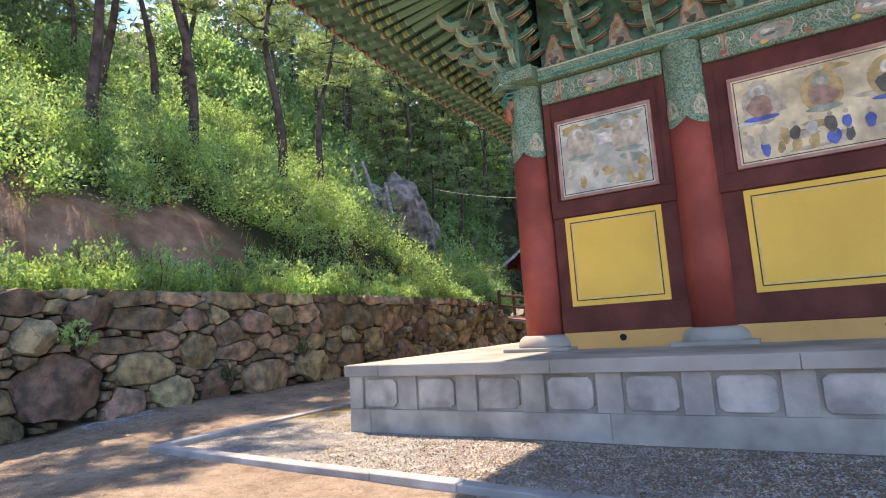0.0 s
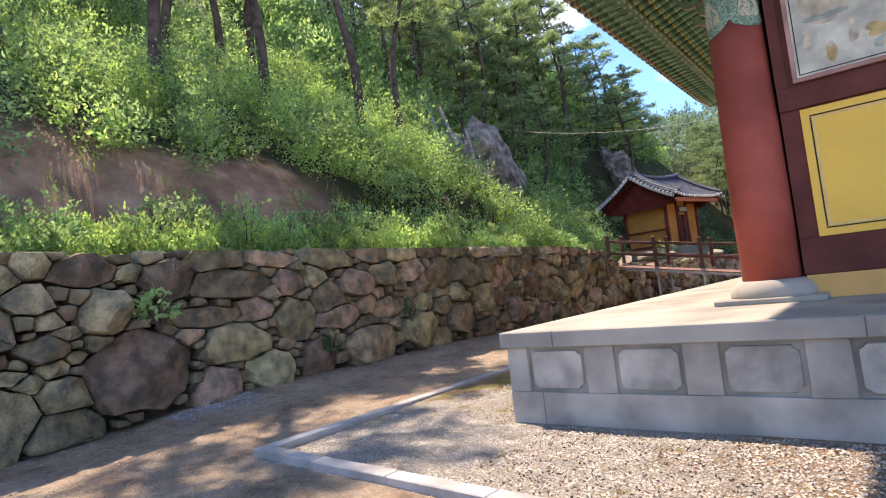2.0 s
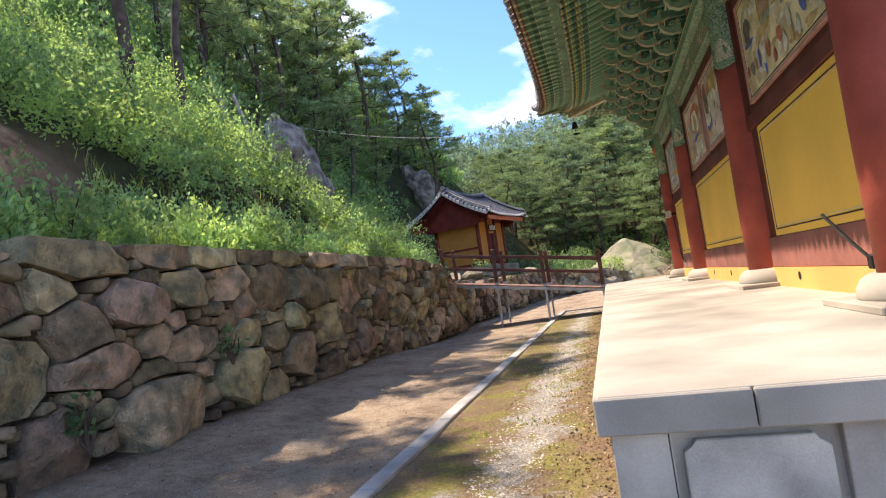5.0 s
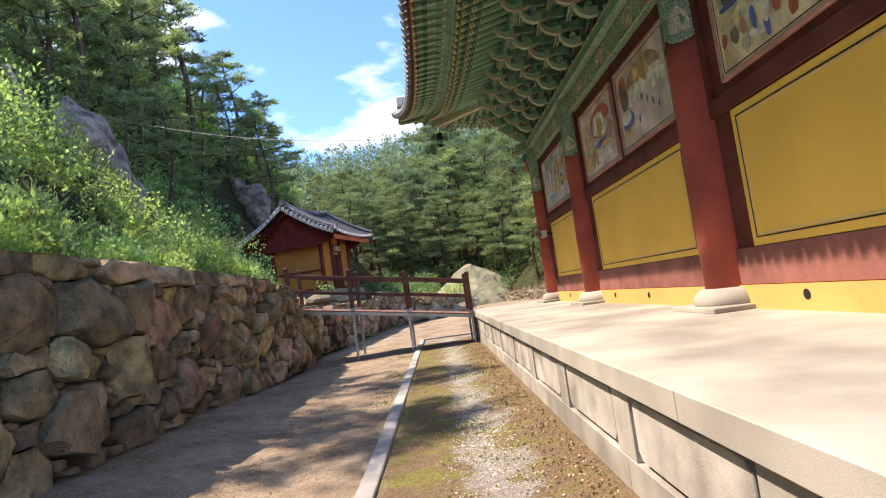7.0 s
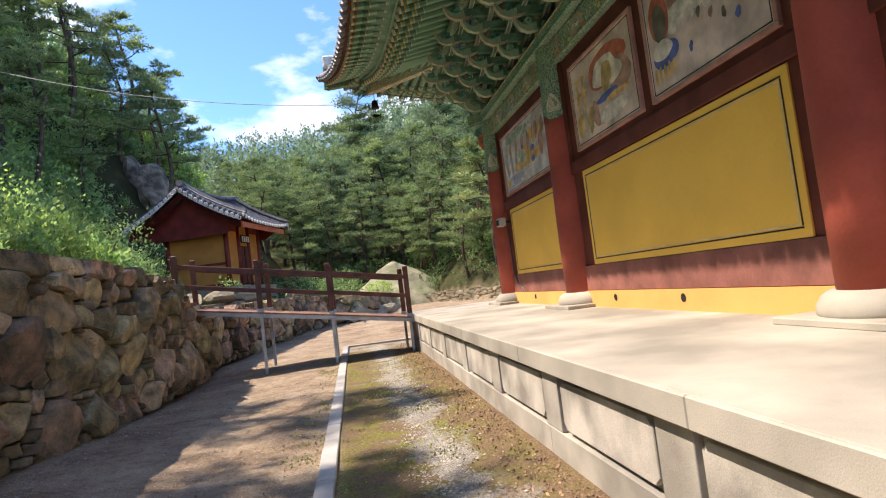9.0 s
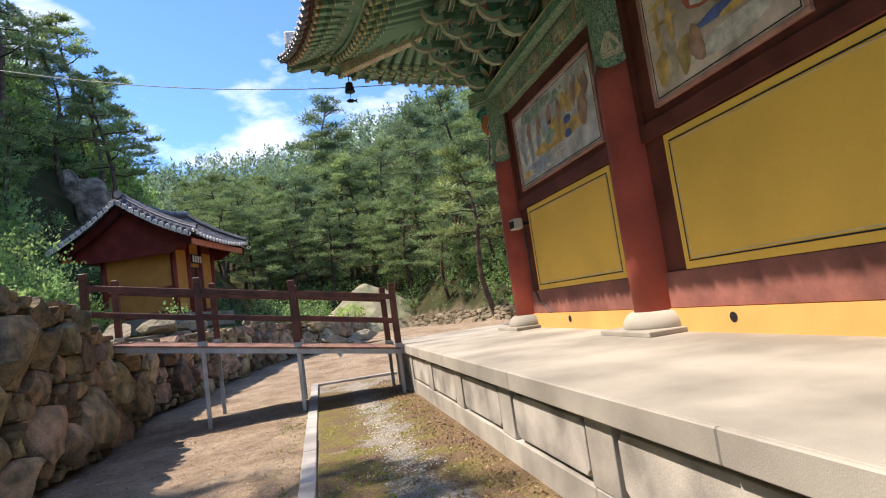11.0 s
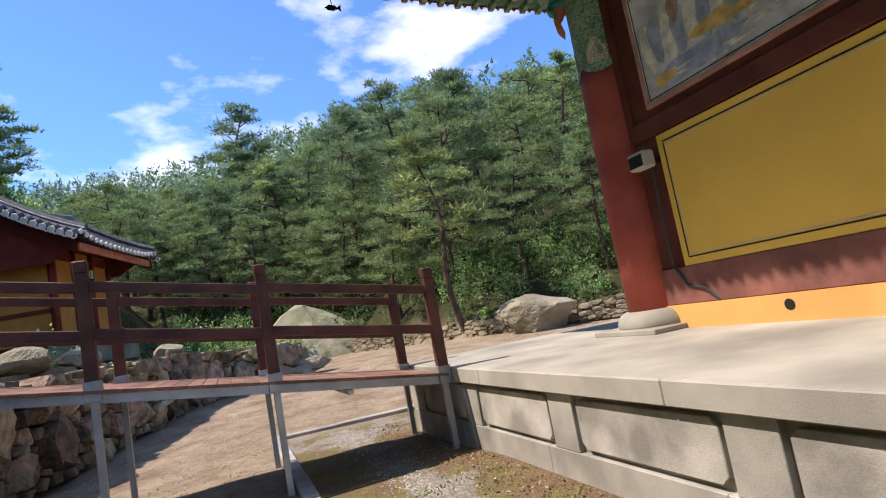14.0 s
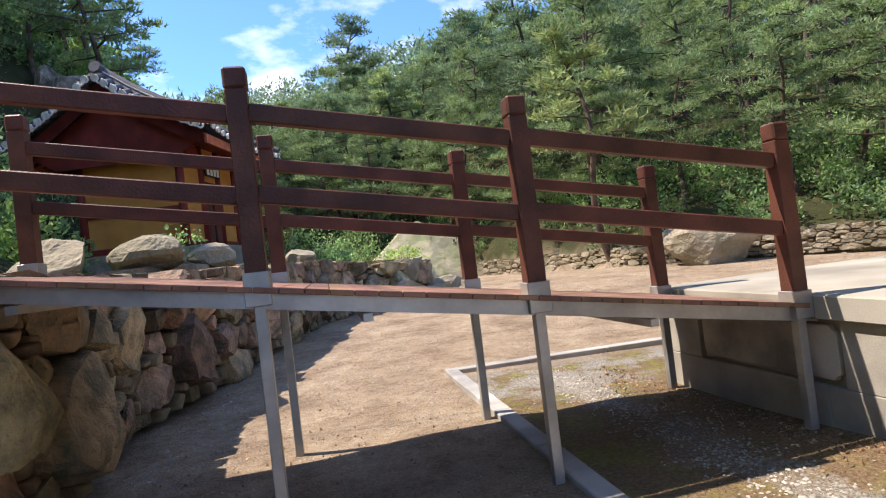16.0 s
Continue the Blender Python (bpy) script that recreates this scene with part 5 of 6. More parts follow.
for k in range(4):
    part("board_mark", box(1.661, 1.665, -0.40 + k * 0.22, -0.24 + k * 0.22, 2.50, 2.80), M_WHITE, hut)


def hut_roof_z(u):
    """Curved slope: u from 0 at the ridge to 1 at the eave."""
    return 4.9 - 1.7 * (1.32 * u - 0.32 * u * u)


bm = bmesh.new()
N = 10
for s in (-1, 1):
    rows = []
    for i in range(N + 1):
        u = i / N
        rows.append([bm.verts.new((s * 2.85 * u, y, hut_roof_z(u) + 0.22 * (abs(y) / 2.75) ** 3)) for y in (-2.75, -1.6, 0, 1.6, 2.75)])
    for p, q in zip(rows, rows[1:]):
        for k in range(4):
            bm.faces.new((p[k], p[k + 1], q[k + 1], q[k]))
bmesh.ops.solidify(bm, geom=bm.faces[:], thickness=0.1)
part("roof_bed", bm, M_HUTTILE, hut)
for s in (-1, 1):
    for i in range(19):
        y = -2.7 + i * 0.3
        pts = [(s * 2.9 * u, y, hut_roof_z(u) + 0.22 * (abs(y) / 2.75) ** 3 + 0.07) for u in (0, 0.25, 0.5, 0.75, 1.0)]
        part("round_tile", tube(pts, 0.075, 6), M_HUTTILE, hut)
        e = Vector(pts[-1])
        part("tile_end", tube([e, e + Vector((s * 0.05, 0, -0.015))], 0.085, 10), M_LIME, hut, "lime-white round tile end")
    for sy in (-1, 1):
        for i in range(12):
            u = 0.05 + 0.92 * i / 11
            p = Vector((s * 2.85 * u, sy * 2.72, hut_roof_z(u) + 0.26))
            part("verge_tile", tube([p, p + Vector((0, sy * 0.30, -0.12))], 0.10, 8), M_HUTTILE, hut)
            part("verge_tile_end", tube([p + Vector((0, sy * 0.30, -0.12)), p + Vector((0, sy * 0.34, -0.135))], 0.105, 10), M_LIME, hut, "lime-white round tile end")
            lip = [p + Vector((s * (0.115 + 0.085 * math.cos(t)), sy * 0.31, -0.16 - 0.12 * math.sin(t))) for t in np.linspace(0, math.pi, 7)]
            part("verge_lip", tube(lip, 0.028, 5), M_LIME, hut, "pale crescent tile lip")
        pts = [(s * 2.95 * u, sy * 2.55, hut_roof_z(u) + 0.44) for u in (0, 0.3, 0.6, 0.85, 1.02)]
        part("verge_ridge", tube(pts, 0.11, 6), M_HUTTILE, hut)
        part("ridge_line", tube([(x, y + sy * 0.09, z - 0.03) for x, y, z in pts], 0.03, 5), M_LIME, hut, "pale mortar line")
        part("ridge_line", tube([(x, y + sy * 0.03, z - 0.16) for x, y, z in pts], 0.05, 5), M_LIME, hut, "pale mortar line")
        bm = bmesh.new()
        pr = None
        for i in range(9):
            u = i / 8
            a = bm.verts.new((s * 2.75 * u, sy * 2.70, hut_roof_z(u) + 0.08))
            b = bm.verts.new((s * 2.75 * u, sy * 2.70, hut_roof_z(u) - 0.32))
            if pr:
                bm.faces.new((pr[0], a, b, pr[1]))
            pr = (a, b)
        bmesh.ops.solidify(bm, geom=bm.faces[:], thickness=0.06)
        part("barge_board", bm, M_HUTRED, hut, "red barge board")
    for i in range(16):
        y = -2.55 + i * 0.34
        part("eave_rafter", tube([(s * 1.4, y, hut_roof_z(0.5) - 0.18), (s * 2.72, y, hut_roof_z(0.96) - 0.15)], 0.05, 6), M_HUTRED, hut, "red eave rafter")
for s in (-1, 1):
    part("eave_board", box(s * 2.70, s * 2.76, -2.5, 2.5, hut_roof_z(0.96) - 0.30, hut_roof_z(0.96) - 0.05), M_VERMIL, hut, "orange-red eave board")
pts = [(0, y, 5.06 + 0.28 * (abs(y) / 2.8) ** 2.2) for y in (-2.8, -2, -1, 0, 1, 2, 2.8)]
part("roof_ridge", tube(pts, 0.17, 8), M_HUTTILE, hut, "raised tile ridge")


# ---- stones ----
def cut(poly, p, n):
    """The part of a polygon on the near side of the line through p with normal n."""
    out = []
    for a, b in zip(poly, poly[1:] + poly[:1]):
        da, db = (a[0] - p[0]) * n[0] + (a[1] - p[1]) * n[1], (b[0] - p[0]) * n[0] + (b[1] - p[1]) * n[1]
        if da <= 0:
            out.append(a)
        if (da < 0) != (db < 0) and da != db:
            k = da / (da - db)
            out.append((a[0] + (b[0] - a[0]) * k, a[1] + (b[1] - a[1]) * k))
    return out


def pack(s0, s1, low, top, given, sizes, rng, ratio=(0.5, 0.95)):
    """Fits stones of mixed size into a wall's face; returns (centre, outline)."""
    st = list(given)
    for a_lo, a_hi, tries in sizes:
        for _ in range(tries):
            s = rng.uniform(s0, s1)
            a = rng.uniform(a_lo, a_hi) * (0.85 if s > 13 else 1.0)
            b = a * rng.uniform(*ratio)
            z0, z1 = low(s), top(s)
            if z1 - z0 < 2 * b * 0.8:
                continue
            z = rng.uniform(z0 + b * 0.8, z1 - b * 0.75)
            if all(((s - q[0]) / (a + q[2])) ** 2 + ((z - q[1]) / (b + q[3])) ** 2 > 0.80 for q in st if abs(q[0] - s) < 2.2):
                st.append((s, z, a, b))
    cells = []
    for i, (s, z, a, b) in enumerate(st):
        k = 1.28
        poly = [(s + k * a * math.copysign(abs(math.cos(t)) ** 0.24, math.cos(t)), z + k * b * math.copysign(abs(math.sin(t)) ** 0.24, math.sin(t))) for t in [2 * math.pi * (j + 0.5) / 18 for j in range(18)]]
        poly = cut(cut(poly, (s, top(s)), (0, 1)), (s, low(s) - 0.12), (0, -1))
        for j, (s2, z2, a2, b2) in enumerate(st):
            if j == i or abs(s2 - s) > 2.4 or len(poly) < 3:
                continue
            d = (s2 - s, z2 - z)
            A, B = a + a2, b + b2
            g = math.hypot(d[0] / A, d[1] / B)
            if g > 1.6:
                continue
            u = math.hypot(*d)
            w = d[0] / u, d[1] / u
            r1 = 1 / math.hypot(w[0] / a, w[1] / b)
            r2 = 1 / math.hypot(w[0] / a2, w[1] / b2)
            k = r1 / (r1 + r2)
            n = (d[0] / A ** 2, d[1] / B ** 2)
            h = math.hypot(*n)
            poly = cut(poly, (s + d[0] * k, z + d[1] * k), (n[0] / h, n[1] / h))
        if len(poly) >= 3:
            cells.append(((s, z, a, b), poly))
    return cells


def stone_mesh(cell, poly, rng, proud, gap=0.013):
    """A worn stone with broken faces over the outline: x along the wall, y outward, z up, from its centre."""
    cx = sum(p[0] for p in poly) / len(poly)
    cz = sum(p[1] for p in poly) / len(poly)
    ring = []
    for a, b in zip(poly, poly[1:] + poly[:1]):
        ring.append(a)
        if math.dist(a, b) > 0.24:
            ring.append(((a[0] + b[0]) / 2, (a[1] + b[1]) / 2))
    size = min(cell[2], cell[3])
    verts, faces = [], []
    planes = [(proud * rng.uniform(0.8, 1.08), rng.uniform(-0.16, 0.16), rng.uniform(-0.20, 0.16))] + [(proud * rng.uniform(0.95, 1.35), rng.uniform(-0.75, 0.75), rng.uniform(-0.75, 0.75)) for _ in range(3)]
    levels = ((gap, -0.34), (gap, 0.25 * proud), (gap + 0.05 * size, 0.85 * proud), (gap + 0.20 * size, 1.3 * proud), (gap + 0.52 * size, 1.3 * proud))
    jit = 0.035 * size * 2
    for inset, out in levels:
        for x, z in ring:
            dx, dz = x - cx, z - cz
            L = math.hypot(dx, dz) + 1e-6
            k = max(0.12, (L - inset * 1.2) / L)
            dx, dz = dx * k + rng.uniform(-1, 1) * jit, dz * k + rng.uniform(-1, 1) * jit
            o = out
            if out > 0:
                o = max(0.02, min([out] + [c + gx * dx + gz * dz for c, gx, gz in planes])) + rng.uniform(-1, 1) * jit * 0.7
            verts.append((dx, -o, dz))
    n = len(ring)
    for lv in range(4):
        for i in range(n):
            j = (i + 1) % n
            faces.append((lv * n + i, lv * n + j, (lv + 1) * n + j, (lv + 1) * n + i))
    verts.append((0, -max(0.02, min(c for c, gx, gz in planes)), 0))
    for i in range(n):
        faces.append((4 * n + i, 4 * n + (i + 1) % n, len(verts) - 1))
    me = bpy.data.meshes.new("stone")
    me.from_pydata(verts, [], faces)
    me.shade_smooth()
    me.set_sharp_from_angle(angle=math.radians(38))
    return me, cx, cz


def stone_wall(name, label, path, top, low, given, sizes, seed, proud=(0.12, 0.32), mat=M_STONE, first=300, depth=0.5, ratio=(0.5, 0.95), core=M_EARTH):
    """A dry stone wall along a path of plan points; faces to the right of the way walked."""
    rng = np.random.default_rng(seed)
    pts = [Vector((*p, 0)) for p in path]
    lens = [0]
    for a, b in zip(pts, pts[1:]):
        lens.append(lens[-1] + (b - a).length)

    def place(s):
        s = min(max(s, 0), lens[-1] - 1e-6)
        i = max(k for k in range(len(pts) - 1) if lens[k] <= s)
        d = (pts[i + 1] - pts[i]).normalized()
        return pts[i] + d * (s - lens[i]), d

    wall = thing(name, label=label, category="stone wall", kind="structure")
    bm = bmesh.new()
    prev = None
    N = int(lens[-1] / 0.5)
    for i in range(N + 1):
        s = lens[-1] * i / N
        p, d = place(s)
        nrm = Vector((d.y, -d.x, 0))
        a, b = p - nrm * 0.2, p - nrm * max(depth, 0.35)
        z0, z1 = low(s) - 0.4, top(s) - 0.08
        cur = [bm.verts.new((q.x, q.y, z)) for q, z in ((a, z0), (a, z1), (b, z1), (b, z0))]
        if prev:
            for k in range(4):
                bm.faces.new((prev[k], cur[k], cur[(k + 1) % 4], prev[(k + 1) % 4]))
        prev = cur
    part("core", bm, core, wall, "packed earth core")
    cells = pack(0, lens[-1], low, top, given, sizes, rng, ratio)
    cells.sort(key=lambda c: -c[0][2] * c[0][3])
    for cell, poly in cells[:first]:
        me, cx, cz = stone_mesh(cell, poly, rng, rng.uniform(*proud) * min(1.2, 0.4 + cell[3] * 2.2))
        p, d = place(cx)
        ob = mesh_part("stone", me, mat, wall)
        ob.matrix_basis = Matrix.Translation((p.x, p.y, cz)) @ Matrix.Rotation(math.atan2(d.y, d.x), 4, "Z")
    vs, fs = [], []
    for cell, poly in cells[first:]:
        me, cx, cz = stone_mesh(cell, poly, rng, rng.uniform(*proud) * 0.6)
        p, d = place(cx)
        m = Matrix.Translation((p.x, p.y, cz)) @ Matrix.Rotation(math.atan2(d.y, d.x), 4, "Z")
        o = len(vs)
        vs += [tuple(m @ v.co) for v in me.vertices]
        fs += [tuple(o + k for k in f.vertices) for f in me.polygons]
        bpy.data.meshes.remove(me)
    if vs:
        me = bpy.data.meshes.new("chink_stones")
        me.from_pydata(vs, [], fs)
        tagged(mesh_part("chink_stones", me, M_CHINK, wall, "small stones wedged between the large ones", smooth=True), kind="stuff")
    return wall


LARGE = [(5.37, 0.89, 0.80, 0.60), (6.95, 1.08, 0.66, 0.34), (6.55, 0.46, 0.34, 0.30), (7.55, 0.55, 0.46, 0.32), (7.00, 2.08, 0.72, 0.25), (5.85, 2.20, 0.42, 0.32),
         (6.45, 1.59, 0.60, 0.17), (7.40, 1.62, 0.30, 0.22), (8.20, 1.35, 0.48, 0.42), (8.15, 2.06, 0.36, 0.25), (9.15, 2.44, 0.62, 0.20), (6.62, 2.50, 0.50, 0.15),
         (8.75, 0.62, 0.38, 0.38), (10.15, 0.66, 0.80, 0.38), (9.25, 1.28, 0.52, 0.24), (9.75, 1.94, 0.46, 0.30), (10.75, 1.36, 0.55, 0.24), (11.75, 0.78, 0.66, 0.42),
         (13.35, 0.85, 0.70, 0.42), (4.75, 2.40, 0.42, 0.21), (7.85, 2.48, 0.48, 0.14), (3.3, 1.75, 0.62, 0.40), (3.4, 0.55, 0.75, 0.45)]
PATH = [(-11.32, -2.0), (-11.32, 23.5), (-11.55, 26.5), (-11.65, 28.2), (-10.9, 31.5), (-9.75, 35.6), (-8.6, 37.2), (-6.6, 38.6)]
given = [(y + 2.0, z, a, b) for y, z, a, b in LARGE] + [(12.35 + 1.02 * k, 2.53, 0.50 + 0.06 * math.sin(3 * k), 0.14 + 0.02 * math.cos(5 * k)) for k in range(10)] + [(25.6, 0.72, 0.72, 0.52), (27.0, 1.15, 0.55, 0.42), (28.5, 0.70, 0.80, 0.50), (30.1, 1.20, 0.62, 0.45), (31.7, 0.75, 0.66, 0.46), (33.2, 1.30, 0.55, 0.38), (34.9, 0.85, 0.62, 0.42), (36.3, 1.2, 0.52, 0.42), (37.3, 1.05, 0.32, 0.62), (38.2, 1.0, 0.36, 0.58), (39.2, 1.05, 0.42, 0.55), (40.3, 0.95, 0.40, 0.50), (41.3, 0.95, 0.42, 0.48)]
top_s = lambda s: float(np.interp(s, [0, 22.5, 25.2, 27, 30, 38, 41, 45], [2.68, 2.68, 2.5, 1.85, 1.85, 1.95, 1.7, 1.35]))
low_s = lambda s: float(np.interp(s, [0, 6, 10, 17, 25, 31, 38, 41, 45], [0.1, 0.1, 0.33, 0.3, 0.06, 0.12, 0.32, 0.38, 0.42]))
stone_wall("retaining_wall", "rough dry-laid retaining wall of brown field stones", PATH, top_s, low_s, given, [(0.42, 0.72, 500), (0.26, 0.46, 2600), (0.14, 0.24, 4200), (0.07, 0.12, 3800)], 3, ratio=(0.52, 0.98))
stone_wall("low_wall", "low dry stone wall at the foot of the wooded slope", [(-4.5, 51.5), (-2.0, 50.2), (1.5, 40.2), (7.0, 34.2), (20.0, 26.0)], lambda s: 1.22 + 0.06 * math.sin(s * 1.7), lambda s: 0.45, [], [(0.26, 0.36, 160), (0.15, 0.24, 1600), (0.08, 0.13, 3600)], 5, proud=(0.05, 0.11), mat=M_PALEROCK, first=280, ratio=(0.28, 0.5), core=M_PALEROCK)
stone_wall("terrace_wall", "broken line of stones along the shrine terrace", [(-6.9, 38.7), (-6.0, 41.0), (-5.3, 46.0), (-4.6, 51.0)], lambda s: 1.75 - 0.04 * s, lambda s: 0.5, [], [(0.35, 0.6, 300), (0.2, 0.3, 600), (0.1, 0.15, 600)], 6, mat=M_PALEROCK, first=60, ratio=(0.35, 0.7), core=M_PALEROCK)


def boulder(name, at, size, seed, mat, label, rot=0, peak=0.0, rough=0.22, cuts=4, facet=(0.5, 0.85)):
    """A weathered rock: an uneven closed body with broken faces, sunk into the ground."""
    bm = bmesh.new()
    bmesh.ops.create_icosphere(bm, subdivisions=cuts, radius=1)
    rng = np.random.default_rng(seed)
    planes = [(Vector(rng.normal(size=3)).normalized(), rng.uniform(*facet)) for _ in range(14)]
    off = Vector(rng.uniform(-50, 50, 3))
    for v in bm.verts:
        c = v.co.copy()
        for n, d in planes:
            k = c.dot(n)
            if k > d:
                c -= n * (k - d)
        if peak and c.z > 0:
            f = max(0.12, 1 - peak * c.z)
            c.x *= f
            c.y *= f
        c *= 1 + rough * noise.noise(c * 1.6 + off) + rough * 0.35 * noise.noise(c * 5 + off)
        v.co = Vector((c.x * size[0], c.y * size[1], c.z * size[2]))
    ob = part(name, bm, mat)
    ob.matrix_basis = pose(*at, 0, 0, rot)
    return tagged(ob, label, "boulder", "stones of the scree" if name == "scree_stone" else "")


boulder("boulder", (-4.2, 52.4, 0.4), (5.4, 2.8, 3.5), 11, M_MOSSROCK, "large pale pointed boulder streaked with moss", 10, peak=0.70, rough=0.05, facet=(0.85, 0.97))
boulder("boulder", (2.75, 37.7, 1.05), (1.75, 1.0, 0.85), 12, M_PALEROCK, "broad pale rounded boulder beside the low wall", -35, rough=0.12)
boulder("rock_outcrop", (-21.6, 31.4, 8.8), (2.5, 2.6, 3.5), 13, M_ROCK, "big split grey rock leaning out of the hillside", 70, rough=0.24, facet=(0.55, 0.85))
boulder("rock_outcrop", (-23.2, 29.6, 9.6), (2.2, 1.8, 2.7), 14, M_ROCK, "dark grey rock beside the dead trunks", 0, rough=0.25, facet=(0.45, 0.8))
boulder("rock_outcrop", (-21.2, 51.6, 9.9), (1.2, 1.7, 3.0), 15, M_ROCK, "tall leaning grey slab behind the shrine", 20, rough=0.1, facet=(0.6, 0.9))
boulder("rock_outcrop", (-19.4, 50.6, 9.4), (1.3, 1.9, 3.1), 16, M_ROCK, "tall grey slab behind the shrine", -10, rough=0.1, facet=(0.6, 0.9))
boulder("rock_outcrop", (-32.5, 31.5, 18.0), (3.2, 4.6, 3.2), 17, M_ROCK, "big dark rock high on the slope", 0, rough=0.25)
boulder("rock_outcrop", (-28.5, 34.0, 16.0), (1.8, 2.2, 1.8), 18, M_ROCK, "rounded grey rock high on the slope", 40, rough=0.2)

rng = np.random.default_rng(77)
for i in range(9):
    x, y = -9.0 + 0.42 * i + rng.uniform(-0.2, 0.2), 37.4 + 0.22 * i + rng.uniform(-0.5, 0.3)
    boulder("step_stone", (x, y, ground_z(x, y) + 0.12 + 0.12 * (i % 3)), (rng.uniform(0.5, 0.9), rng.uniform(0.4, 0.65), rng.uniform(0.26, 0.42)), 200 + i, M_PALEROCK, "blocky pale stone at the foot of the terrace", rng.uniform(0, 180), rough=0.1, cuts=3, facet=(0.45, 0.7))
for i, (x, y, sx) in enumerate([(-12.25, 23.4, 0.75), (-12.3, 24.6, 0.5), (-12.9, 22.6, 0.55), (-12.4, 28.6, 0.6), (-11.9, 30.4, 0.7), (-11.3, 32.4, 0.55), (-10.6, 34.2, 0.65), (-10.0, 36.0, 0.6)]):
    boulder("terrace_boulder", (x, y, ground_z(x, y) + 0.1), (sx, sx * 0.8, sx * 0.55), 220 + i, M_PALEROCK, "weathered boulder resting on the terrace edge", 40 * i, rough=0.14, cuts=3)
for i in range(46):
    y = rng.uniform(31, 45)
    x = -18.0 - 0.16 * (y - 31) - rng.uniform(0, 3.6)
    sx = rng.uniform(0.3, 0.8)
    boulder("scree_stone", (x, y, ground_z(x, y) + 0.12), (sx, sx * rng.uniform(0.6, 1.0), sx * rng.uniform(0.5, 0.8)), 240 + i, M_ROCK, "loose grey scree stone on the slope", rng.uniform(0, 180), rough=0.15, cuts=2)
# dark rod leaning from the second column
rod = thing("iron_rod", label="short dark iron rod fixed to the red column", category="bracket")
part("rod", tube([(-3.84, 9.74, 1.36), (-3.86, 10.1, 1.56), (-3.9, 10.48, 1.82)], 0.016, 6), M_IRON, rod)
part("foot_plate", box(-3.88, -3.80, 9.66, 9.76, 1.30, 1.42, 0.01), M_IRON, rod)

# bleached dead trunks leaning on the outcrop
for i, (x, y, dx, dz) in enumerate([(-20.6, 27.2, 0.9, 4.6), (-20.2, 28.4, 0.5, 3.9), (-21.2, 26.6, 0.6, 3.6)]):
    z = ground_z(x, y)
    o = part("dead_trunk", tube([(x, y, z - 0.2), (x - 0.1, y + 0.05, z + dz * 0.5), (x - dx, y + 0.1, z + dz)], [0.17, 0.15, 0.10], 8), M_DEADWOOD, smooth=True)
    tagged(o, "bleached dead trunk leaning against the rock outcrop", "dead trunk")


# ---- vegetation ----
def branch_line(a, b, n, rng, wob):
    a, b = np.array(a, float), np.array(b, float)
    pts = [a + (b - a) * i / n + (rng.normal(size=3) * wob * (0 < i < n)) for i in range(n + 1)]
    return [tuple(p) for p in pts]


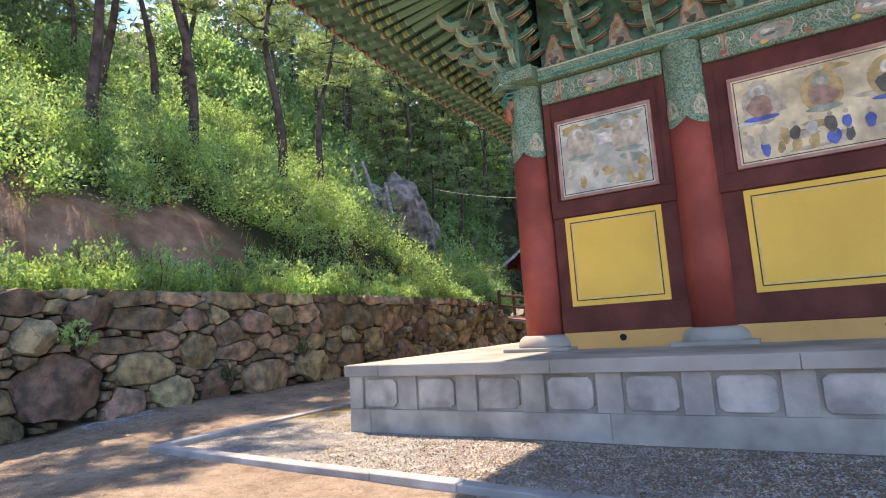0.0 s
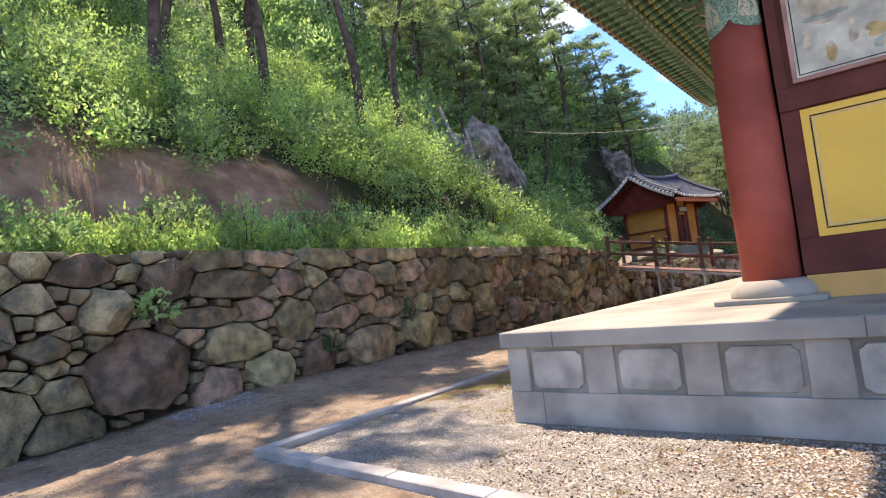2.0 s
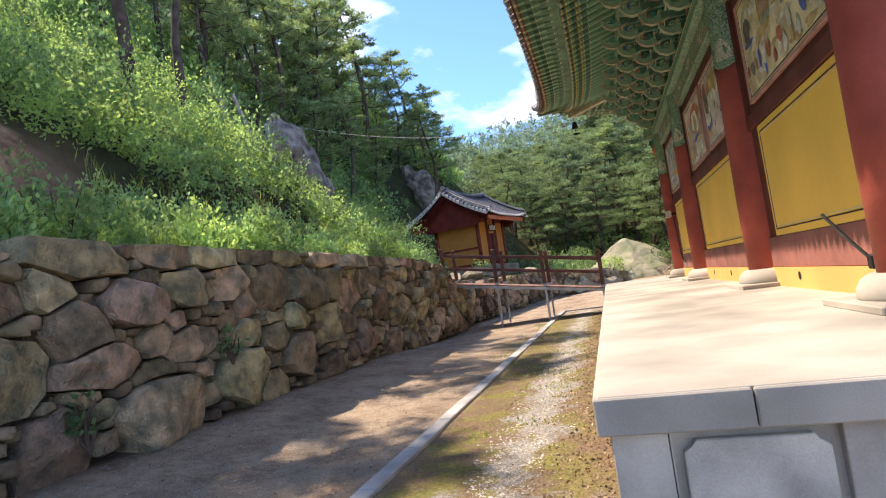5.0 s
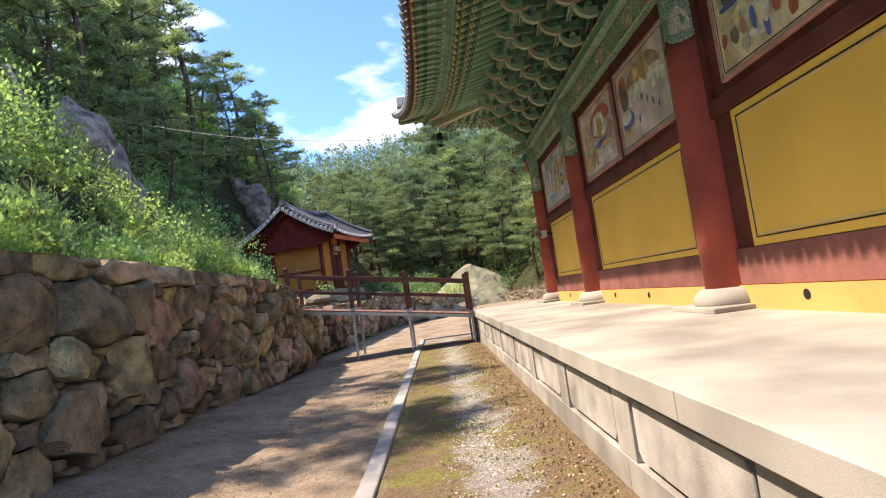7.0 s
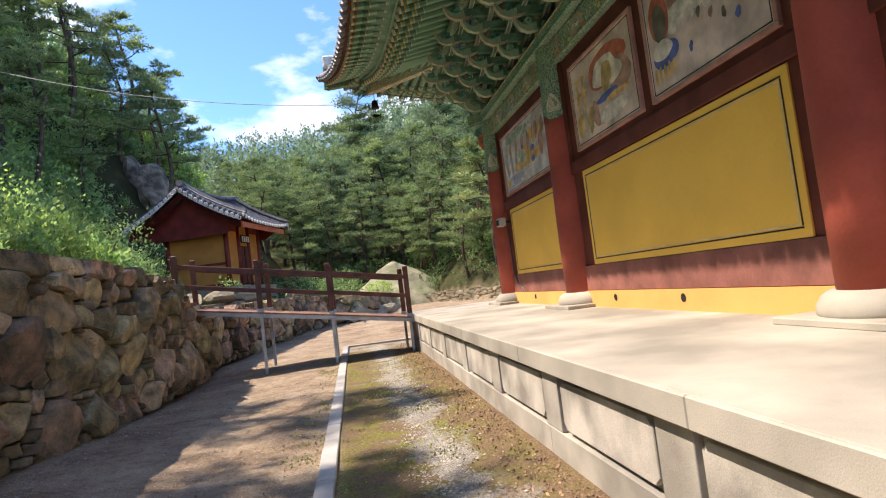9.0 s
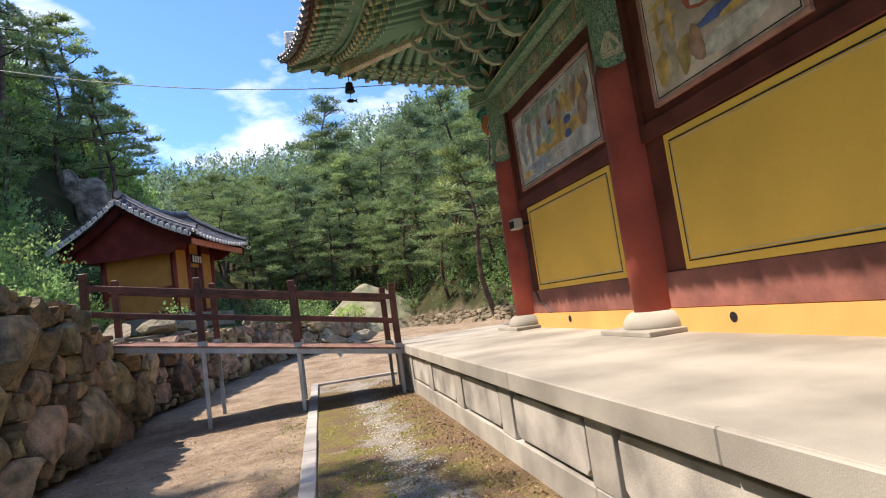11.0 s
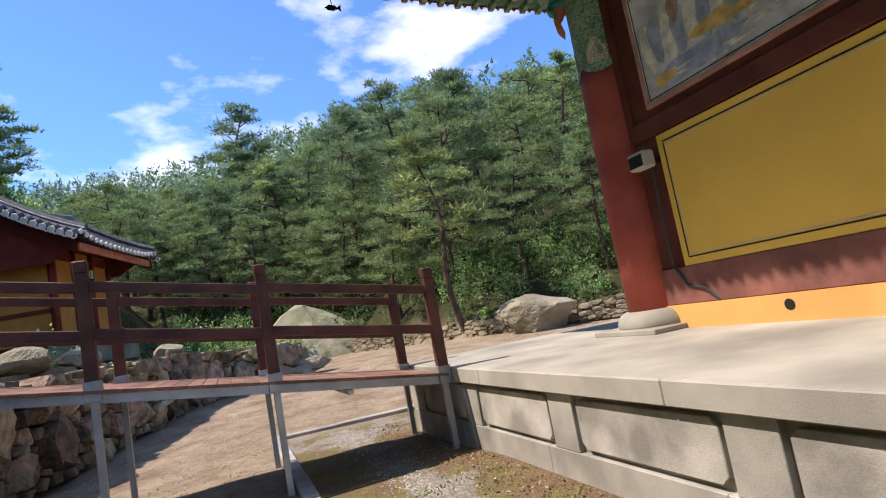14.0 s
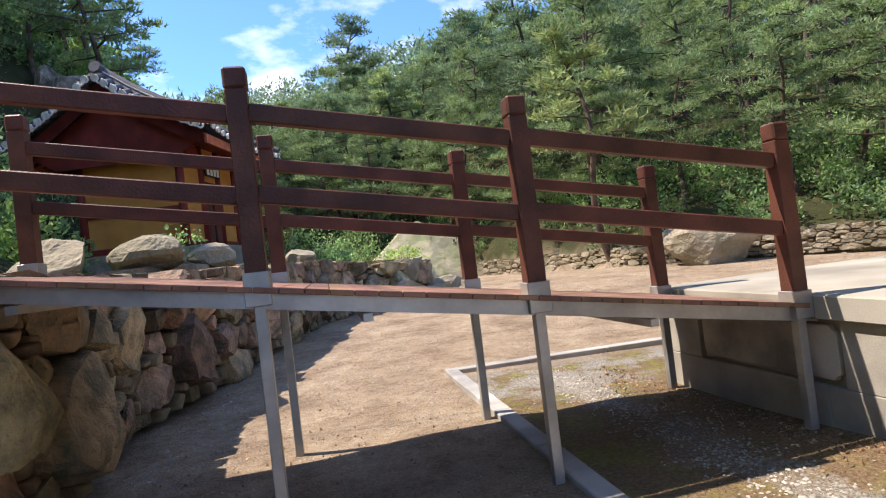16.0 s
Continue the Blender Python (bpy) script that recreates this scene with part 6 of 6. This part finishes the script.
def pine(seed, tall, lean, crown_from, width, mat, tufts=9, limb_n=15, flat=0.5):
    """A red pine: a bent tapered trunk, crooked limbs, and rounded tufts of needles on their twigs."""
    rng = np.random.default_rng(seed)
    ph = rng.uniform(0, 6.28)
    axis = lambda k: np.array((lean[0] * k * tall + 0.5 * math.sin(ph + 5 * k) * min(1, 2 * k), lean[1] * k * tall + 0.45 * math.sin(ph * 2 + 6 * k) * min(1, 2 * k), tall * k))
    bm = tube([tuple(axis(k)) for k in np.linspace(-0.06, 0.97, 11)], [0.2 * tall / 11 * (1 - 0.85 * k) + 0.015 for k in np.linspace(0, 1, 11)], 7)
    centres, radii = [], []
    for i in range(limb_n):
        f = (i + rng.uniform(0, 0.8)) / limb_n
        k = crown_from + (0.97 - crown_from) * f
        a = axis(k)
        an = 2.4 * i + rng.uniform(-0.5, 0.5)
        reach = width * (0.28 + 0.72 * (1 - f) ** 0.8) * (0.55 + 0.45 * min(1, f * 3.5)) * rng.uniform(0.7, 1.2)
        out = np.array((math.cos(an), math.sin(an), 0.0))
        side = np.array((-out[1], out[0], 0.0))
        e = a + out * reach + np.array((0, 0, rng.uniform(-0.05, 0.25) * reach))
        line = branch_line(a, e, 3, rng, 0.10)
        tube(line, [0.05 * tall / 11, 0.04 * tall / 11, 0.025, 0.012], 5, bm)
        for q in range(tufts):
            g = 0.38 + 0.68 * (q + rng.uniform(0, 0.9)) / tufts
            fan = rng.uniform(-1, 1) * reach * 0.42 * (1.1 - 0.6 * abs(g - 0.7))
            centres.append(a + (e - a) * g + side * fan + np.array((0, 0, rng.uniform(-0.05, 0.28))))
            radii.append(rng.uniform(0.40, 0.72) * width / 3.2)
    for q in range(tufts):
        centres.append(axis(0.97) + rng.normal(size=3) * np.array((0.35, 0.35, 0.3)) * width / 3)
        radii.append(rng.uniform(0.3, 0.5) * width / 3.2)
    n = 34
    c, r = np.repeat(np.array(centres), n, 0), np.repeat(np.array(radii), n)[:, None]
    q = rng.normal(size=(len(c), 3))
    q /= np.linalg.norm(q, axis=1, keepdims=True)
    q[:, 2] = np.where(q[:, 2] < -0.2, -q[:, 2] * 0.5, q[:, 2])
    lv = needle_tris(c + q * r * np.array((1, 1, flat)) * rng.uniform(0.35, 1.0, (len(c), 1)), 0.40, 0.17, rng, up=0.35, out=q * 1.6, spread=0.45)
    t = thing("pine_tree", label="tall red pine with a bent trunk and layered needle pads", category="tree", group="pines on the slopes")
    part("trunk", bm, M_BARK, t, "reddish-brown bark", smooth=True)
    tris("crown", lv, mat, t, "layered green needle crown")
    return t


KINDS = [pine(101, 11.5, (0.04, 0.02), 0.50, 2.9, M_NEEDLE, 8, 12), pine(102, 13.0, (-0.05, 0.03), 0.55, 2.8, M_NEEDLE, 8, 12), pine(103, 9.5, (0.10, -0.05), 0.42, 3.0, M_NEEDLE, 8, 12),
         pine(104, 12.0, (0.02, -0.03), 0.14, 3.9, M_NEEDLE_B, 10, 20, 0.7), pine(105, 10.5, (-0.03, 0.04), 0.28, 3.9, M_NEEDLE_C, 10, 18, 0.7), pine(106, 11.0, (0.05, 0.05), 0.24, 3.8, M_NEEDLE_C, 10, 18, 0.7), pine(107, 9.0, (-0.17, -0.04), 0.46, 3.1, M_NEEDLE_SUN, 9, 13, 0.6)]
used = set()


def plant(kind, x, y, scale, rot, sink=0.15):
    ob = KINDS[kind]
    m = pose(x, y, ground_z(x, y) - sink, 0, 0, rot) @ Matrix.Scale(scale, 4)
    if kind in used:
        o = copy_thing(ob, m)
        o.matrix_basis = m
        return o
    used.add(kind)
    ob.matrix_basis = m
    return ob


rng = np.random.default_rng(7)
# pines on the left slope
# First four are sited to shade the path; the fourth is added for it.
for i, (x, y, k, s) in enumerate([(-18.6, 17.8, 1, 0.98), (-18.8, 13.5, 1, 0.95), (-18.4, 9.6, 1, 0.95), (-18.5, 5.8, 0, 1.0), (-19.6, 21.4, 1, 0.9), (-23.5, 12.5, 0, 1.0), (-24.5, 15.5, 1, 0.9), (-27, 8, 0, 1.0), (-26, 6, 1, 1.1), (-25.0, 30.5, 0, 0.85), (-24.2, 33.6, 2, 0.9), (-26.5, 31.5, 0, 0.9), (-22.5, 37.0, 0, 0.75), (-21.3, 39.0, 1, 0.7), (-28.2, 19.7, 1, 0.9),
                                  (-27.5, 30.0, 1, 0.85), (-27.6, 33.4, 2, 1.0), (-28.0, 39.6, 0, 1.0), (-25.5, 38.5, 1, 1.1), (-23.5, 41.0, 2, 1.1), (-26.5, 44.0, 0, 1.15), 
                                  (-31, 35, 0, 1.0), (-30, 41, 1, 1.0), (-28, 1, 0, 1.1), (-35, 45, 0, 1.0), (-28, 49, 1, 0.9), (-22, 52, 3, 0.7), (-25, 56, 4, 0.8), (-28.5, 27.2, 1, 0.85), (-28.0, 37.0, 0, 0.85), (-24.2, 41.2, 2, 0.75), (-26.0, 41.6, 1, 0.8), (-21.6, 44.5, 2, 0.7), (-24.5, 47.5, 1, 0.75), (-25.9, 18.2, 1, 0.9), (-27, 13, 2, 0.9), (-38, 38, 1, 1.0), (-33, 50, 0, 1.0), (-23.4, 47.4, 0, 1.0), (-24.6, 51.5, 1, 1.05), (-26.5, 52.5, 0, 1.1), (-25.5, 43.0, 1, 1.0), (-22.6, 55.5, 0, 0.95), (-18.4, 47.6, 0, 0.95), (-20.6, 54.2, 2, 0.95), (-3.8, 87.8, 3, 1.5), (-5.4, 86.0, 4, 1.25), (-2.0, 86.5, 5, 1.2), (-27.5, 46.5, 2, 0.9), (-21.6, 54.5, 2, 0.7), (-20.0, 58.0, 4, 0.7), (-36, 33, 4, 1.1), (-41, 36, 3, 1.1), (-43, 31, 4, 1.2)]):
    plant(k, x, y, s, 67 * i)
# the leaning pine beside the broad boulder
plant(6, 1.3, 41.4, 1.0, 0)
for i, (x, y, k, sc) in enumerate([(0.3, 47.5, 4, 0.62), (-0.9, 52.5, 5, 0.7), (2.9, 45.0, 5, 0.6), (5.0, 42.0, 4, 0.6), (-2.8, 57.0, 4, 0.75), (-6.0, 58.0, 5, 0.72), (-9.0, 59.5, 4, 0.75), (-12.0, 60.5, 5, 0.7), (2.0, 49.5, 3, 0.7), (7.5, 39.0, 5, 0.6), (-4.5, 61.5, 3, 0.85), (-8.0, 63.0, 3, 0.85)]):
    plant(k, x, y, sc, 83 * i)
# the wooded slope behind the low wall
done = [(1.3, 41.4), (0.3, 47.5), (-0.9, 52.5), (2.9, 45.0), (5.0, 42.0), (-2.8, 57.0), (-6.0, 58.0), (2.0, 49.5), (7.5, 39.0)]
for i in range(2600):
    x, y = rng.uniform(-24, 46), rng.uniform(24, 86)
    b = float(back_depth(np.array([x]), np.array([y]))[0])
    if not 1.2 < b < 27 or (x < -2.5 and y < 57) or x < np.interp(y, EDGE_Y, EDGE_X) - 9:
        continue
    gap = 2.3 if b < 8 else 3.0
    if any((x - p) ** 2 + (y - q) ** 2 < gap * gap for p, q in done):
        continue
    done.append((x, y))
    near = b < 7
    plant(int(rng.choice([5, 4, 5, 4, 2]) if near else rng.choice([3, 4, 5, 3, 0])), x, y, rng.uniform(0.55, 0.78) if near else rng.uniform(0.72, 1.0), rng.uniform(0, 360))
    if len(done) > 132:
        break

# far woods: crowns on the distant hills
cent, outs = [], []
n_far = 0
for i in range(9000):
    y = rng.uniform(20, 175)
    x = rng.uniform(-0.75, 0.85) * (y + 10) - 8
    b = float(back_depth(np.array([x]), np.array([y]))[0])
    d = float(np.interp(y, EDGE_Y, EDGE_X)) - x
    if not ((b > 24 and b < 84) or 24 < d < 75) or x > 60:
        continue
    n_far += 1
    if n_far > 1100:
        break
    z = ground_z(x, y)
    h, w = rng.uniform(7, 12), rng.uniform(2.0, 3.4)
    q = rng.normal(size=(190, 3))
    q /= np.linalg.norm(q, axis=1, keepdims=True)
    q = 0.9 * q[rng.integers(0, 34, 190)] + rng.normal(size=(190, 3)) * 0.13
    q[:, :2] *= np.clip(1.15 - 0.5 * q[:, 2:3], 0.3, 1.4)
    cent.append(np.array((x, y, z + h * 0.58)) + q * np.array((w, w, h * 0.46)))
    outs.append(q)
for i in range(190):
    y = rng.uniform(-12, 20)
    x = float(np.interp(y, EDGE_Y, EDGE_X)) - rng.uniform(20, 62)
    z = ground_z(x, y)
    h, w = rng.uniform(6, 10), rng.uniform(1.8, 3.0)
    q = rng.normal(size=(230, 3))
    q /= np.linalg.norm(q, axis=1, keepdims=True)
    q = 0.9 * q[rng.integers(0, 34, 230)] + rng.normal(size=(230, 3)) * 0.13
    cent.append(np.array((x, y, z + h * 0.55)) + q * np.array((w, w, h * 0.5)))
    outs.append(q)
cent, outs = np.concatenate(cent), np.concatenate(outs)
tagged(tris("far_woods", needle_tris(cent, 0.8, 0.62, rng, up=0.05, out=outs, spread=0.7), M_NEEDLE_FAR), "dense pine woods on the distant hills", "woods", kind="stuff")


# undergrowth on the slopes, all leaves
def undergrowth(name, label, mat, count, leaves, size, leaf, where, seed, up=0.5):
    r2 = np.random.default_rng(seed)
    cs, os_ = [], []
    k = 0
    while k < count:
        x, y = where(r2)
        if x is None:
            continue
        k += 1
        w = size * r2.uniform(0.5, 1.35) * (1.0 + 0.35 * float(wavy(x, y, 0.6, 9)))
        h = w * r2.uniform(1.2, 2.6)
        q = r2.normal(size=(leaves, 3))
        q /= np.linalg.norm(q, axis=1, keepdims=True)
        q = q * (r2.uniform(0.3, 1.0, leaves) ** 0.5)[:, None]
        q = q[r2.integers(0, max(3, leaves // 6), leaves)] * 0.9 + r2.normal(size=(leaves, 3)) * 0.12
        cs.append(np.array((x, y, ground_z(x, y) + h * 0.42)) + q * np.array((w, w, h * 0.6)))
        os_.append(q)
    cs, os_ = np.concatenate(cs), np.concatenate(os_)
    return tagged(quads(name, leaf_quads(cs, leaf, leaf * 0.5, r2, up=up, out=os_, spread=0.8), mat), label, "undergrowth", kind="stuff")


def slope_spot(r2, d0, d1, y0, y1):
    y = r2.uniform(y0, y1)
    d = d0 + (d1 - d0) * r2.uniform() ** 1.2
    x = float(np.interp(y, EDGE_Y, EDGE_X)) - d
    if 1.5 < d < 3.4 and 3 < y < 12 and r2.random() < 0.8:
        return None, None
    if (x + 20.8) ** 2 + (y - 30.6) ** 2 < 11 or (x + 20.3) ** 2 + (y - 27.4) ** 2 < 3.5 or (x + 18.5) ** 2 + (y - 49) ** 2 < 6:
        return None, None
    if (x + 14.1) ** 2 + (y - 40.9) ** 2 < 14:
        return None, None
    if 0.8 < d < 8 and 33 < y < 46 and r2.random() < 0.85:
        return None, None
    if d > 3 and float(wavy(x, y, 1.1, 5)) < -0.12 and r2.random() < 0.8:
        return None, None
    return x, y


undergrowth("shrub_thicket", "green shrubs covering the hillside", M_LEAF, 640, 280, 0.82, 0.125, lambda r2: slope_spot(r2, 2.6, 24, -4, 48), 21)
undergrowth("bright_thicket", "sunlit yellow-green shrubs on the hillside", M_LEAF_B, 430, 300, 0.76, 0.115, lambda r2: slope_spot(r2, 3.0, 16, 5, 34), 22)
undergrowth("dark_thicket", "dark green creepers and shrubs on the hillside", M_LEAF_C, 420, 260, 0.9, 0.13, lambda r2: slope_spot(r2, 2.5, 26, -6, 56), 23)
undergrowth("wall_top_weeds", "leafy weeds along the top of the retaining wall", M_LEAF_B, 420, 150, 0.34, 0.09, lambda r2: slope_spot(r2, 0.15, 1.6, 0, 24), 24, up=0.9)
undergrowth("wall_top_herbs", "low green herbs along the top of the retaining wall", M_LEAF, 420, 150, 0.36, 0.09, lambda r2: slope_spot(r2, 0.1, 2.2, 0, 24), 25, up=0.9)


def high_slope(r2):
    y = r2.uniform(24, 64)
    d = r2.uniform(9.5, 27) if y > 33 else r2.uniform(7, 27)
    x = float(np.interp(y, EDGE_Y, EDGE_X)) - d
    if x > -19.5 or (x + 19.8) ** 2 + (y - 50) ** 2 < 13 or (x + 19.0) ** 2 + (y - 46) ** 2 < 7 or (x + 21.2) ** 2 + (y - 30.8) ** 2 < 14:
        return None, None
    return x, y


undergrowth("young_broadleaf_wood", "young broadleaf trees and tall shrubs under the pines", M_LEAF, 250, 240, 1.6, 0.32, high_slope, 27)
undergrowth("sunlit_broadleaf_wood", "sunlit green crowns of young trees on the hillside", M_LEAF_B, 170, 230, 1.4, 0.30, high_slope, 28)
undergrowth("upper_thicket", "leafy shrubs high on the hillside", M_LEAF, 200, 180, 1.2, 0.26, lambda r2: slope_spot(r2, 13, 36, 2, 32), 29)


def wood_floor(r2):
    x, y = r2.uniform(-12, 34), r2.uniform(26, 66)
    b = float(back_depth(np.array([x]), np.array([y]))[0])
    return (x, y) if 0.7 < b < 9 else (None, None)


undergrowth("wood_edge_shrubs", "green shrubs at the edge of the pine wood", M_LEAF, 260, 130, 0.75, 0.17, lambda r2: (lambda p: p if p[0] is not None and p[0] > 0.5 else (None, None))(wood_floor(r2)), 36)
# The shade under the trees is painted in by the darker leaves.
undergrowth("forest_floor_shrubs", "shrubs under the pines, leaves coloured dark for the wood's shade", M_LEAF_C, 360, 130, 0.8, 0.18, wood_floor, 26)


def blades(name, label, count, tall, where, seed, mat=M_GRASS):
    r2 = np.random.default_rng(seed)
    cs = []
    while len(cs) < count:
        x, y = where(r2)
        if x is None:
            continue
        for _ in range(14):
            xx, yy = x + r2.normal() * 0.1, y + r2.normal() * 0.1
            cs.append((xx, yy, ground_z(xx, yy) + tall * 0.4))
    cs = np.array(cs)
    return tagged(quads(name, leaf_quads(cs, tall, 0.022, r2, up=2.2, spread=0.7), mat), label, "grass", kind="stuff")


blades("wall_top_grass", "tall grass tufts on top of the retaining wall", 5200, 0.40, lambda r2: slope_spot(r2, 0.1, 2.6, 0, 24), 31)
blades("kerb_grass", "sparse short grass beside the kerb", 1500, 0.03, lambda r2: (-7.0 + 0.45 * r2.normal(), 10 + 14 * r2.random() ** 0.8) if r2.random() < 0.8 else (r2.uniform(-8.4, -8.12), r2.uniform(16, 24)), 32)


def bush(name, at, w, h, leaves, mat, seed, label, leaf=0.14):
    r2 = np.random.default_rng(seed)
    t = thing(name, pose(*at), label, "shrub")
    bm = bmesh.new()
    for i in range(7):
        an = i * 0.9
        tube(branch_line((0, 0, -0.1), (math.cos(an) * w * 0.6, math.sin(an) * w * 0.6, h * r2.uniform(0.5, 0.9)), 3, r2, 0.03), [0.02, 0.016, 0.012, 0.006], 5, bm)
    part("stem", bm, M_BARK, t)
    q = r2.normal(size=(leaves, 3))
    q /= np.linalg.norm(q, axis=1, keepdims=True)
    q = q[r2.integers(0, leaves // 6, leaves)] * 0.88 + r2.normal(size=(leaves, 3)) * 0.14
    c = q * np.array((w, w, h * 0.5)) + np.array((0, 0, h * 0.55))
    quads("foliage", leaf_quads(c, leaf, leaf * 0.5, r2, up=0.5, out=q, spread=0.8), mat, t)
    return t


bush("fern_tuft", (-11.05, 5.6, 1.55), 0.30, 0.5, 160, M_LEAF, 41, "green fern-like plant growing out of the stone wall", 0.13)
bush("fern_tuft", (-11.05, 8.85, 0.6), 0.16, 0.5, 90, M_LEAF_C, 42, "small dark weed in the wall's joints", 0.1)
bush("fern_tuft", (-11.05, 11.2, 1.1), 0.18, 0.4, 90, M_LEAF_C, 43, "small dark weed in the wall's joints", 0.1)
r2 = np.random.default_rng(61)
for i in range(26):
    y = 2.5 + i * 0.82 + r2.uniform(-0.3, 0.3)
    x = -12.05 - r2.uniform(0, 1.1)
    bush("weed_bush", (x, y, ground_z(x, y)), r2.uniform(0.28, 0.55), r2.uniform(0.6, 1.25), 240, (M_LEAF, M_LEAF_B, M_LEAF)[i % 3], 70 + i, "tall leafy weed on top of the stone wall", 0.13)
bush("clipped_shrub", (-5.6, 50.0, ground_z(-5.6, 50.0)), 1.0, 1.3, 900, M_LEAF_B, 44, "bright green rounded shrub near the pointed boulder")
bush("clipped_shrub", (-8.2, 49.0, ground_z(-8.2, 49.0)), 1.6, 2.2, 1300, M_LEAF, 45, "green leafy shrub on the shrine terrace")


# ---- loose pebbles and leaf litter on the gravel bed ----
def pebbles(name, label, count, size, where, seed, mat):
    r2 = np.random.default_rng(seed)
    c = np.array([where(r2) for _ in range(count)])
    z = height(c[:, 0], c[:, 1])
    r = size * r2.uniform(0.5, 1.4, count)
    base = np.array([(1, 0, 0), (0, 1, 0), (-1, 0, 0), (0, -1, 0), (0, 0, 0.7), (0, 0, -0.5)])
    an = r2.uniform(0, 6.28, count)
    ca, sa = np.cos(an), np.sin(an)
    v = base[None] * (r[:, None] * np.ones(6)[None])[..., None] * r2.uniform(0.6, 1.25, (count, 6, 1))
    v = np.stack([v[..., 0] * ca[:, None] - v[..., 1] * sa[:, None], v[..., 0] * sa[:, None] + v[..., 1] * ca[:, None], v[..., 2]], -1)
    v += np.stack([c[:, 0], c[:, 1], z + r * 0.2], -1)[:, None]
    tri = np.array([(0, 1, 4), (1, 2, 4), (2, 3, 4), (3, 0, 4)])
    f = (tri[None] + 6 * np.arange(count)[:, None, None]).reshape(-1, 3).astype(np.int32)
    me = bpy.data.meshes.new(name)
    me.vertices.add(count * 6)
    me.vertices.foreach_set("co", v.astype(np.float32).ravel())
    me.loops.add(f.size)
    me.loops.foreach_set("vertex_index", f.ravel())
    me.polygons.add(len(f))
    me.polygons.foreach_set("loop_start", np.arange(0, f.size, 3, dtype=np.int32))
    me.update(calc_edges=True)
    return tagged(mesh_part(name, me, mat), label, "gravel", kind="stuff")


def bed(r2):
    if r2.random() < 0.72:
        return r2.uniform(-7.9, 1.5), r2.uniform(4.95, 6.98)
    return -6.93 + 0.17 * r2.normal(), r2.uniform(6, 28.4)


pebbles("gravel", "loose grey gravel between the kerb and the plinth", 34000, 0.0125, bed, 51, M_PEBBLE)
pebbles("yard_grit", "small stones scattered over the sandy yard", 14000, 0.009, lambda r2: (r2.uniform(-11.2, -8.2), r2.uniform(2, 38)) if r2.random() < 0.8 else (r2.uniform(-10, 2), r2.uniform(1.5, 4.9)), 52, M_PEBBLE)


def litter_spot(r2):
    if r2.random() < 0.45:
        return r2.uniform(-5.5, 1.5), r2.uniform(4.95, 6.9)
    if r2.random() < 0.7:
        return -6.08 - abs(r2.normal()) * 0.33, r2.uniform(7, 28)
    return r2.uniform(-11, -8.2), r2.uniform(3, 34)


r2 = np.random.default_rng(53)
c = np.array([litter_spot(r2) for _ in range(9000)])
c = np.concatenate([c, (height(c[:, 0], c[:, 1]) + 0.006)[:, None]], 1)
tagged(quads("leaf_litter", leaf_quads(c, 0.035, 0.02, r2, up=0.0, spread=1.0, out=None) , M_LITTER), "dry brown leaf litter on gravel and sand", "leaf litter", kind="stuff")
pebbles("wall_foot_gravel", "blue-grey crushed stone along the foot of the retaining wall", 1700, 0.02, lambda r2: (-11.15 + abs(r2.normal()) * 0.3, r2.uniform(2, 34) if r2.random() < 0.35 else r2.uniform(5.6, 7.0)), 54, material("crushed_stone", (0.33, 0.325, 0.32), rough=0.85, vary=0.3, scale=5, island=0.35))
